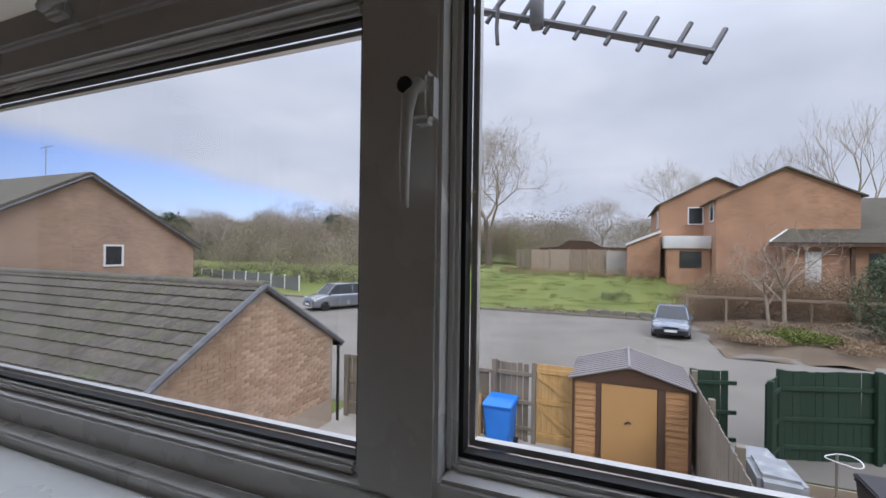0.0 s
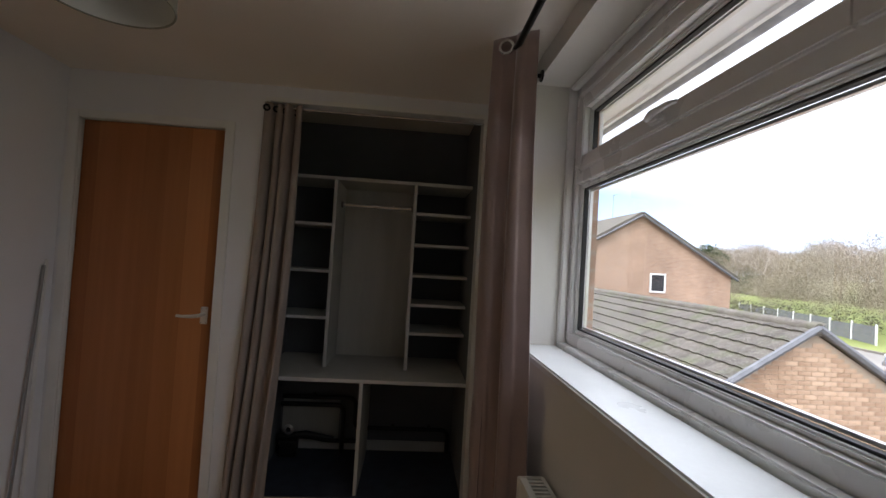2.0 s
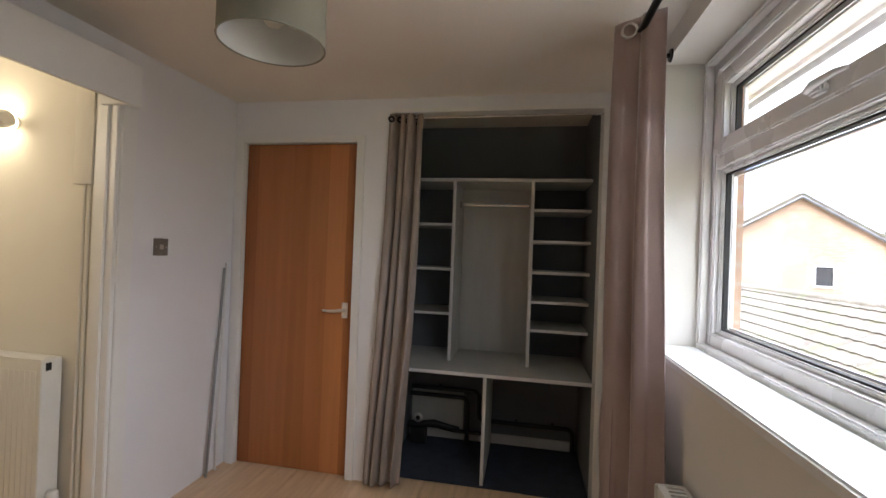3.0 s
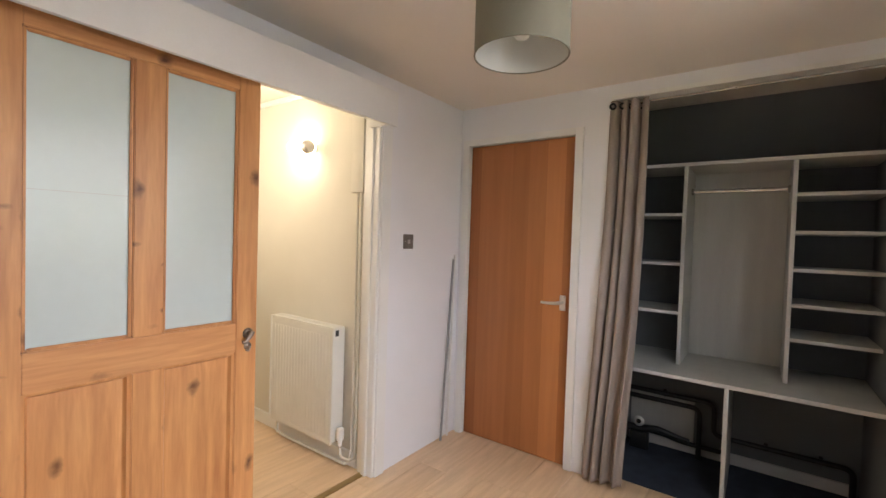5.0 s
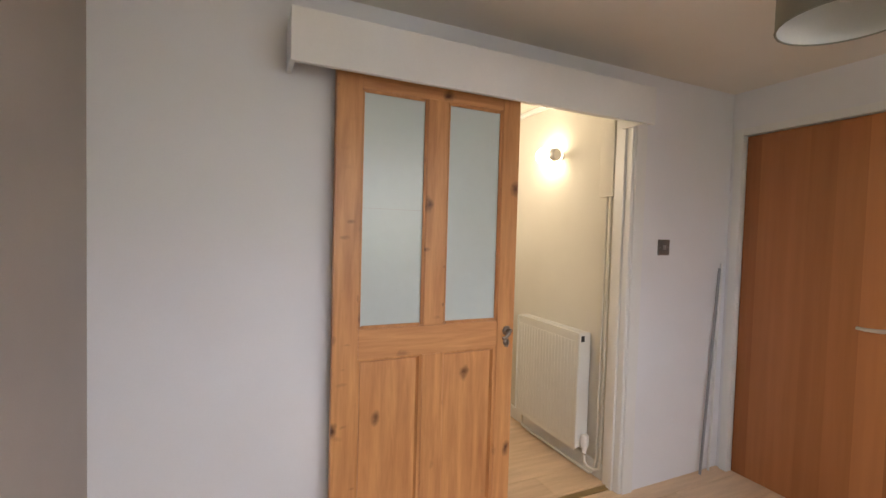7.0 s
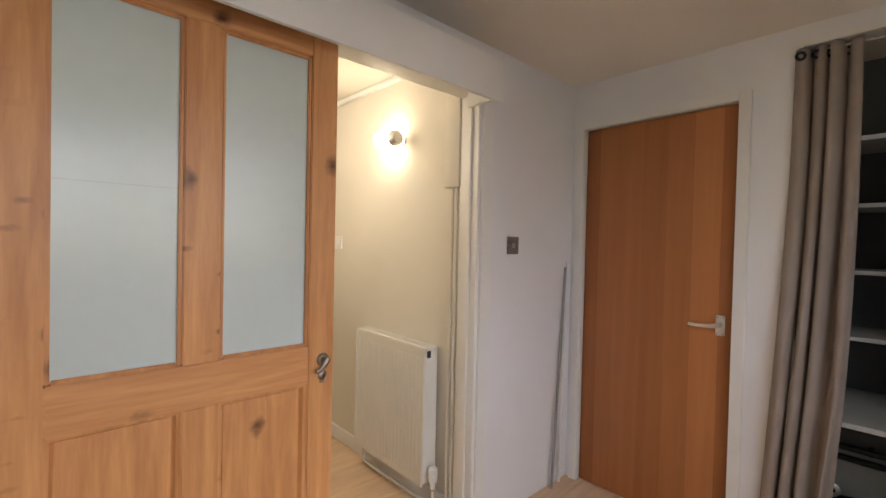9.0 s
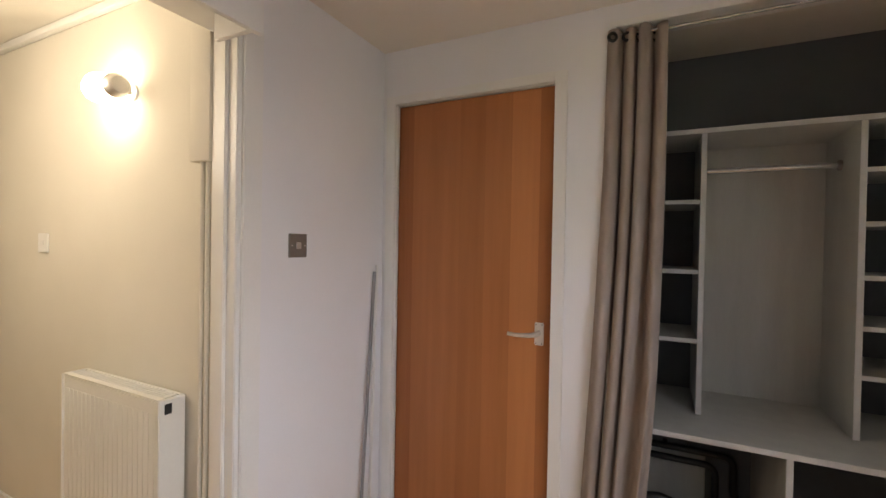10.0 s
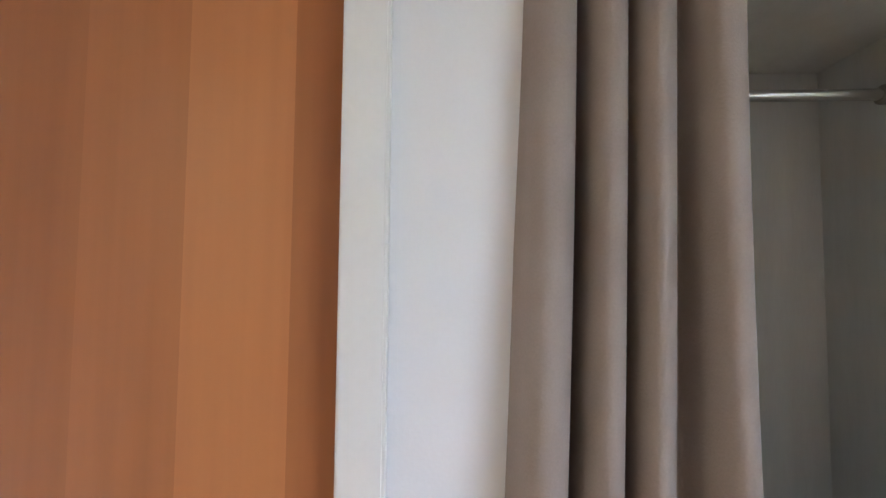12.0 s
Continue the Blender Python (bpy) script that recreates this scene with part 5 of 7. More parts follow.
# ---- vegetation ----
def bare_tree(name, at, height, seed, label, spread=0.55, trunk=0.22, depth=6, low=0.3, mat=None, bark=None):
    rnd = random.Random(seed)
    t = thing(name, at, label, "tree")
    bt, bc = bmesh.new(), bmesh.new()
    def grow(bm, p, d, length, r, level):
        n = 3
        pts, rad = [p], [r]
        for k in range(n):
            d = (d + Vector((rnd.uniform(-1, 1), rnd.uniform(-1, 1), rnd.uniform(-0.4, 0.8))) * (0.16 if level else 0.05)).normalized()
            p = p + d * length / n
            pts.append(p)
            rad.append(r * (1 - 0.35 * (k + 1) / n))
        add_tube(bm, pts, [max(q, 0.008) for q in rad], 7 if level < 2 else 3 if level > 3 else 4, False)
        if level >= depth:
            return
        turn = rnd.uniform(0, 6.28)
        for k in range(4 if level < 2 else 3):
            a = turn + k * 1.7 + rnd.uniform(-0.5, 0.5)
            o = d.orthogonal().normalized()
            o.rotate(Matrix.Rotation(a, 3, d).to_quaternion())
            nd = (d * rnd.uniform(0.5, 0.9) + o * rnd.uniform(spread * 0.7, spread * 1.4) + Vector((0, 0, 0.16))).normalized()
            q = pts[rnd.choice((2, 3))] if k else p
            grow(bc, q, nd, length * rnd.uniform(0.62, 0.82), rad[-1] * rnd.uniform(0.6, 0.8), level + 1)
    grow(bt, Vector(at), Vector((rnd.uniform(-0.06, 0.06), rnd.uniform(-0.06, 0.06), 1)), height * low, trunk, 0)
    part("trunk", bt, bark or M_bark, t)
    part("crown", bc, mat or M_twig, t, "bare winter crown of fine twigs")
    return t


bare_tree("tree", (-11.4, 46, land(-11.4, 46)), 13.4, 3, "tall bare tree standing on the grass", spread=0.66, depth=7, trunk=0.40, low=0.38)
bare_tree("tree", (-17.5, 56, land(-17.5, 56)), 11, 8, "bare tree at the edge of the green", depth=6, trunk=0.22, low=0.36)
bare_tree("tree", (8.5, 68, land(8, 68)), 13, 17, "bare tree behind the fences", depth=6, trunk=0.25, low=0.36)
bare_tree("tree", (-1.5, 85, land(0, 85)), 11, 23, "distant bare tree above the garden fences", depth=6, trunk=0.22, low=0.36)
bare_tree("tree", (18.0, 60, land(20, 60)), 13.5, 29, "tall bare tree behind the brick houses", spread=0.42, depth=5, trunk=0.26, low=0.36)
bare_tree("tree", (26.0, 60, land(24, 60)), 16.5, 31, "tall bare tree behind the brick houses", spread=0.38, depth=5, trunk=0.28, low=0.36)
bare_tree("small_tree", (9.5, 25.6, land(9, 25.6) + 0.3), 6.6, 41, "low spreading pale-barked tree on the earth bank", spread=0.85, depth=4, trunk=0.11, low=0.32, mat=M_palebark, bark=M_palebark)
bare_tree("small_tree", (8.9, 25.8, land(9, 25.8) + 0.3), 6.0, 45, "low spreading pale-barked tree on the earth bank", spread=0.9, depth=4, trunk=0.09, low=0.30, mat=M_palebark, bark=M_palebark)


for k, (x, y, h) in enumerate(((-57, 47, 8.5), (-50.5, 45, 7.5), (-45, 50, 9.5), (-38.5, 46, 7.5), (-33, 50, 8.0), (-24, 58, 9.5))):
    bare_tree("tree", (x, y, land(x, y)), h, 70 + k, "bare grey tree standing in the winter scrub", spread=0.6, depth=5, trunk=0.16, low=0.34)


def leafy(name, centres, per, size, seed, material, label, category, kind=""):
    """A mass of small leaf blades and twigs in uneven clumps."""
    rnd = np.random.default_rng(seed)
    vs, fs = [], []
    n = per
    for cx, cy, cz, rx, ry, rz in centres:
        u = rnd.normal(size=(n, 3))
        u /= np.linalg.norm(u, axis=1)[:, None]
        r = rnd.uniform(0.25, 1.0, size=(n, 1)) ** 0.45
        c = u * r * (rx, ry, rz) * rnd.uniform(0.8, 1.18, size=(n, 1)) + (cx, cy, cz)
        a = rnd.normal(size=(n, 3))
        b = rnd.normal(size=(n, 3))
        a *= (size * rnd.uniform(0.6, 1.4, size=(n, 1))) / np.linalg.norm(a, axis=1)[:, None]
        b *= (size * 0.45) / np.linalg.norm(b, axis=1)[:, None]
        k0 = sum(len(v) for v in vs)
        vs.append(np.concatenate([c - a, c + b, c + a, c - b]))
        i = np.arange(n)
        fs.append(np.stack([k0 + i, k0 + n + i, k0 + 2 * n + i, k0 + 3 * n + i], 1))
    me = bpy.data.meshes.new(name)
    v, f = np.concatenate(vs), np.concatenate(fs)
    base = Vector(centres[0][:3]) - Vector((0, 0, centres[0][5]))
    v = v - np.array(base)
    me.from_pydata(v.tolist(), [], f.tolist())
    me.materials.append(material)
    ob = new(name, me)
    ob.location = base
    return tagged(ob, label, category, kind=kind)


rv = random.Random(12)
leafy("scrub", [(rv.uniform(-62, -24), rv.uniform(43, 58), 0.9 + rv.uniform(-0.6, 2.6), rv.uniform(1.6, 3.6), 2.5, rv.uniform(2.2, 4.2)) for _ in range(74)] + [(rv.uniform(-30, 12), rv.uniform(54, 64), 1.6 + rv.uniform(-0.5, 1.8), rv.uniform(1.6, 3.4), 2.5, rv.uniform(1.8, 3.4)) for _ in range(52)], 3400, 0.062, 1, M_scrub, "tall brown winter scrub behind the fences", "bushes", "stuff")
leafy("slope_scrub", [(x, y, land(x, y) + rv.uniform(0.5, 1.6), rv.uniform(1.4, 2.4), 1.5, rv.uniform(1.3, 2.2)) for x, y in ((rv.uniform(-62, -22), rv.uniform(34, 42)) for _ in range(60))], 1700, 0.055, 4, M_scrub, "brown scrub on the slope beside the lane", "bushes", "stuff")
leafy("dark_scrub", [(rv.uniform(-58, -30), rv.uniform(38, 43), -0.4 + rv.uniform(-0.6, 1.1), rv.uniform(1.4, 3.0), 1.8, rv.uniform(1.4, 2.8)) for _ in range(17)] + [(rv.uniform(-26, -12), rv.uniform(50, 53), 0.4, rv.uniform(1.5, 3.0), 2, rv.uniform(1.0, 1.8)) for _ in range(7)], 1700, 0.09, 21, M_darkscrub, "dark olive bushes among the brown scrub", "bushes", "stuff")
leafy("hedge_evergreen", [(-48 + 2.2 * k, 33.2, -1.5, 1.6, 1.0, 1.1 + 0.3 * math.sin(k)) for k in range(14)], 700, 0.09, 2, M_darkscrub, "dark evergreen hedge along the far fence", "hedge", "stuff")
leafy("far_wood", [(x, rv.uniform(100, 140), (6.0 if x < -45 else 3.6) + rv.uniform(0, 3.6), rv.uniform(5, 9), 4, rv.uniform(3, 5.8)) for x in (rv.uniform(-160, 70) for _ in range(125))], 2400, 0.20, 3, M_hillwood, "brown woodland on the far rise", "woodland", "stuff")
def pine_tree(x, y, top, crowns, seed, label):
    z = land(x, y)
    t = thing("pine_tree", (x, y, z), label, "tree")
    part("trunk", tube([(x, y, z), (x + 0.2, y, z + (top - z) * 0.5), (x, y, top)], [0.26, 0.2, 0.1], 8), M_bark, t)
    for k, c in enumerate(crowns):
        o = leafy("crown", [c], 700, 0.3, seed + k, M_ever, "dark needle crown", "")
        o.location = o.location - t.location
        o.parent = t
    return t


leafy("blossom_bush", [(-34.5, 47.5, 2.6, 1.3, 1.0, 1.2), (-33.2, 47.8, 1.9, 1.1, 0.9, 1.1), (-36.0, 47.4, 1.6, 1.0, 0.8, 0.9)], 1500, 0.06, 24, M_blossom, "pale pinkish flowering bush among the scrub", "bush")
leafy("olive_scrub", [(rv.uniform(-25, -9), rv.uniform(50, 56), rv.uniform(0.6, 3.2), rv.uniform(1.4, 2.6), 1.6, rv.uniform(1.4, 2.6)) for _ in range(26)], 2400, 0.055, 27, M_olive, "olive-brown bushes beyond the green", "bushes", "stuff")
pine_tree(-72, 53, 6.4, [(-72, 53, 5.6, 2.4, 2, 1.6), (-69.5, 53, 4.8, 2.0, 1.6, 1.5), (-74.5, 53, 5.0, 1.8, 1.6, 1.4)], 50, "dark pine tree showing above the rooftops")
pine_tree(-54, 76, 8.0, [(-54, 76, 7.2, 2.4, 2, 1.3), (-51.5, 76, 6.4, 2.0, 1.6, 1.3), (-54, 76, 5.2, 2.2, 1.6, 1.4)], 60, "dark pine tree on the far skyline")
leafy("brown_hedge", [(rv.uniform(6, 19), rv.uniform(28.5, 32.5), -1.25 + rv.uniform(-0.4, 0.8), rv.uniform(0.9, 1.8), 1.0, rv.uniform(0.8, 1.5)) for _ in range(60)], 1900, 0.045, 7, M_rustscrub, "tangled brown hedge on the bank", "hedge", "stuff")
leafy("evergreen_shrub", [(12.5, 24.2, -0.6, 1.2, 1.1, 1.6), (13.6, 24.6, 0.2, 1.4, 1.1, 1.5), (14.2, 24.8, 1.0, 1.3, 1.1, 1.3), (12.9, 24.4, 0.5, 0.8, 0.8, 0.9), (14.4, 24.0, -0.9, 1.2, 1.2, 1.5), (13.2, 23.6, -1.4, 1.3, 1.0, 1.0)], 2200, 0.075, 8, M_shrub, "dense evergreen shrub at the edge of the parking", "shrub")
leafy("ground_cover", [(rv.uniform(6.6, 10.5), rv.uniform(22.3, 24.6), G + 0.40 + rv.uniform(0, 0.12), 0.7, 0.6, 0.22) for _ in range(16)], 300, 0.07, 9, M_ivy, "yellow-green ground cover on the bank", "plants", "stuff")
leafy("bank_litter", [(rv.uniform(6.8, 20), rv.uniform(20.8, 27.5), G + 0.30 + rv.uniform(0, 0.25), rv.uniform(0.5, 1.1), 0.6, rv.uniform(0.08, 0.3)) for _ in range(90)], 260, 0.06, 28, M_rustscrub, "dead stems and leaves strewn over the bank", "leaves", "stuff")
leafy("green_shrub", [(2.1, 32.5, -1.9, 0.8, 0.6, 0.6), (1.2, 32.8, -1.95, 0.6, 0.5, 0.5)], 700, 0.05, 10, M_shrub, "small green shrub on the grass bank", "shrub")
leafy("verge_plants", [(-7 + 0.9 * k + rv.uniform(-0.3, 0.3), 37.2 + rv.uniform(-0.6, 0.4), -0.45, 0.7, 0.4, 0.60) for k in range(14)], 420, 0.06, 13, M_rustscrub, "dead plants along the garden fence", "plants", "stuff")
leafy("grass_tufts", [(x, y, land(x, y) + 0.05, rv.uniform(0.3, 0.9), rv.uniform(0.3, 0.8), 0.10) for x, y in ((rv.uniform(-17, 6), rv.uniform(28.6, 44)) for _ in range(190))], 150, 0.04, 15, M_drygrass, "tufts of dry yellow-green grass on the bank", "grass", "stuff")
leafy("grass_clumps", [(x, y, land(x, y) + 0.05, rv.uniform(0.4, 1.1), rv.uniform(0.3, 0.8), 0.05) for x, y in ((rv.uniform(-17, 6), rv.uniform(28.6, 44)) for _ in range(190))], 150, 0.035, 16, M_grass, "clumps of green grass on the bank", "grass", "stuff")
leafy("leaf_litter", [(rv.uniform(-5, 5), rv.uniform(28.5, 29.5), G + 0.1, 0.8, 0.4, 0.12) for _ in range(22)], 90, 0.09, 14, M_scrub, "drift of dead leaves against the kerb", "leaves", "stuff")


# ---- buildings ----
def slab(bm, p, q, r, s, t):
    """A roof slope as a slab of thickness t from four corners."""
    n = (Vector(q) - Vector(p)).cross(Vector(s) - Vector(p)).normalized() * t
    lo = [bm.verts.new(Vector(v)) for v in (p, q, r, s)]
    hi = [bm.verts.new(Vector(v) + n) for v in (p, q, r, s)]
    bm.faces.new(lo[::-1])
    bm.faces.new(hi)
    for i in range(4):
        bm.faces.new((lo[i], lo[(i + 1) % 4], hi[(i + 1) % 4], hi[i]))


def gabled(name, x0, x1, y0, y1, z0, eave, ridge, along, label, wall_mat, over=0.25):
    """A gabled house with its roof ridge along an axis."""
    h = thing(name, ((x0 + x1) / 2, (y0 + y1) / 2, z0), label, "house")
    if along == "X":
        m = (y0 + y1) / 2
        part("wall", prism([(y0, z0), (y1, z0), (y1, eave), (m, ridge), (y0, eave)], "X", x0, x1), wall_mat, h)
        k = (ridge - eave) / (m - y0)
        for s, ye in ((-1, y0), (1, y1)):
            bm = bmesh.new()
            ez = eave - over * k
            pts = [(x0 - over, ye + s * over, ez), (x1 + over, ye + s * over, ez), (x1 + over, m, ridge), (x0 - over, m, ridge)]
            slab(bm, *(pts if s < 0 else [pts[1], pts[0], pts[3], pts[2]]), 0.10)
            part("roof", bm, M_tile, h)
        for ye, s in ((y0, -1), (y1, 1)):
            bm = bmesh.new()
            ez = eave - over * k
            for xe in (x1 + over - 0.02,):
                a, b = Vector((xe, ye + s * over, ez - 0.09)), Vector((xe, m, ridge - 0.09))
                add_tube(bm, [a, b], 0.065, 4)
            part("bargeboard", bm, M_verge, h)
    else:
        m = (x0 + x1) / 2
        part("wall", prism([(x0, z0), (x1, z0), (x1, eave), (m, ridge), (x0, eave)], "Y", y0, y1), wall_mat, h)
        k = (ridge - eave) / (m - x0)
        for s, xe in ((-1, x0), (1, x1)):
            bm = bmesh.new()
            ez = eave - over * k
            pts = [(xe + s * over, y1 + over, ez), (xe + s * over, y0 - over, ez), (m, y0 - over, ridge), (m, y1 + over, ridge)]
            slab(bm, *(pts if s < 0 else [pts[1], pts[0], pts[3], pts[2]]), 0.10)
            part("roof", bm, M_tile, h)
    return h


def window_in(h, axis, plane, a0, a1, z0, z1, out=1):
    """A framed window on a wall plane of a house."""
    def b(u0, u1, d0, d1, w0, w1):
        if axis == "X":
            return (plane + out * d0, u0, w0), (plane + out * d1, u1, w1)
        return (u0, plane + out * d0, w0), (u1, plane + out * d1, w1)
    f = 0.09
    w = part("window", boxes(b(a0, a0 + f, 0.0, 0.05, z0, z1), b(a1 - f, a1, 0.0, 0.05, z0, z1), b(a0 + f, a1 - f, 0, 0.05, z0, z0 + f), b(a0 + f, a1 - f, 0, 0.05, z1 - f, z1)), M_upvc, h, "white framed window")
    part("pane", boxes(b(a0 + f, a1 - f, 0.005, 0.02, z0 + f, z1 - f)), M_darkwin, w)
    return w


h1 = gabled("house", -34, -20.4, 6.6, 17.2, G, 1.5, 4.6, "X", "two-storey buff brick house with a tiled gable roof", M_brick_out)
window_in(h1, "X", -20.4, 12.55, 13.45, 0.35, 1.4)
part("downpipe", tube([(-20.33, 6.95, G), (-20.33, 6.95, 1.2)], 0.05, 8), M_black, h1)
part("television_aerial", tube([(-24, 12, 4.6), (-24, 12, 6.2)], 0.02, 6), M_rim, h1)
part("aerial_arm", tube([(-24.5, 12, 6.1), (-23.4, 12, 6.15)], 0.015, 6), M_rim, h1)

hr1 = gabled("house", 8.0, 15.6, 34, 46, -2.2, 5.05, 6.95, "Y", "two-storey orange brick house with a shallow gable", M_brick_red)
hr2 = gabled("house", 4.9, 12.6, 39, 50, -2.2, 5.2, 7.2, "Y", "orange brick house set back behind its neighbour", M_brick_red)
window_in(hr1, "X", 8.0, 34.8, 36.2, 3.6, 4.9, -1)
window_in(hr2, "Y", 39, 6.9, 8.0, 3.6, 5.0, -1)
window_in(hr2, "X", 4.9, 40, 41.4, 3.4, 4.8, -1)
porch = thing("porch", (6.8, 36.8, -0.8), "flat-roofed porch with a white fascia between the brick houses", "porch")
part("wall", box((5.2, 35.6, -1.2), (7.95, 38.95, 1.75)), M_brick_red, porch)
part("fascia", box((5.0, 35.4, 1.7), (7.99, 38.96, 2.6), 0.03), M_whitewall, porch)
part("window", box((6.0, 35.56, 0.3), (7.4, 35.62, 1.5)), M_darkwin, porch)
lean = thing("lean_to", (3.6, 38, -0.8), "low brick outhouse with a sloping white edge", "outhouse")
part("wall", prism([(2.5, -1.2), (4.88, -1.2), (4.88, 2.9), (2.5, 1.9)], "Y", 37.2, 41), M_brick_red, lean)
part("verge", prism([(2.4, 1.88), (4.89, 2.92), (4.89, 3.12), (2.4, 2.08)], "Y", 37.0, 41.1), M_whitewall, lean)

bun = thing("bungalow", (16, 36, -0.8), "low brick bungalow with a wide tiled roof", "house")
part("wall", boxes(((11.6, 33.0, -2.0), (24, 33.9, 2.4))), M_brick_red, bun)
bm = bmesh.new()
slab(bm, (10.6, 32.4, 2.0), (25, 32.4, 2.0), (25, 38.5, 5.2), (15.8, 38.5, 5.2), 0.14)
part("roof", bm, M_tile, bun)
part("fascia", box((10.6, 32.32, 1.86), (25, 32.44, 2.06)), M_shedtrim, bun)
part("verge", tube([(10.6, 32.5, 2.1), (15.8, 38.5, 5.3)], 0.12, 4), M_whitewall, bun)
bd = part("door", box((12.55, 32.92, -0.6), (13.35, 32.995, 1.55), 0.01), M_whitewall, bun, "white front door")
part("post", box((14.6, 32.5, -1.4), (14.8, 32.7, 1.9)), M_shedtrim, bun)
part("window", box((15.6, 32.93, 0.1), (18.2, 32.99, 1.5)), M_darkwin, bun)

# ---- garage block ----
GX, GY0, GY1, GE, GR = -4.12, 3.70, 8.38, -0.75, 0.655
GM = (GY0 + GY1) / 2
gar = thing("garage_block", (-14, GM, G), "long brick garage block with a mossy tiled roof", "garage")
gwall = part("wall", prism([(GY0 + 0.15, G), (GY1 - 0.15, G), (GY1 - 0.15, GE + 0.02), (GM, GR - 0.10), (GY0 + 0.15, GE + 0.02)], "X", -25, GX - 0.03), M_mortar, gar)
slope = (GR - GE) / (GM - GY0)
bm = bmesh.new()
slab(bm, (-25.2, GY0 - 0.12, GE - 0.14), (GX + 0.02, GY0 - 0.12, GE - 0.14), (GX + 0.02, GM, GR - 0.06), (-25.2, GM, GR - 0.06), 0.03)
slab(bm, (GX + 0.02, GY1 + 0.12, GE - 0.14), (-25.2, GY1 + 0.12, GE - 0.14), (-25.2, GM, GR - 0.06), (GX + 0.02, GM, GR - 0.06), 0.03)
groof = part("roof", bm, M_tile, gar)
for y, s in ((GY0 - 0.14, 1), (GY1 + 0.14, -1)):
    part("verge", tube([(GX + 0.05, y, GE - 0.13), (GX + 0.05, GM, GR + 0.0)], 0.055, 6), M_verge, gar, "pale mortared verge")
part("downpipe", tube([(GX + 0.06, GY1 - 0.05, GE - 0.15), (GX + 0.06, GY1 - 0.05, G)], 0.035, 8), M_black, gar)
part("gutter", tube([(GX, GY1 + 0.16, GE - 0.18), (-25, GY1 + 0.16, GE - 0.18)], 0.06, 8), M_black, gar)
part("gutter", tube([(GX, GY0 - 0.16, GE - 0.18), (-25, GY0 - 0.16, GE - 0.18)], 0.06, 8), M_black, gar)

# ---- own eaves and aerial ----
structure("soffit", boxes(((-1.2, NT + 0.035, 2.26), (6.2, 0.64, 2.29))), M_fascia, "white soffit under the house eaves", "soffit")
structure("fascia", boxes(((-1.2, 0.64, 2.24), (6.2, 0.66, 2.45))), M_fascia, "white fascia board", "fascia")
solid("eaves_gutter", tube([(-1.2, 0.70, 2.285), (6.2, 0.70, 2.285)], 0.045, 12), M_gutter, "dirty grey half-round gutter at the eaves", "gutter", base=(2.5, 0.70, 2.24))
structure("house_roof", prism([(0.0, 2.46), (0.68, 2.46), (-3.0, 4.4), (-6.5, 2.46)], "X", -1.2, 6.2), M_tile, "tiled roof of the house", "roof")

aer = thing("television_aerial", (1.72, 1.10, 2.30), "grey television aerial with many short rods under the eaves", "aerial")
A0, A1 = Vector((1.30, 1.06, 2.30)), Vector((2.375, 1.21, 1.975))
part("boom", tube([A0, A1], 0.013, 8), M_aerial, aer)
ax = (A1 - A0).normalized()
rod_way = Vector((0.62, 0.28, 0.9))
sd = (rod_way - ax * rod_way.dot(ax) * 0.35).normalized()
for k in range(12):
    p = A0 + (A1 - A0) * (0.05 + 0.945 * k / 11)
    part("rod", tube([p - sd * 0.038, p + sd * 0.085], 0.0085, 6), M_aerial, aer)
part("clamp", box((1.853, 1.08, 2.085), (1.893, 1.12, 2.195), 0.006), M_aerial, aer)
part("mast", tube([(1.873, 1.10, 2.10), (1.873, 1.10, 2.46)], 0.012, 10), M_aerial, aer)
part("cable", tube([(1.86, 1.09, 2.20), (1.80, 1.085, 2.22), (1.752, 1.08, 2.17), (1.748, 1.08, 2.10), (1.752, 1.08, 2.045)], 0.007, 6), M_aerial, aer)
part("mast_bracket", tube([(1.873, 1.10, 2.42), (1.873, 0.665, 2.42)], 0.014, 8), M_aerial, aer)

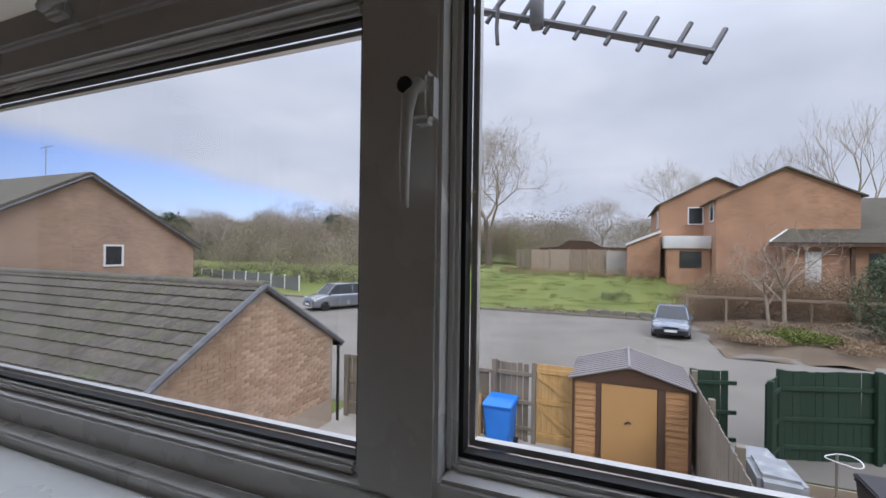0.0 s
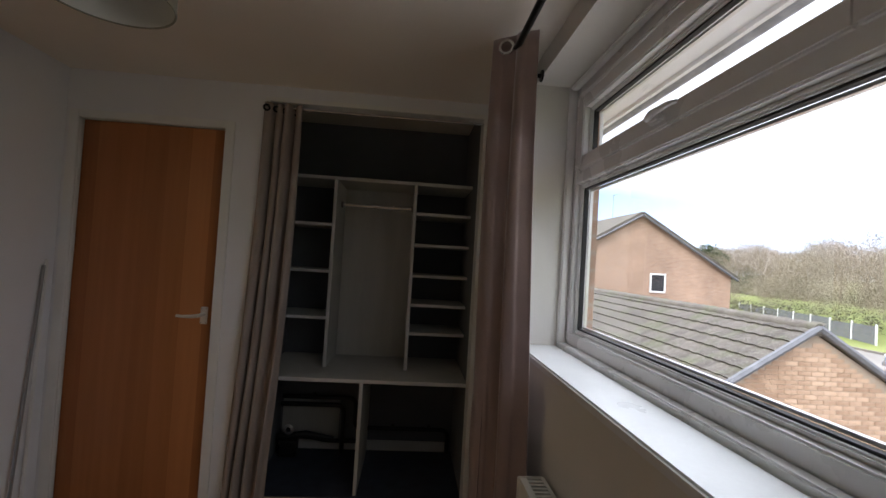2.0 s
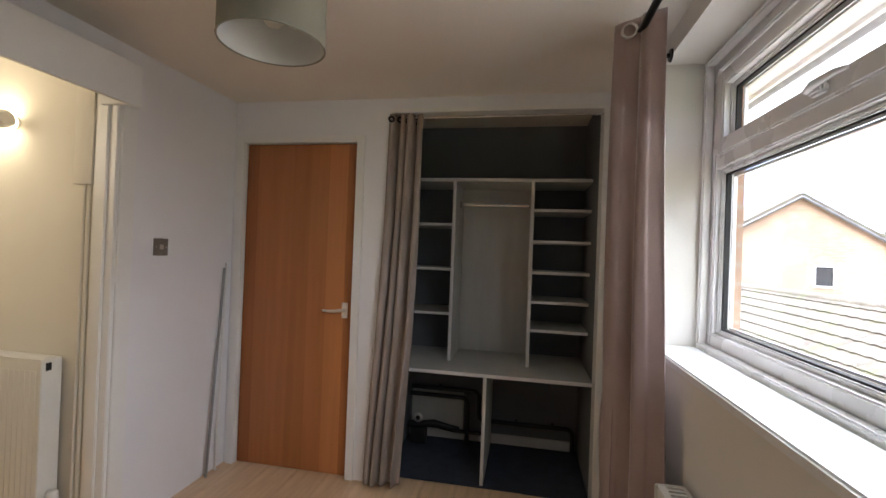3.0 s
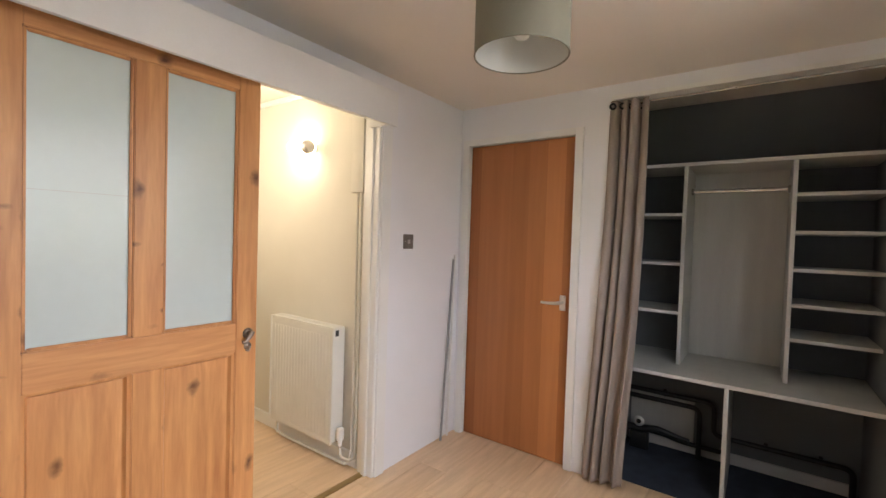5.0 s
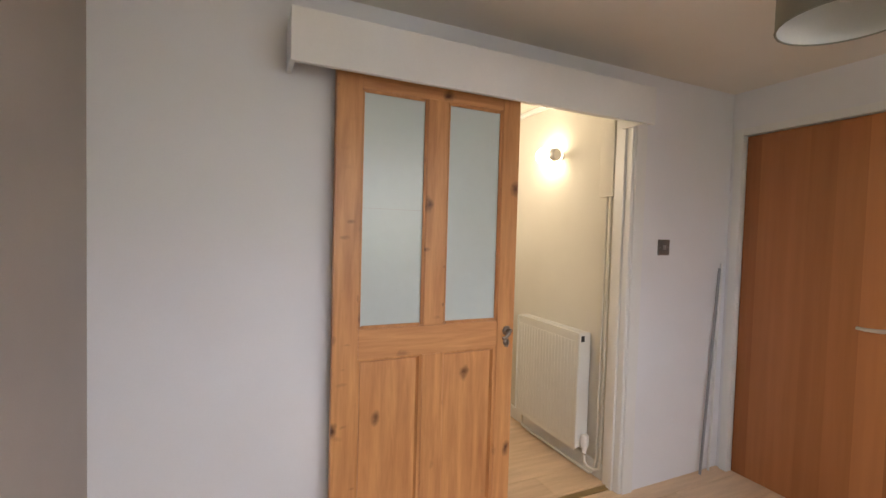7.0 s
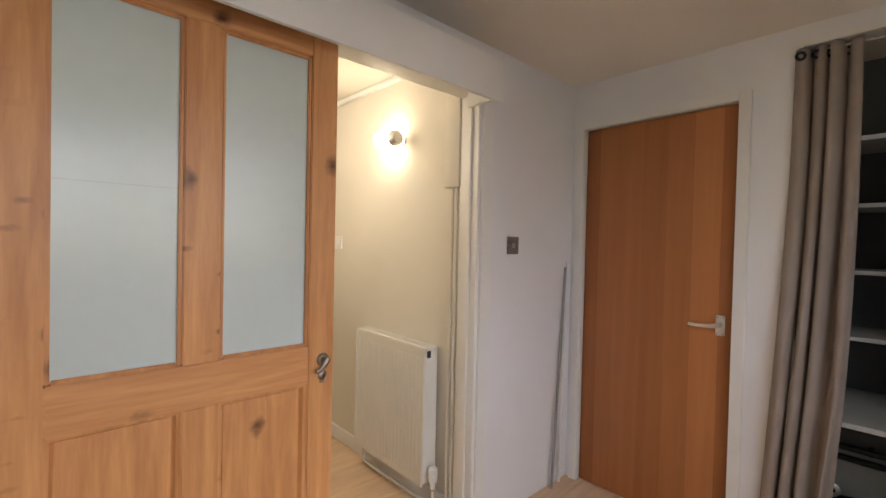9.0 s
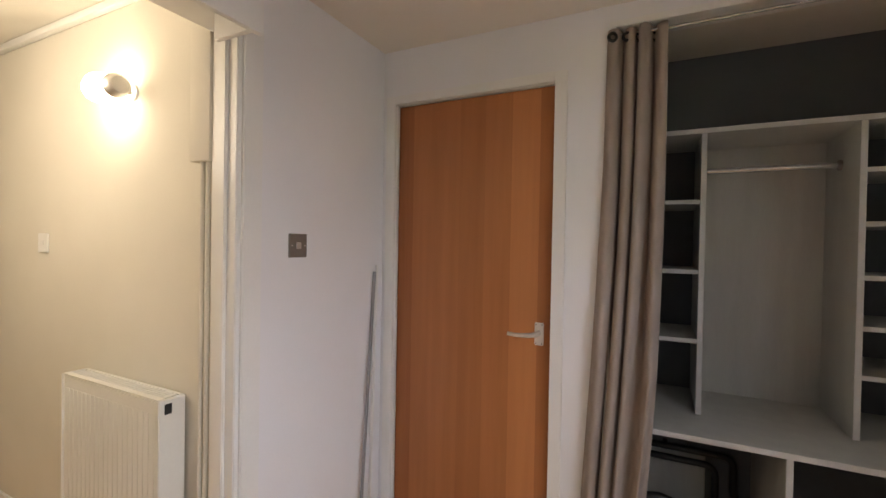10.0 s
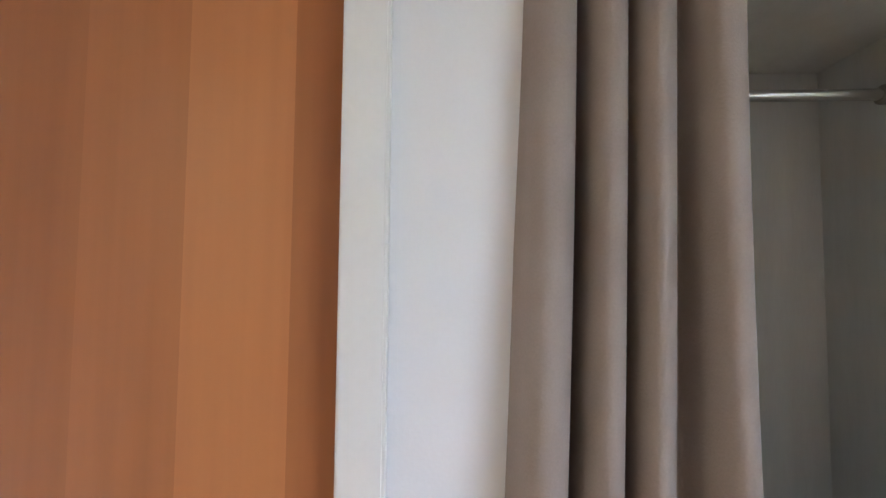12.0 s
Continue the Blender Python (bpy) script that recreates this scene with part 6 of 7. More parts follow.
# ---- shed, bin and fences ----
def shed():
    x0, x1, y0, y1, e, r = 1.28, 3.30, 8.62, 10.3, -1.06, -0.80
    s = thing("garden_shed", (2.29, 9.4, G + 0.012), "tan clad garden shed with brown trim and a ribbed grey roof", "shed")
    m = (x0 + x1) / 2
    part("body", prism([(x0 + 0.03, G + 0.013), (x1 - 0.03, G + 0.013), (x1 - 0.03, e - 0.03), (m, r - 0.03), (x0 + 0.03, e - 0.03)], "Y", y0 + 0.03, y1), M_shedtrim, s)
    n = 13
    for a, b in ((x0 + 0.03, 1.70), (2.90, x1 - 0.03)):
        for k in range(n):
            z = G + 0.06 + (e - G - 0.14) * k / n
            bm = prism([(y0 + 0.028, z), (y0 - 0.018, z), (y0 + 0.004, z + 0.118), (y0 + 0.028, z + 0.118)], "X", a, b)
            part("cladding_board", bm, M_shedwall, s)
    for k in range(n):
        z = G + 0.06 + (e - G - 0.14) * k / n
        part("cladding_board", prism([(x1 - 0.03, z), (x1 + 0.016, z), (x1 - 0.004, z + 0.118), (x1 - 0.03, z + 0.118)], "Y", y0 + 0.03, y1), M_shedwall, s)
    for a, b in ((1.70, 1.79), (2.77, 2.90), (x0 - 0.02, x0 + 0.03), (x1 - 0.03, x1 + 0.02)):
        part("post", box((a, y0 - 0.035, G + 0.014), (b, y0 + 0.029, e - 0.02), 0.006), M_shedtrim, s)
    d = part("door", box((1.80, y0 - 0.03, G + 0.05), (2.76, y0 + 0.028, e - 0.06), 0.008), M_sheddoor, s, "plain tan shed door")
    part("door_latch", tube([(2.22, y0 - 0.05, G + 0.86), (2.27, y0 - 0.055, G + 0.9), (2.32, y0 - 0.05, G + 0.88)], 0.018, 8), M_black, d)
    part("lintel", prism([(x0, e - 0.07), (x1, e - 0.07), (x1, e), (m, r), (x0, e)], "Y", y0 - 0.04, y0 + 0.025), M_shedtrim, s)
    for sg in (-1, 1):
        xe = x0 - 0.08 if sg < 0 else x1 + 0.08
        bm = bmesh.new()
        N = 44
        for k in range(N):
            ya, yb = y0 - 0.12 + (y1 - y0 + 0.2) * k / N, y0 - 0.12 + (y1 - y0 + 0.2) * (k + 1) / N
            lift = 0.022 if k % 4 == 0 else 0.0
            pts = [(xe, ya, e - 0.04 + lift), (xe, yb, e - 0.04 + lift), (m, yb, r + 0.015 + lift), (m, ya, r + 0.015 + lift)]
            slab(bm, *(pts if sg > 0 else [pts[0], pts[3], pts[2], pts[1]]), 0.02)
        part("roof_sheet", bm, M_shedroof, s)
    part("ridge_cap", tube([(m, y0 - 0.13, r + 0.04), (m, y1 + 0.1, r + 0.04)], 0.035, 6), M_shedroof, s)
    return s


shed()


def wheelie_bin(name, at, mat, label):
    x, y, z = at
    b = thing(name, at, label, "wheelie bin")
    bm = bmesh.new()
    lo = [bm.verts.new((x + sx * 0.22, y + sy * 0.25, z + 0.06)) for sx, sy in ((-1, -1), (1, -1), (1, 1), (-1, 1))]
    hi = [bm.verts.new((x + sx * 0.28, y + sy * 0.33, z + 0.95)) for sx, sy in ((-1, -1), (1, -1), (1, 1), (-1, 1))]
    bm.faces.new(lo[::-1])
    bm.faces.new(hi)
    for i in range(4):
        bm.faces.new((lo[i], lo[(i + 1) % 4], hi[(i + 1) % 4], hi[i]))
    bevelled(bm, 0.03, 3)
    part("body", bm, mat, b)
    part("rim", bevelled(box((x - 0.295, y - 0.345, z + 0.93), (x + 0.295, y + 0.345, z + 0.975)), 0.015), mat, b)
    part("lid", bevelled(prism([(y - 0.37, z + 0.976), (y + 0.35, z + 0.976), (y + 0.33, z + 1.05), (y - 0.30, z + 1.03)], "X", x - 0.30, x + 0.30), 0.02), mat, b)
    part("handle", tube([(x - 0.24, y + 0.40, z + 0.97), (x + 0.24, y + 0.40, z + 0.97)], 0.018, 8), mat, b)
    for s in (-1, 1):
        part("wheel", lathe([(0, -0.03), (0.10, -0.03), (0.10, 0.03), (0, 0.03)], (x + s * 0.26, y + 0.24, z + 0.10), "X", 18), M_tyre, b)
    return b


wheelie_bin("wheelie_bin", (-0.12, 8.42, G + 0.012), M_bluebin, "bright blue wheelie bin beside the shed")
wheelie_bin("wheelie_bin", (5.45, 7.2, G + 0.012), M_darkbin, "dark wheelie bin in the neighbouring garden")


def fence_run(name, a, b, top, mat, label, board=0.11, gap=0.012, rails=(0.3, 0.85, 1.45), post_every=1.83, rail_side=-1, base=G):
    """A run of upright boards on rails between posts."""
    a, b = Vector((a[0], a[1], base)), Vector((b[0], b[1], base))
    d = (b - a)
    L = d.length
    d.normalize()
    ang = math.degrees(math.atan2(d.y, d.x))
    f = thing(name, a, label, "fence")
    f.rotation_euler = (0, 0, radians(ang))
    h = top - base
    rnd = random.Random(name + str(round(a.x, 1)))
    bme = mesh_of(bevelled(box((0.0, -0.011, 0.03), (board, 0.011, h)), 0.003, 1), mat, "board")
    n = int(L / (board + gap))
    pieces("board", bme, [pose(k * (board + gap), 0, rnd.uniform(-0.02, 0.012), 0, rnd.uniform(-0.5, 0.5), 0) for k in range(n)], f)
    rme = mesh_of(bevelled(box((0, rail_side * 0.012, -0.04), (L, rail_side * 0.06, 0.04)), 0.004, 1), mat, "rail")
    pieces("rail", rme, [pose(0, 0, z) for z in rails if z < h], f)
    pme = mesh_of(bevelled(box((-0.05, rail_side * 0.06 - 0.05, 0), (0.05, rail_side * 0.06 + 0.05, h + 0.05)), 0.006, 1), mat, "post")
    pieces("post", pme, [pose(min(k * post_every, L), rail_side * 0.02, 0) for k in range(int(L / post_every) + 2) if k * post_every <= L + 0.2], f)
    return f


fence_run("wooden_fence", (3.42, 9.7), (3.42, 2.2), -1.02, M_fence, "weathered board fence between two gardens", rail_side=1)
fence_run("wooden_fence", (-4.05, 8.75), (-0.42, 8.98), -1.25, M_fence, "weathered board fence at the end of the garden")
fence_run("wooden_fence", (-0.40, 9.0), (0.44, 9.0), -1.02, M_fence, "weathered fence panel beside the gate")
fence_run("green_fence", (3.48, 9.95), (4.30, 10.2), -1.02, M_green, "dark green painted fence panel", board=0.14, gap=0.004)
fence_run("green_fence", (4.62, 9.45), (5.0, 10.15), -1.0, M_green, "dark green painted gate standing open", board=0.14, gap=0.004)
fence_run("green_fence", (5.0, 10.2), (12.0, 12.6), -0.92, M_green, "dark green painted fence with three rails", board=0.14, gap=0.004, rail_side=-1)


def plank_gate():
    g = thing("wooden_gate", (0.86, 8.98, G + 0.02), "new yellow timber gate with diagonal braces", "gate")
    top = -1.0
    for k in range(7):
        x = 0.50 + k * 0.108
        part("board", bevelled(box((x, 8.975, G + 0.05), (x + 0.103, 8.995, top)), 0.003, 1), M_newwood, g)
    for z in (G + 0.22, G + 0.92, top - 0.14):
        part("ledge", bevelled(box((0.50, 8.94, z - 0.05), (1.255, 8.974, z + 0.05)), 0.004, 1), M_newwood, g)
    for z0, z1 in ((G + 0.30, G + 0.84), (G + 1.0, top - 0.22)):
        bm = prism([(0.52, z1 - 0.05), (0.52, z1 + 0.06), (1.25, z0 + 0.05), (1.25, z0 - 0.06)], "Y", 8.935, 8.9735)
        part("brace", bm, M_newwood, g)
    part("gate_post", bevelled(box((0.40, 8.93, G), (0.49, 9.02, -0.98)), 0.006), M_fence, g)
    return g


plank_gate()
# covered stack, pallets and a hoop in the neighbouring garden
cov = thing("covered_stack", (3.95, 6.6, G + 0.012), "stack of boxes under clear grey polythene by the fence", "garden clutter")
for k, (lo, hi) in enumerate((((3.60, 5.9, G + 0.013), (4.25, 7.3, G + 0.95)), ((3.68, 6.0, G + 0.952), (4.18, 6.7, G + 1.42)), ((3.66, 6.75, G + 0.952), (4.15, 7.28, G + 1.30)))):
    bm = bevelled(box(lo, hi), 0.06, 3)
    for v in bm.verts:
        v.co += Vector(noise.noise_vector(v.co * 5.0)) * 0.03
    part("wrapped_box", bm, M_polythene, cov)
for k in range(4):
    solid("timber_board", bevelled(box((4.75 + 0.2 * k, 6.2, G + 0.013), (4.90 + 0.2 * k, 8.6, G + 0.06)), 0.006), M_newwood, "loose timber board lying in the garden", "board", "boards on the ground", base=(4.82 + 0.2 * k, 7.4, G + 0.013))
solid("white_hoop", tube([(5.3 + 0.22 * math.cos(a), 8.2 + 0.22 * math.sin(a), G + 0.95 + 0.02 * math.sin(2 * a)) for a in [6.2832 * k / 24 for k in range(25)]], 0.009, 8), M_upvc, "white plastic hoop hung on a post", "hoop", base=(5.3, 8.2, G + 0.93))
solid("hoop_post", tube([(5.3, 8.43, G), (5.3, 8.43, G + 0.96)], 0.02, 8), M_rim, "thin metal garden post", "post", base=(5.3, 8.43, G))
solid("leaning_plank", bevelled(box((-0.62, 8.4, G + 0.012), (-0.54, 8.44, G + 1.1)), 0.004), M_newwood, "timber plank propped beside the bin", "plank", base=(-0.58, 8.42, G + 0.012))
tarp = bevelled(box((-2.2, 7.4, G + 0.013), (-0.75, 8.55, G + 1.2)), 0.16, 3)
for v in tarp.verts:
    v.co += Vector(noise.noise_vector(v.co * 2.5)) * 0.08
solid("tarpaulin_heap", tarp, M_shedroof, "grey tarpaulin over a heap by the fence", "tarpaulin", base=(-1.5, 8.0, G + 0.013))

# panelled fences far off
def panel_fence(name, a, b, n, h, mat, label, post_mat=None):
    a, b = Vector(a), Vector(b)
    f = thing(name, a, label, "fence")
    d = (b - a) / n
    L = d.length
    ang = math.degrees(math.atan2(d.y, d.x))
    me = mesh_of(boxes(*[((0.06, -0.012 - 0.008 * (k % 2), 0.05 + k * (h - 0.08) / 12), (L - 0.06, 0.012 - 0.008 * (k % 2), 0.05 + (k + 1) * (h - 0.08) / 12 - 0.012)) for k in range(12)]), mat, "fence_panel")
    rnd = random.Random(5)
    pieces("fence_panel", me, [pose(*(d * k), 0, 0, ang) @ pose(0, 0, rnd.uniform(-0.12, 0.06)) for k in range(n)], f)
    pm = mesh_of(bevelled(box((-0.05, -0.05, -0.2), (0.05, 0.05, h + 0.08)), 0.01, 1), post_mat or mat, "post")
    pieces("post", pm, [pose(*(d * k), 0, 0, ang) for k in range(n + 1)], f)
    return f


panel_fence("panel_fence", (-5.6, 40.2, -0.55), (6.2, 38.8, -0.55), 7, 2.1, M_palefence, "row of weathered garden fence panels")
panel_fence("panel_fence", (-5.6, 40.2, -0.55), (-8.5, 46.5, -0.5), 3, 2.0, M_palefence, "weathered garden fence running back from the green")
panel_fence("white_fence", (-40, 33.5, -2.6), (-24.5, 30.8, -2.68), 8, 1.5, M_verge, "dark panelled fence with white posts along the lane", M_upvc)
solid("garden_roof", prism([(-5.4, 1.45), (4.6, 1.45), (4.6, 1.72), (0.4, 1.80), (-0.6, 2.35), (-2.6, 2.45), (-3.6, 1.82), (-5.4, 1.70)], "Y", 43, 47), M_shedtrim, "low dark shed roofs behind the garden fences", "shed roof", base=(-0.4, 45, 1.45))
for x in (1.75, 4.15):
    pf = thing("pale_fence_panel", (x, 39.1, -0.55), "pale grey close-boarded panel in the garden fence", "fence panel", "pale fence panels")
    for k in range(9):
        part("board", bevelled(box((x - 0.84 + 0.187 * k, 39.02, -0.52), (x - 0.665 + 0.187 * k, 39.05, 1.42)), 0.006, 1), M_paleboard, pf)
    for z in (-0.2, 1.1):
        part("rail", box((x - 0.84, 39.051, z), (x + 0.84, 39.10, z + 0.09)), M_paleboard, pf)
solid("garden_store", box((-5.2, 43.1, -0.6), (4.4, 46.9, 1.449)), M_fence, "timber shed behind the garden fences", "shed", base=(-1.7, 45, -0.6))
for k in range(5):
    bm = bevelled(box((0.1 + 0.75 * k, 28.75, G), (0.8 + 0.75 * k, 29.15, G + 0.42)), 0.07, 2)
    solid("border_stone", bm, M_stone, "rough stone in a low border wall", "stone", "border wall stones", base=(0.45 + 0.75 * k, 28.95, G))
solid("white_bracket", tube([(14.2, 22.0, G), (14.2, 22.0, G + 1.0), (14.6, 22.0, G + 1.0), (14.6, 22.0, G + 0.1)], 0.035, 6), M_upvc, "bent white metal frame on the bank", "frame", base=(14.4, 22, G))


# ---- cars ----
def car(name, at, heading, paint, L, W, H, bonnet, label, boxy=0.0):
    """A parked car; local x ahead, built from a lofted body, cabin, glass and wheels."""
    c = thing(name, at, label, "car")
    c.rotation_euler = (0, 0, radians(heading))
    def loft(name_, sections, mat, parent, lab=""):
        bm = bmesh.new()
        rings = [[bm.verts.new(p) for p in s] for s in sections]
        k = len(rings[0])
        for a, b in zip(rings, rings[1:]):
            for i in range(k):
                bm.faces.new((a[i], a[(i + 1) % k], b[(i + 1) % k], b[i]))
        bm.faces.new(rings[0][::-1])
        bm.faces.new(rings[-1])
        bmesh.ops.recalc_face_normals(bm, faces=bm.faces[:])
        me = bpy.data.meshes.new(name_)
        bm.to_mesh(me)
        bm.free()
        me.materials.append(mat)
        smooth_by_angle(me, 60)
        ob = new(name_, me)
        ob.parent = parent
        rounding = ob.modifiers.new("rounding", "BEVEL")
        rounding.width, rounding.segments, rounding.limit_method, rounding.angle_limit = 0.07, 3, "ANGLE", radians(20)
        if lab:
            ob["label"] = lab
        return ob
    w = W / 2
    def ring(x, zl, zs, zt, hw, tw):
        return [(x, -hw * 0.94, zl), (x, -hw, zl + 0.12), (x, -hw, zs), (x, -tw, zt), (x, tw, zt), (x, hw, zs), (x, hw, zl + 0.12), (x, hw * 0.94, zl)]
    zb = H * 0.60
    zn = H * 0.50
    loft("body", [ring(L / 2, 0.30, 0.50, 0.56, w * 0.80, w * 0.70), ring(L / 2 - 0.10, 0.22, 0.62, zn * 0.98, w * 0.93, w * 0.82), ring(L / 2 - 0.5, 0.20, zn - 0.04, zn + 0.06, w, w * 0.86),
                  ring(L / 2 - bonnet, 0.20, zb - 0.06, zb + 0.03, w, w * 0.88), ring(-L / 2 + 0.5, 0.20, zb - 0.03, zb + 0.04, w, w * 0.88), ring(-L / 2 + 0.08, 0.24, zb - 0.08, zb, w * 0.94, w * 0.84), ring(-L / 2, 0.32, 0.6, 0.75, w * 0.86, w * 0.76)], paint, c)
    x1, x2, x3, x4 = L / 2 - bonnet + 0.12, L / 2 - bonnet - 0.62 + boxy * 0.1, -L / 2 + 0.75 - boxy * 0.35, -L / 2 + 0.12
    lower, upper = zb + 0.0, H
    bm_sections = [[(x1, -w * 0.86, lower), (x1, w * 0.86, lower), (x1 - 0.02, w * 0.85, lower + 0.02), (x1 - 0.02, -w * 0.85, lower + 0.02)],
                   [(x2, -w * 0.88, lower), (x2, w * 0.88, lower), (x2, w * 0.70, upper - 0.03), (x2, -w * 0.70, upper - 0.03)],
                   [((x2 + x3) / 2, -w * 0.88, lower), ((x2 + x3) / 2, w * 0.88, lower), ((x2 + x3) / 2, w * 0.72, upper), ((x2 + x3) / 2, -w * 0.72, upper)],
                   [(x3, -w * 0.87, lower), (x3, w * 0.87, lower), (x3, w * 0.70, upper - 0.05), (x3, -w * 0.70, upper - 0.05)],
                   [(x4, -w * 0.84, lower), (x4, w * 0.84, lower), (x4 + 0.02, w * 0.82, lower + 0.04), (x4 + 0.02, -w * 0.82, lower + 0.04)]]
    loft("cabin", bm_sections, M_carglass, c, "dark glazed cabin")
    loft("roof_panel", [[(x, -hw, z), (x, hw, z), (x, hw * 0.94, z + 0.035), (x, -hw * 0.94, z + 0.035)] for x, hw, z in ((x2 + 0.03, w * 0.71, upper - 0.045), ((x2 + x3) / 2, w * 0.735, upper - 0.01), (x3 - 0.04, w * 0.71, upper - 0.06))], paint, c)
    for s in (-1, 1):
        for xa, xb, za, zc, wa, wb in ((x1, x2, lower, upper - 0.03, 0.865, 0.71), ((x2 + x3) / 2, (x2 + x3) / 2, lower, upper, 0.89, 0.725), (x4, x3, lower, upper - 0.05, 0.85, 0.71)):
            bm = bmesh.new()
            add_tube(bm, [(xa, s * w * wa, za), (xb, s * w * wb, zc)], 0.04, 6)
            me = mesh_of(bm, paint, "pillar")
            o = new("pillar", me)
            o.parent = c
        o = new("mirror", mesh_of(bevelled(box((x1 - 0.25, s * (w * 0.9) - 0.1 + s * 0.06, lower + 0.02), (x1 - 0.15, s * (w * 0.9) + 0.1 + s * 0.06, lower + 0.16)), 0.02), paint, "mirror"))
        o.parent = c
        o = new("headlight", mesh_of(bevelled(box((L / 2 - 0.28, s * w * 0.68 - 0.17, zn - 0.14), (L / 2 - 0.035, s * w * 0.68 + 0.17, zn + 0.015)), 0.03), M_lens, "headlight"))
        o.parent = c
        o = new("rear_light", mesh_of(bevelled(box((-L / 2 + 0.005, s * w * 0.76 - 0.1, zb - 0.32), (-L / 2 + 0.15, s * w * 0.76 + 0.1, zb - 0.02)), 0.03), M_redlens, "rear_light"))
        o.parent = c
        for x in (L / 2 - 0.80, -L / 2 + 0.75):
            wh = thing("wheel", (0, 0, 0), "", "")
            wh.parent = c
            wh.location = (x, s * (w - 0.10), 0.31)
            o = new("tyre", mesh_of(lathe([(0.19, -0.1), (0.30, -0.1), (0.315, -0.06), (0.315, 0.06), (0.30, 0.1), (0.19, 0.1)], (0, 0, 0), "Y", 24), M_tyre, "tyre"))
            o.parent = wh
            o = new("rim", mesh_of(lathe([(0, -0.085), (0.06, -0.092), (0.2, -0.08), (0.2, 0.08), (0.06, 0.092), (0, 0.085)], (0, 0, 0), "Y", 20), M_rim, "rim"))
            o.parent = wh
    for nm, lo, hi, mt in (("grille", (L / 2 - 0.06, -w * 0.4, 0.5), (L / 2 + 0.012, w * 0.4, 0.60), M_black), ("bumper", (L / 2 - 0.12, -w * 0.85, 0.26), (L / 2 + 0.04, w * 0.85, 0.46), M_black if "silver" not in label else paint),
                           ("number_plate", (L / 2 + 0.03, -0.26, 0.36), (L / 2 + 0.055, 0.26, 0.47), M_upvc), ("rear_bumper", (-L / 2 - 0.03, -w * 0.85, 0.28), (-L / 2 + 0.12, w * 0.85, 0.52), paint)):
        o = new(nm, mesh_of(bevelled(box(lo, hi), 0.012), mt, nm))
        o.parent = c
    return c


car("car", (4.5, 24.4, G + 0.02), -97, M_palecar, 3.9, 1.68, 1.42, 1.05, "pale blue-grey hatchback parked beside the bank")
car("car", (-15.6, 24.4, G + 0.02), -118, M_silver, 4.4, 1.80, 1.68, 1.1, "silver off-road car parked on the tarmac", 1.0)
car("car", (-8.15, 24.9, G + 0.02), -83, M_bluecar, 3.8, 1.72, 1.60, 0.95, "bright blue small hatchback parked by the grass", 0.3)

# ---- floor boards ----
def plank_floor(parent, x0, x1, y0, y1, w, L, seed):
    rnd = random.Random(seed)
    rows = int(math.ceil((y1 - y0) / w))
    cache = {}
    for r in range(rows):
        ya, yb = y0 + r * w, min(y0 + (r + 1) * w, y1)
        x = x0 - rnd.uniform(0, L)
        while x < x1:
            a, b = max(x, x0), min(x + L, x1)
            if b - a > 0.02:
                key = (round(b - a, 3), round(yb - ya, 3))
                if key not in cache:
                    cache[key] = mesh_of(bevelled(box((0, 0, 0), (b - a - 0.0012, yb - ya - 0.0012, 0.008)), 0.0012, 1), M_laminate, "plank")
                o = new("plank", cache[key])
                o.parent = parent
                o.location = (a, ya, -0.008)
            x += L


plank_floor(floor, -0.0985, LENGTH, S - 0.09, 0.0, 0.193, 1.285, 3)
plank_floor(hall_floor, -0.55, 1.85, HALL_END, S - 0.09, 0.193, 1.285, 9)

# ---- bricks and tiles of the garage block ----
rb = random.Random(21)
bw, bh = 0.225, 0.075
brick_me = mesh_of(bevelled(box((-0.03, 0.005, 0.005), (0.008, bw - 0.005, bh - 0.005)), 0.003, 1), M_brickpiece, "brick")
spots = []
row = 0
z = G + 0.55
while z < GR - 0.2:
    lim = GY0 + 0.16 + max(0.0, (z + bh - GE) / slope), GY1 - 0.16 - max(0.0, (z + bh - GE) / slope)
    y = GY0 + 0.16 + (bw / 2 if row % 2 else 0)
    while y + bw <= lim[1]:
        if y >= lim[0]:
            spots.append((y, z))
        y += bw
    z += bh
    row += 1
spots.sort(key=lambda s: -(s[0] > 4.6) - (s[0] > 5.5 and s[1] > -1.9))
for y, z in spots[:300]:
    o = new("brick", brick_me)
    o.parent = gwall
    o.location = Vector((GX - 0.03 + rb.uniform(-0.003, 0.003), y, z)) - gar.location
bm = bmesh.new()
for y, z in spots[300:]:
    add_box(bm, (GX - 0.05, y + 0.005, z + 0.005), (GX - 0.022 + rb.uniform(-0.003, 0.003), y + bw - 0.005, z + bh - 0.005))
o = part("brickwork", bm, M_brickpiece, gwall, smooth=False)
o["kind"] = "stuff"

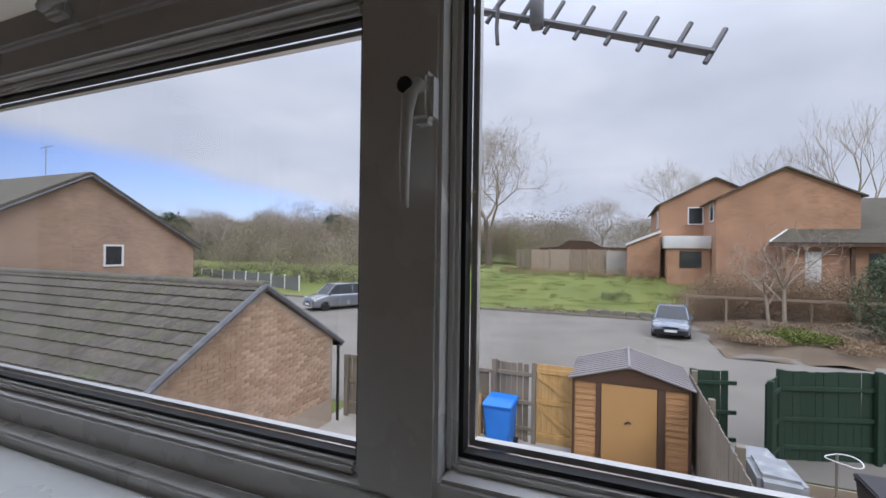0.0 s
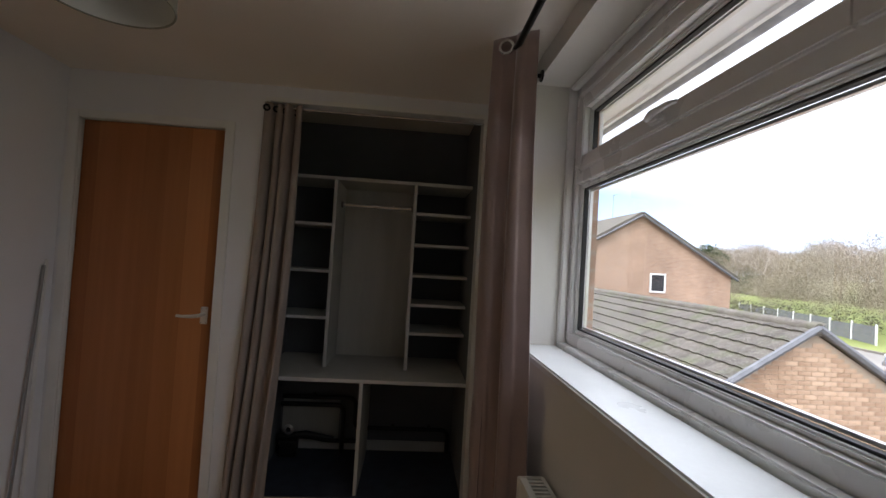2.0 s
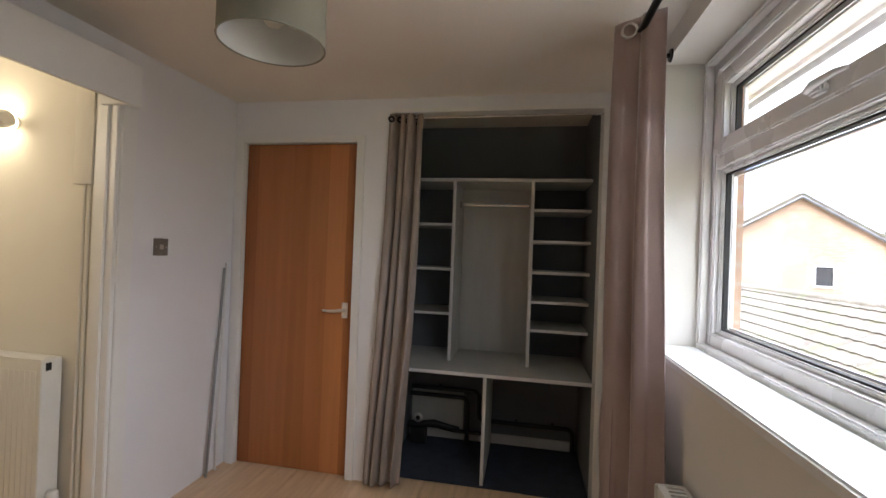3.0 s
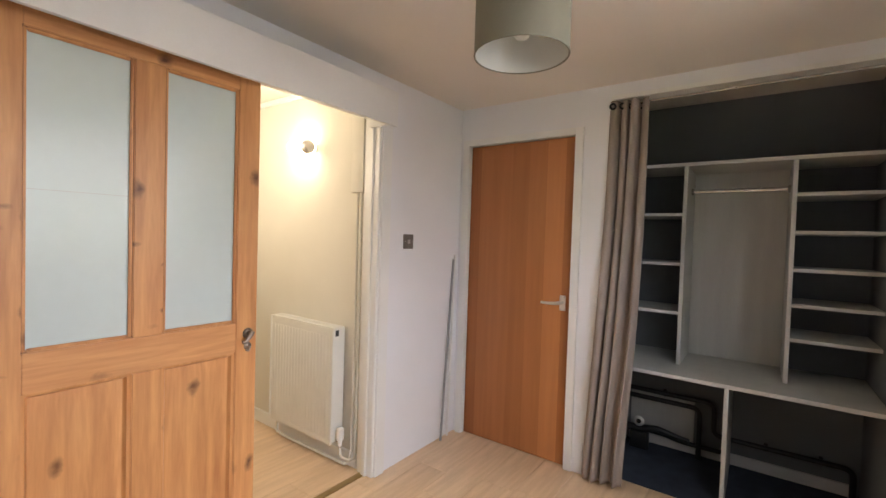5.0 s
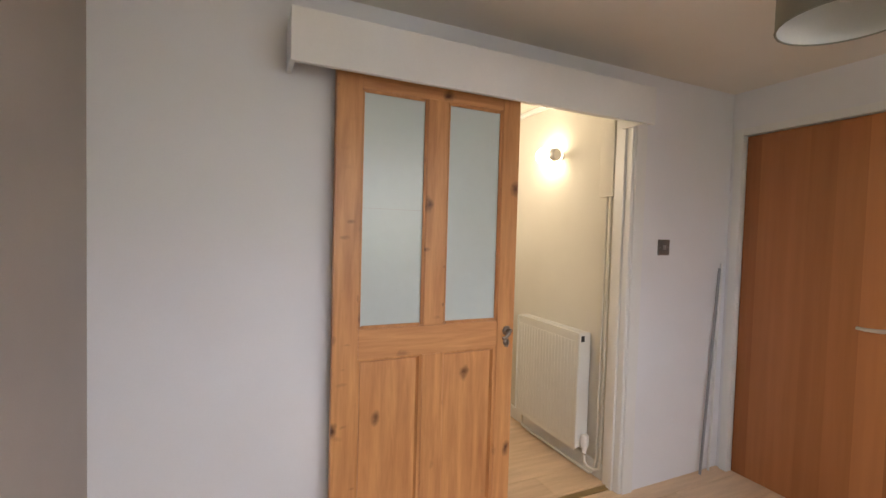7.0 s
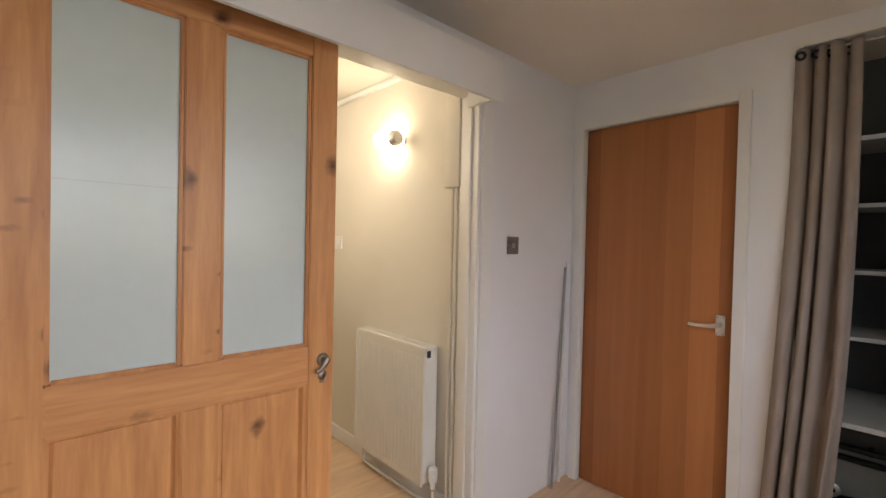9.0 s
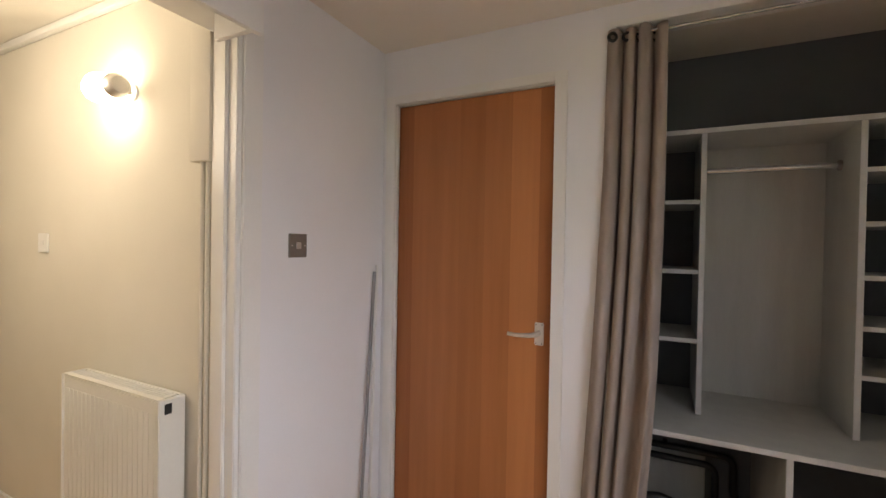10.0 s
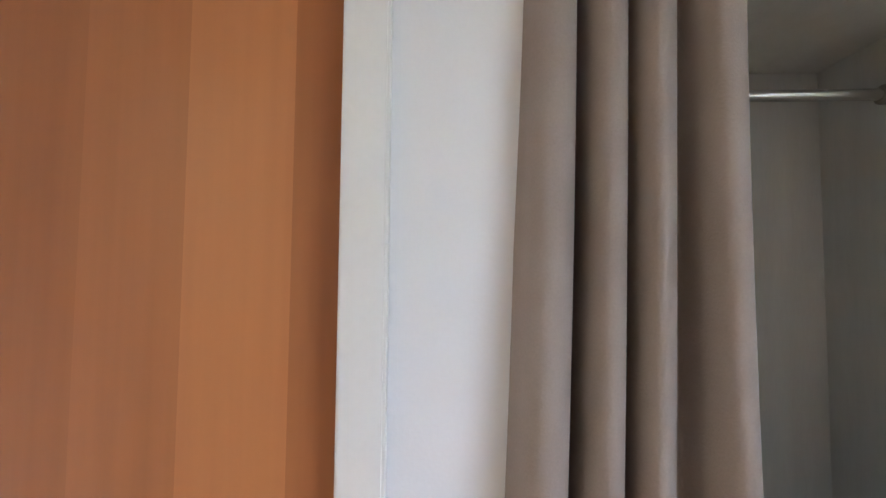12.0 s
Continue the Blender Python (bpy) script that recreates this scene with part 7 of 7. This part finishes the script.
# interlocking roof tiles on the slope that faces the house, ends lapped and slightly uneven
ang = math.degrees(math.atan2(GR - GE, GM - GY0))
tl = 0.36
tile_bm = bmesh.new()
prof = [(0, 0.0), (0.05, 0.012), (0.11, 0.016), (0.17, 0.012), (0.22, 0.002), (0.30, 0.0)]
top = [[tile_bm.verts.new((x, yy, zz + (0.040 if yy == 0 else 0.0))) for x, zz in prof] for yy in (0.0, tl)]
for i in range(len(prof) - 1):
    tile_bm.faces.new((top[0][i], top[0][i + 1], top[1][i + 1], top[1][i]))
low = [tile_bm.verts.new((x, 0.0, -0.006)) for x, zz in prof]
for i in range(len(prof) - 1):
    tile_bm.faces.new((low[i], low[i + 1], top[0][i + 1], top[0][i]))
tile_me = mesh_of(tile_bm, M_tile, "tile")
tv = np.array([v.co[:] for v in tile_me.vertices])
tf = [list(p.vertices) for p in tile_me.polygons]
slope_len = (GM - GY0 + 0.14) / math.cos(radians(ang))
courses = int(slope_len / 0.30)
tiles = []
for c in range(courses + 1):
    for k in range(66):
        tiles.append((c, k))
tiles.sort(key=lambda t: t[1])
allv, allf = [], []
rt = random.Random(33)
for n_, (c, k) in enumerate(tiles):
    s = c * 0.30
    m = pose(GX + 0.04 - 0.30 * (k + 1), GY0 - 0.14 + s * math.cos(radians(ang)), GE - 0.10 + s * math.sin(radians(ang)), ang + rt.uniform(-0.6, 0.6), rt.uniform(-0.5, 0.5), 0)
    if n_ < 300:
        o = new("tile", tile_me)
        o.parent = groof
        o.matrix_basis = Matrix.Translation(-gar.location) @ m
    else:
        mm = np.array(m)
        k0 = len(allv)
        allv.extend((tv @ mm[:3, :3].T + mm[:3, 3] - np.array(gar.location)).tolist())
        allf.extend([[k0 + i for i in f] for f in tf])
me = bpy.data.meshes.new("roof_tiling")
me.from_pydata(allv, [], allf)
me.materials.append(M_tile)
o = new("roof_tiling", me)
o.parent = groof
o["kind"] = "stuff"
part("ridge_tile", tube([(GX + 0.05, GM, GR - 0.03), (-25.2, GM, GR - 0.03)], 0.10, 10), M_tile, gar)
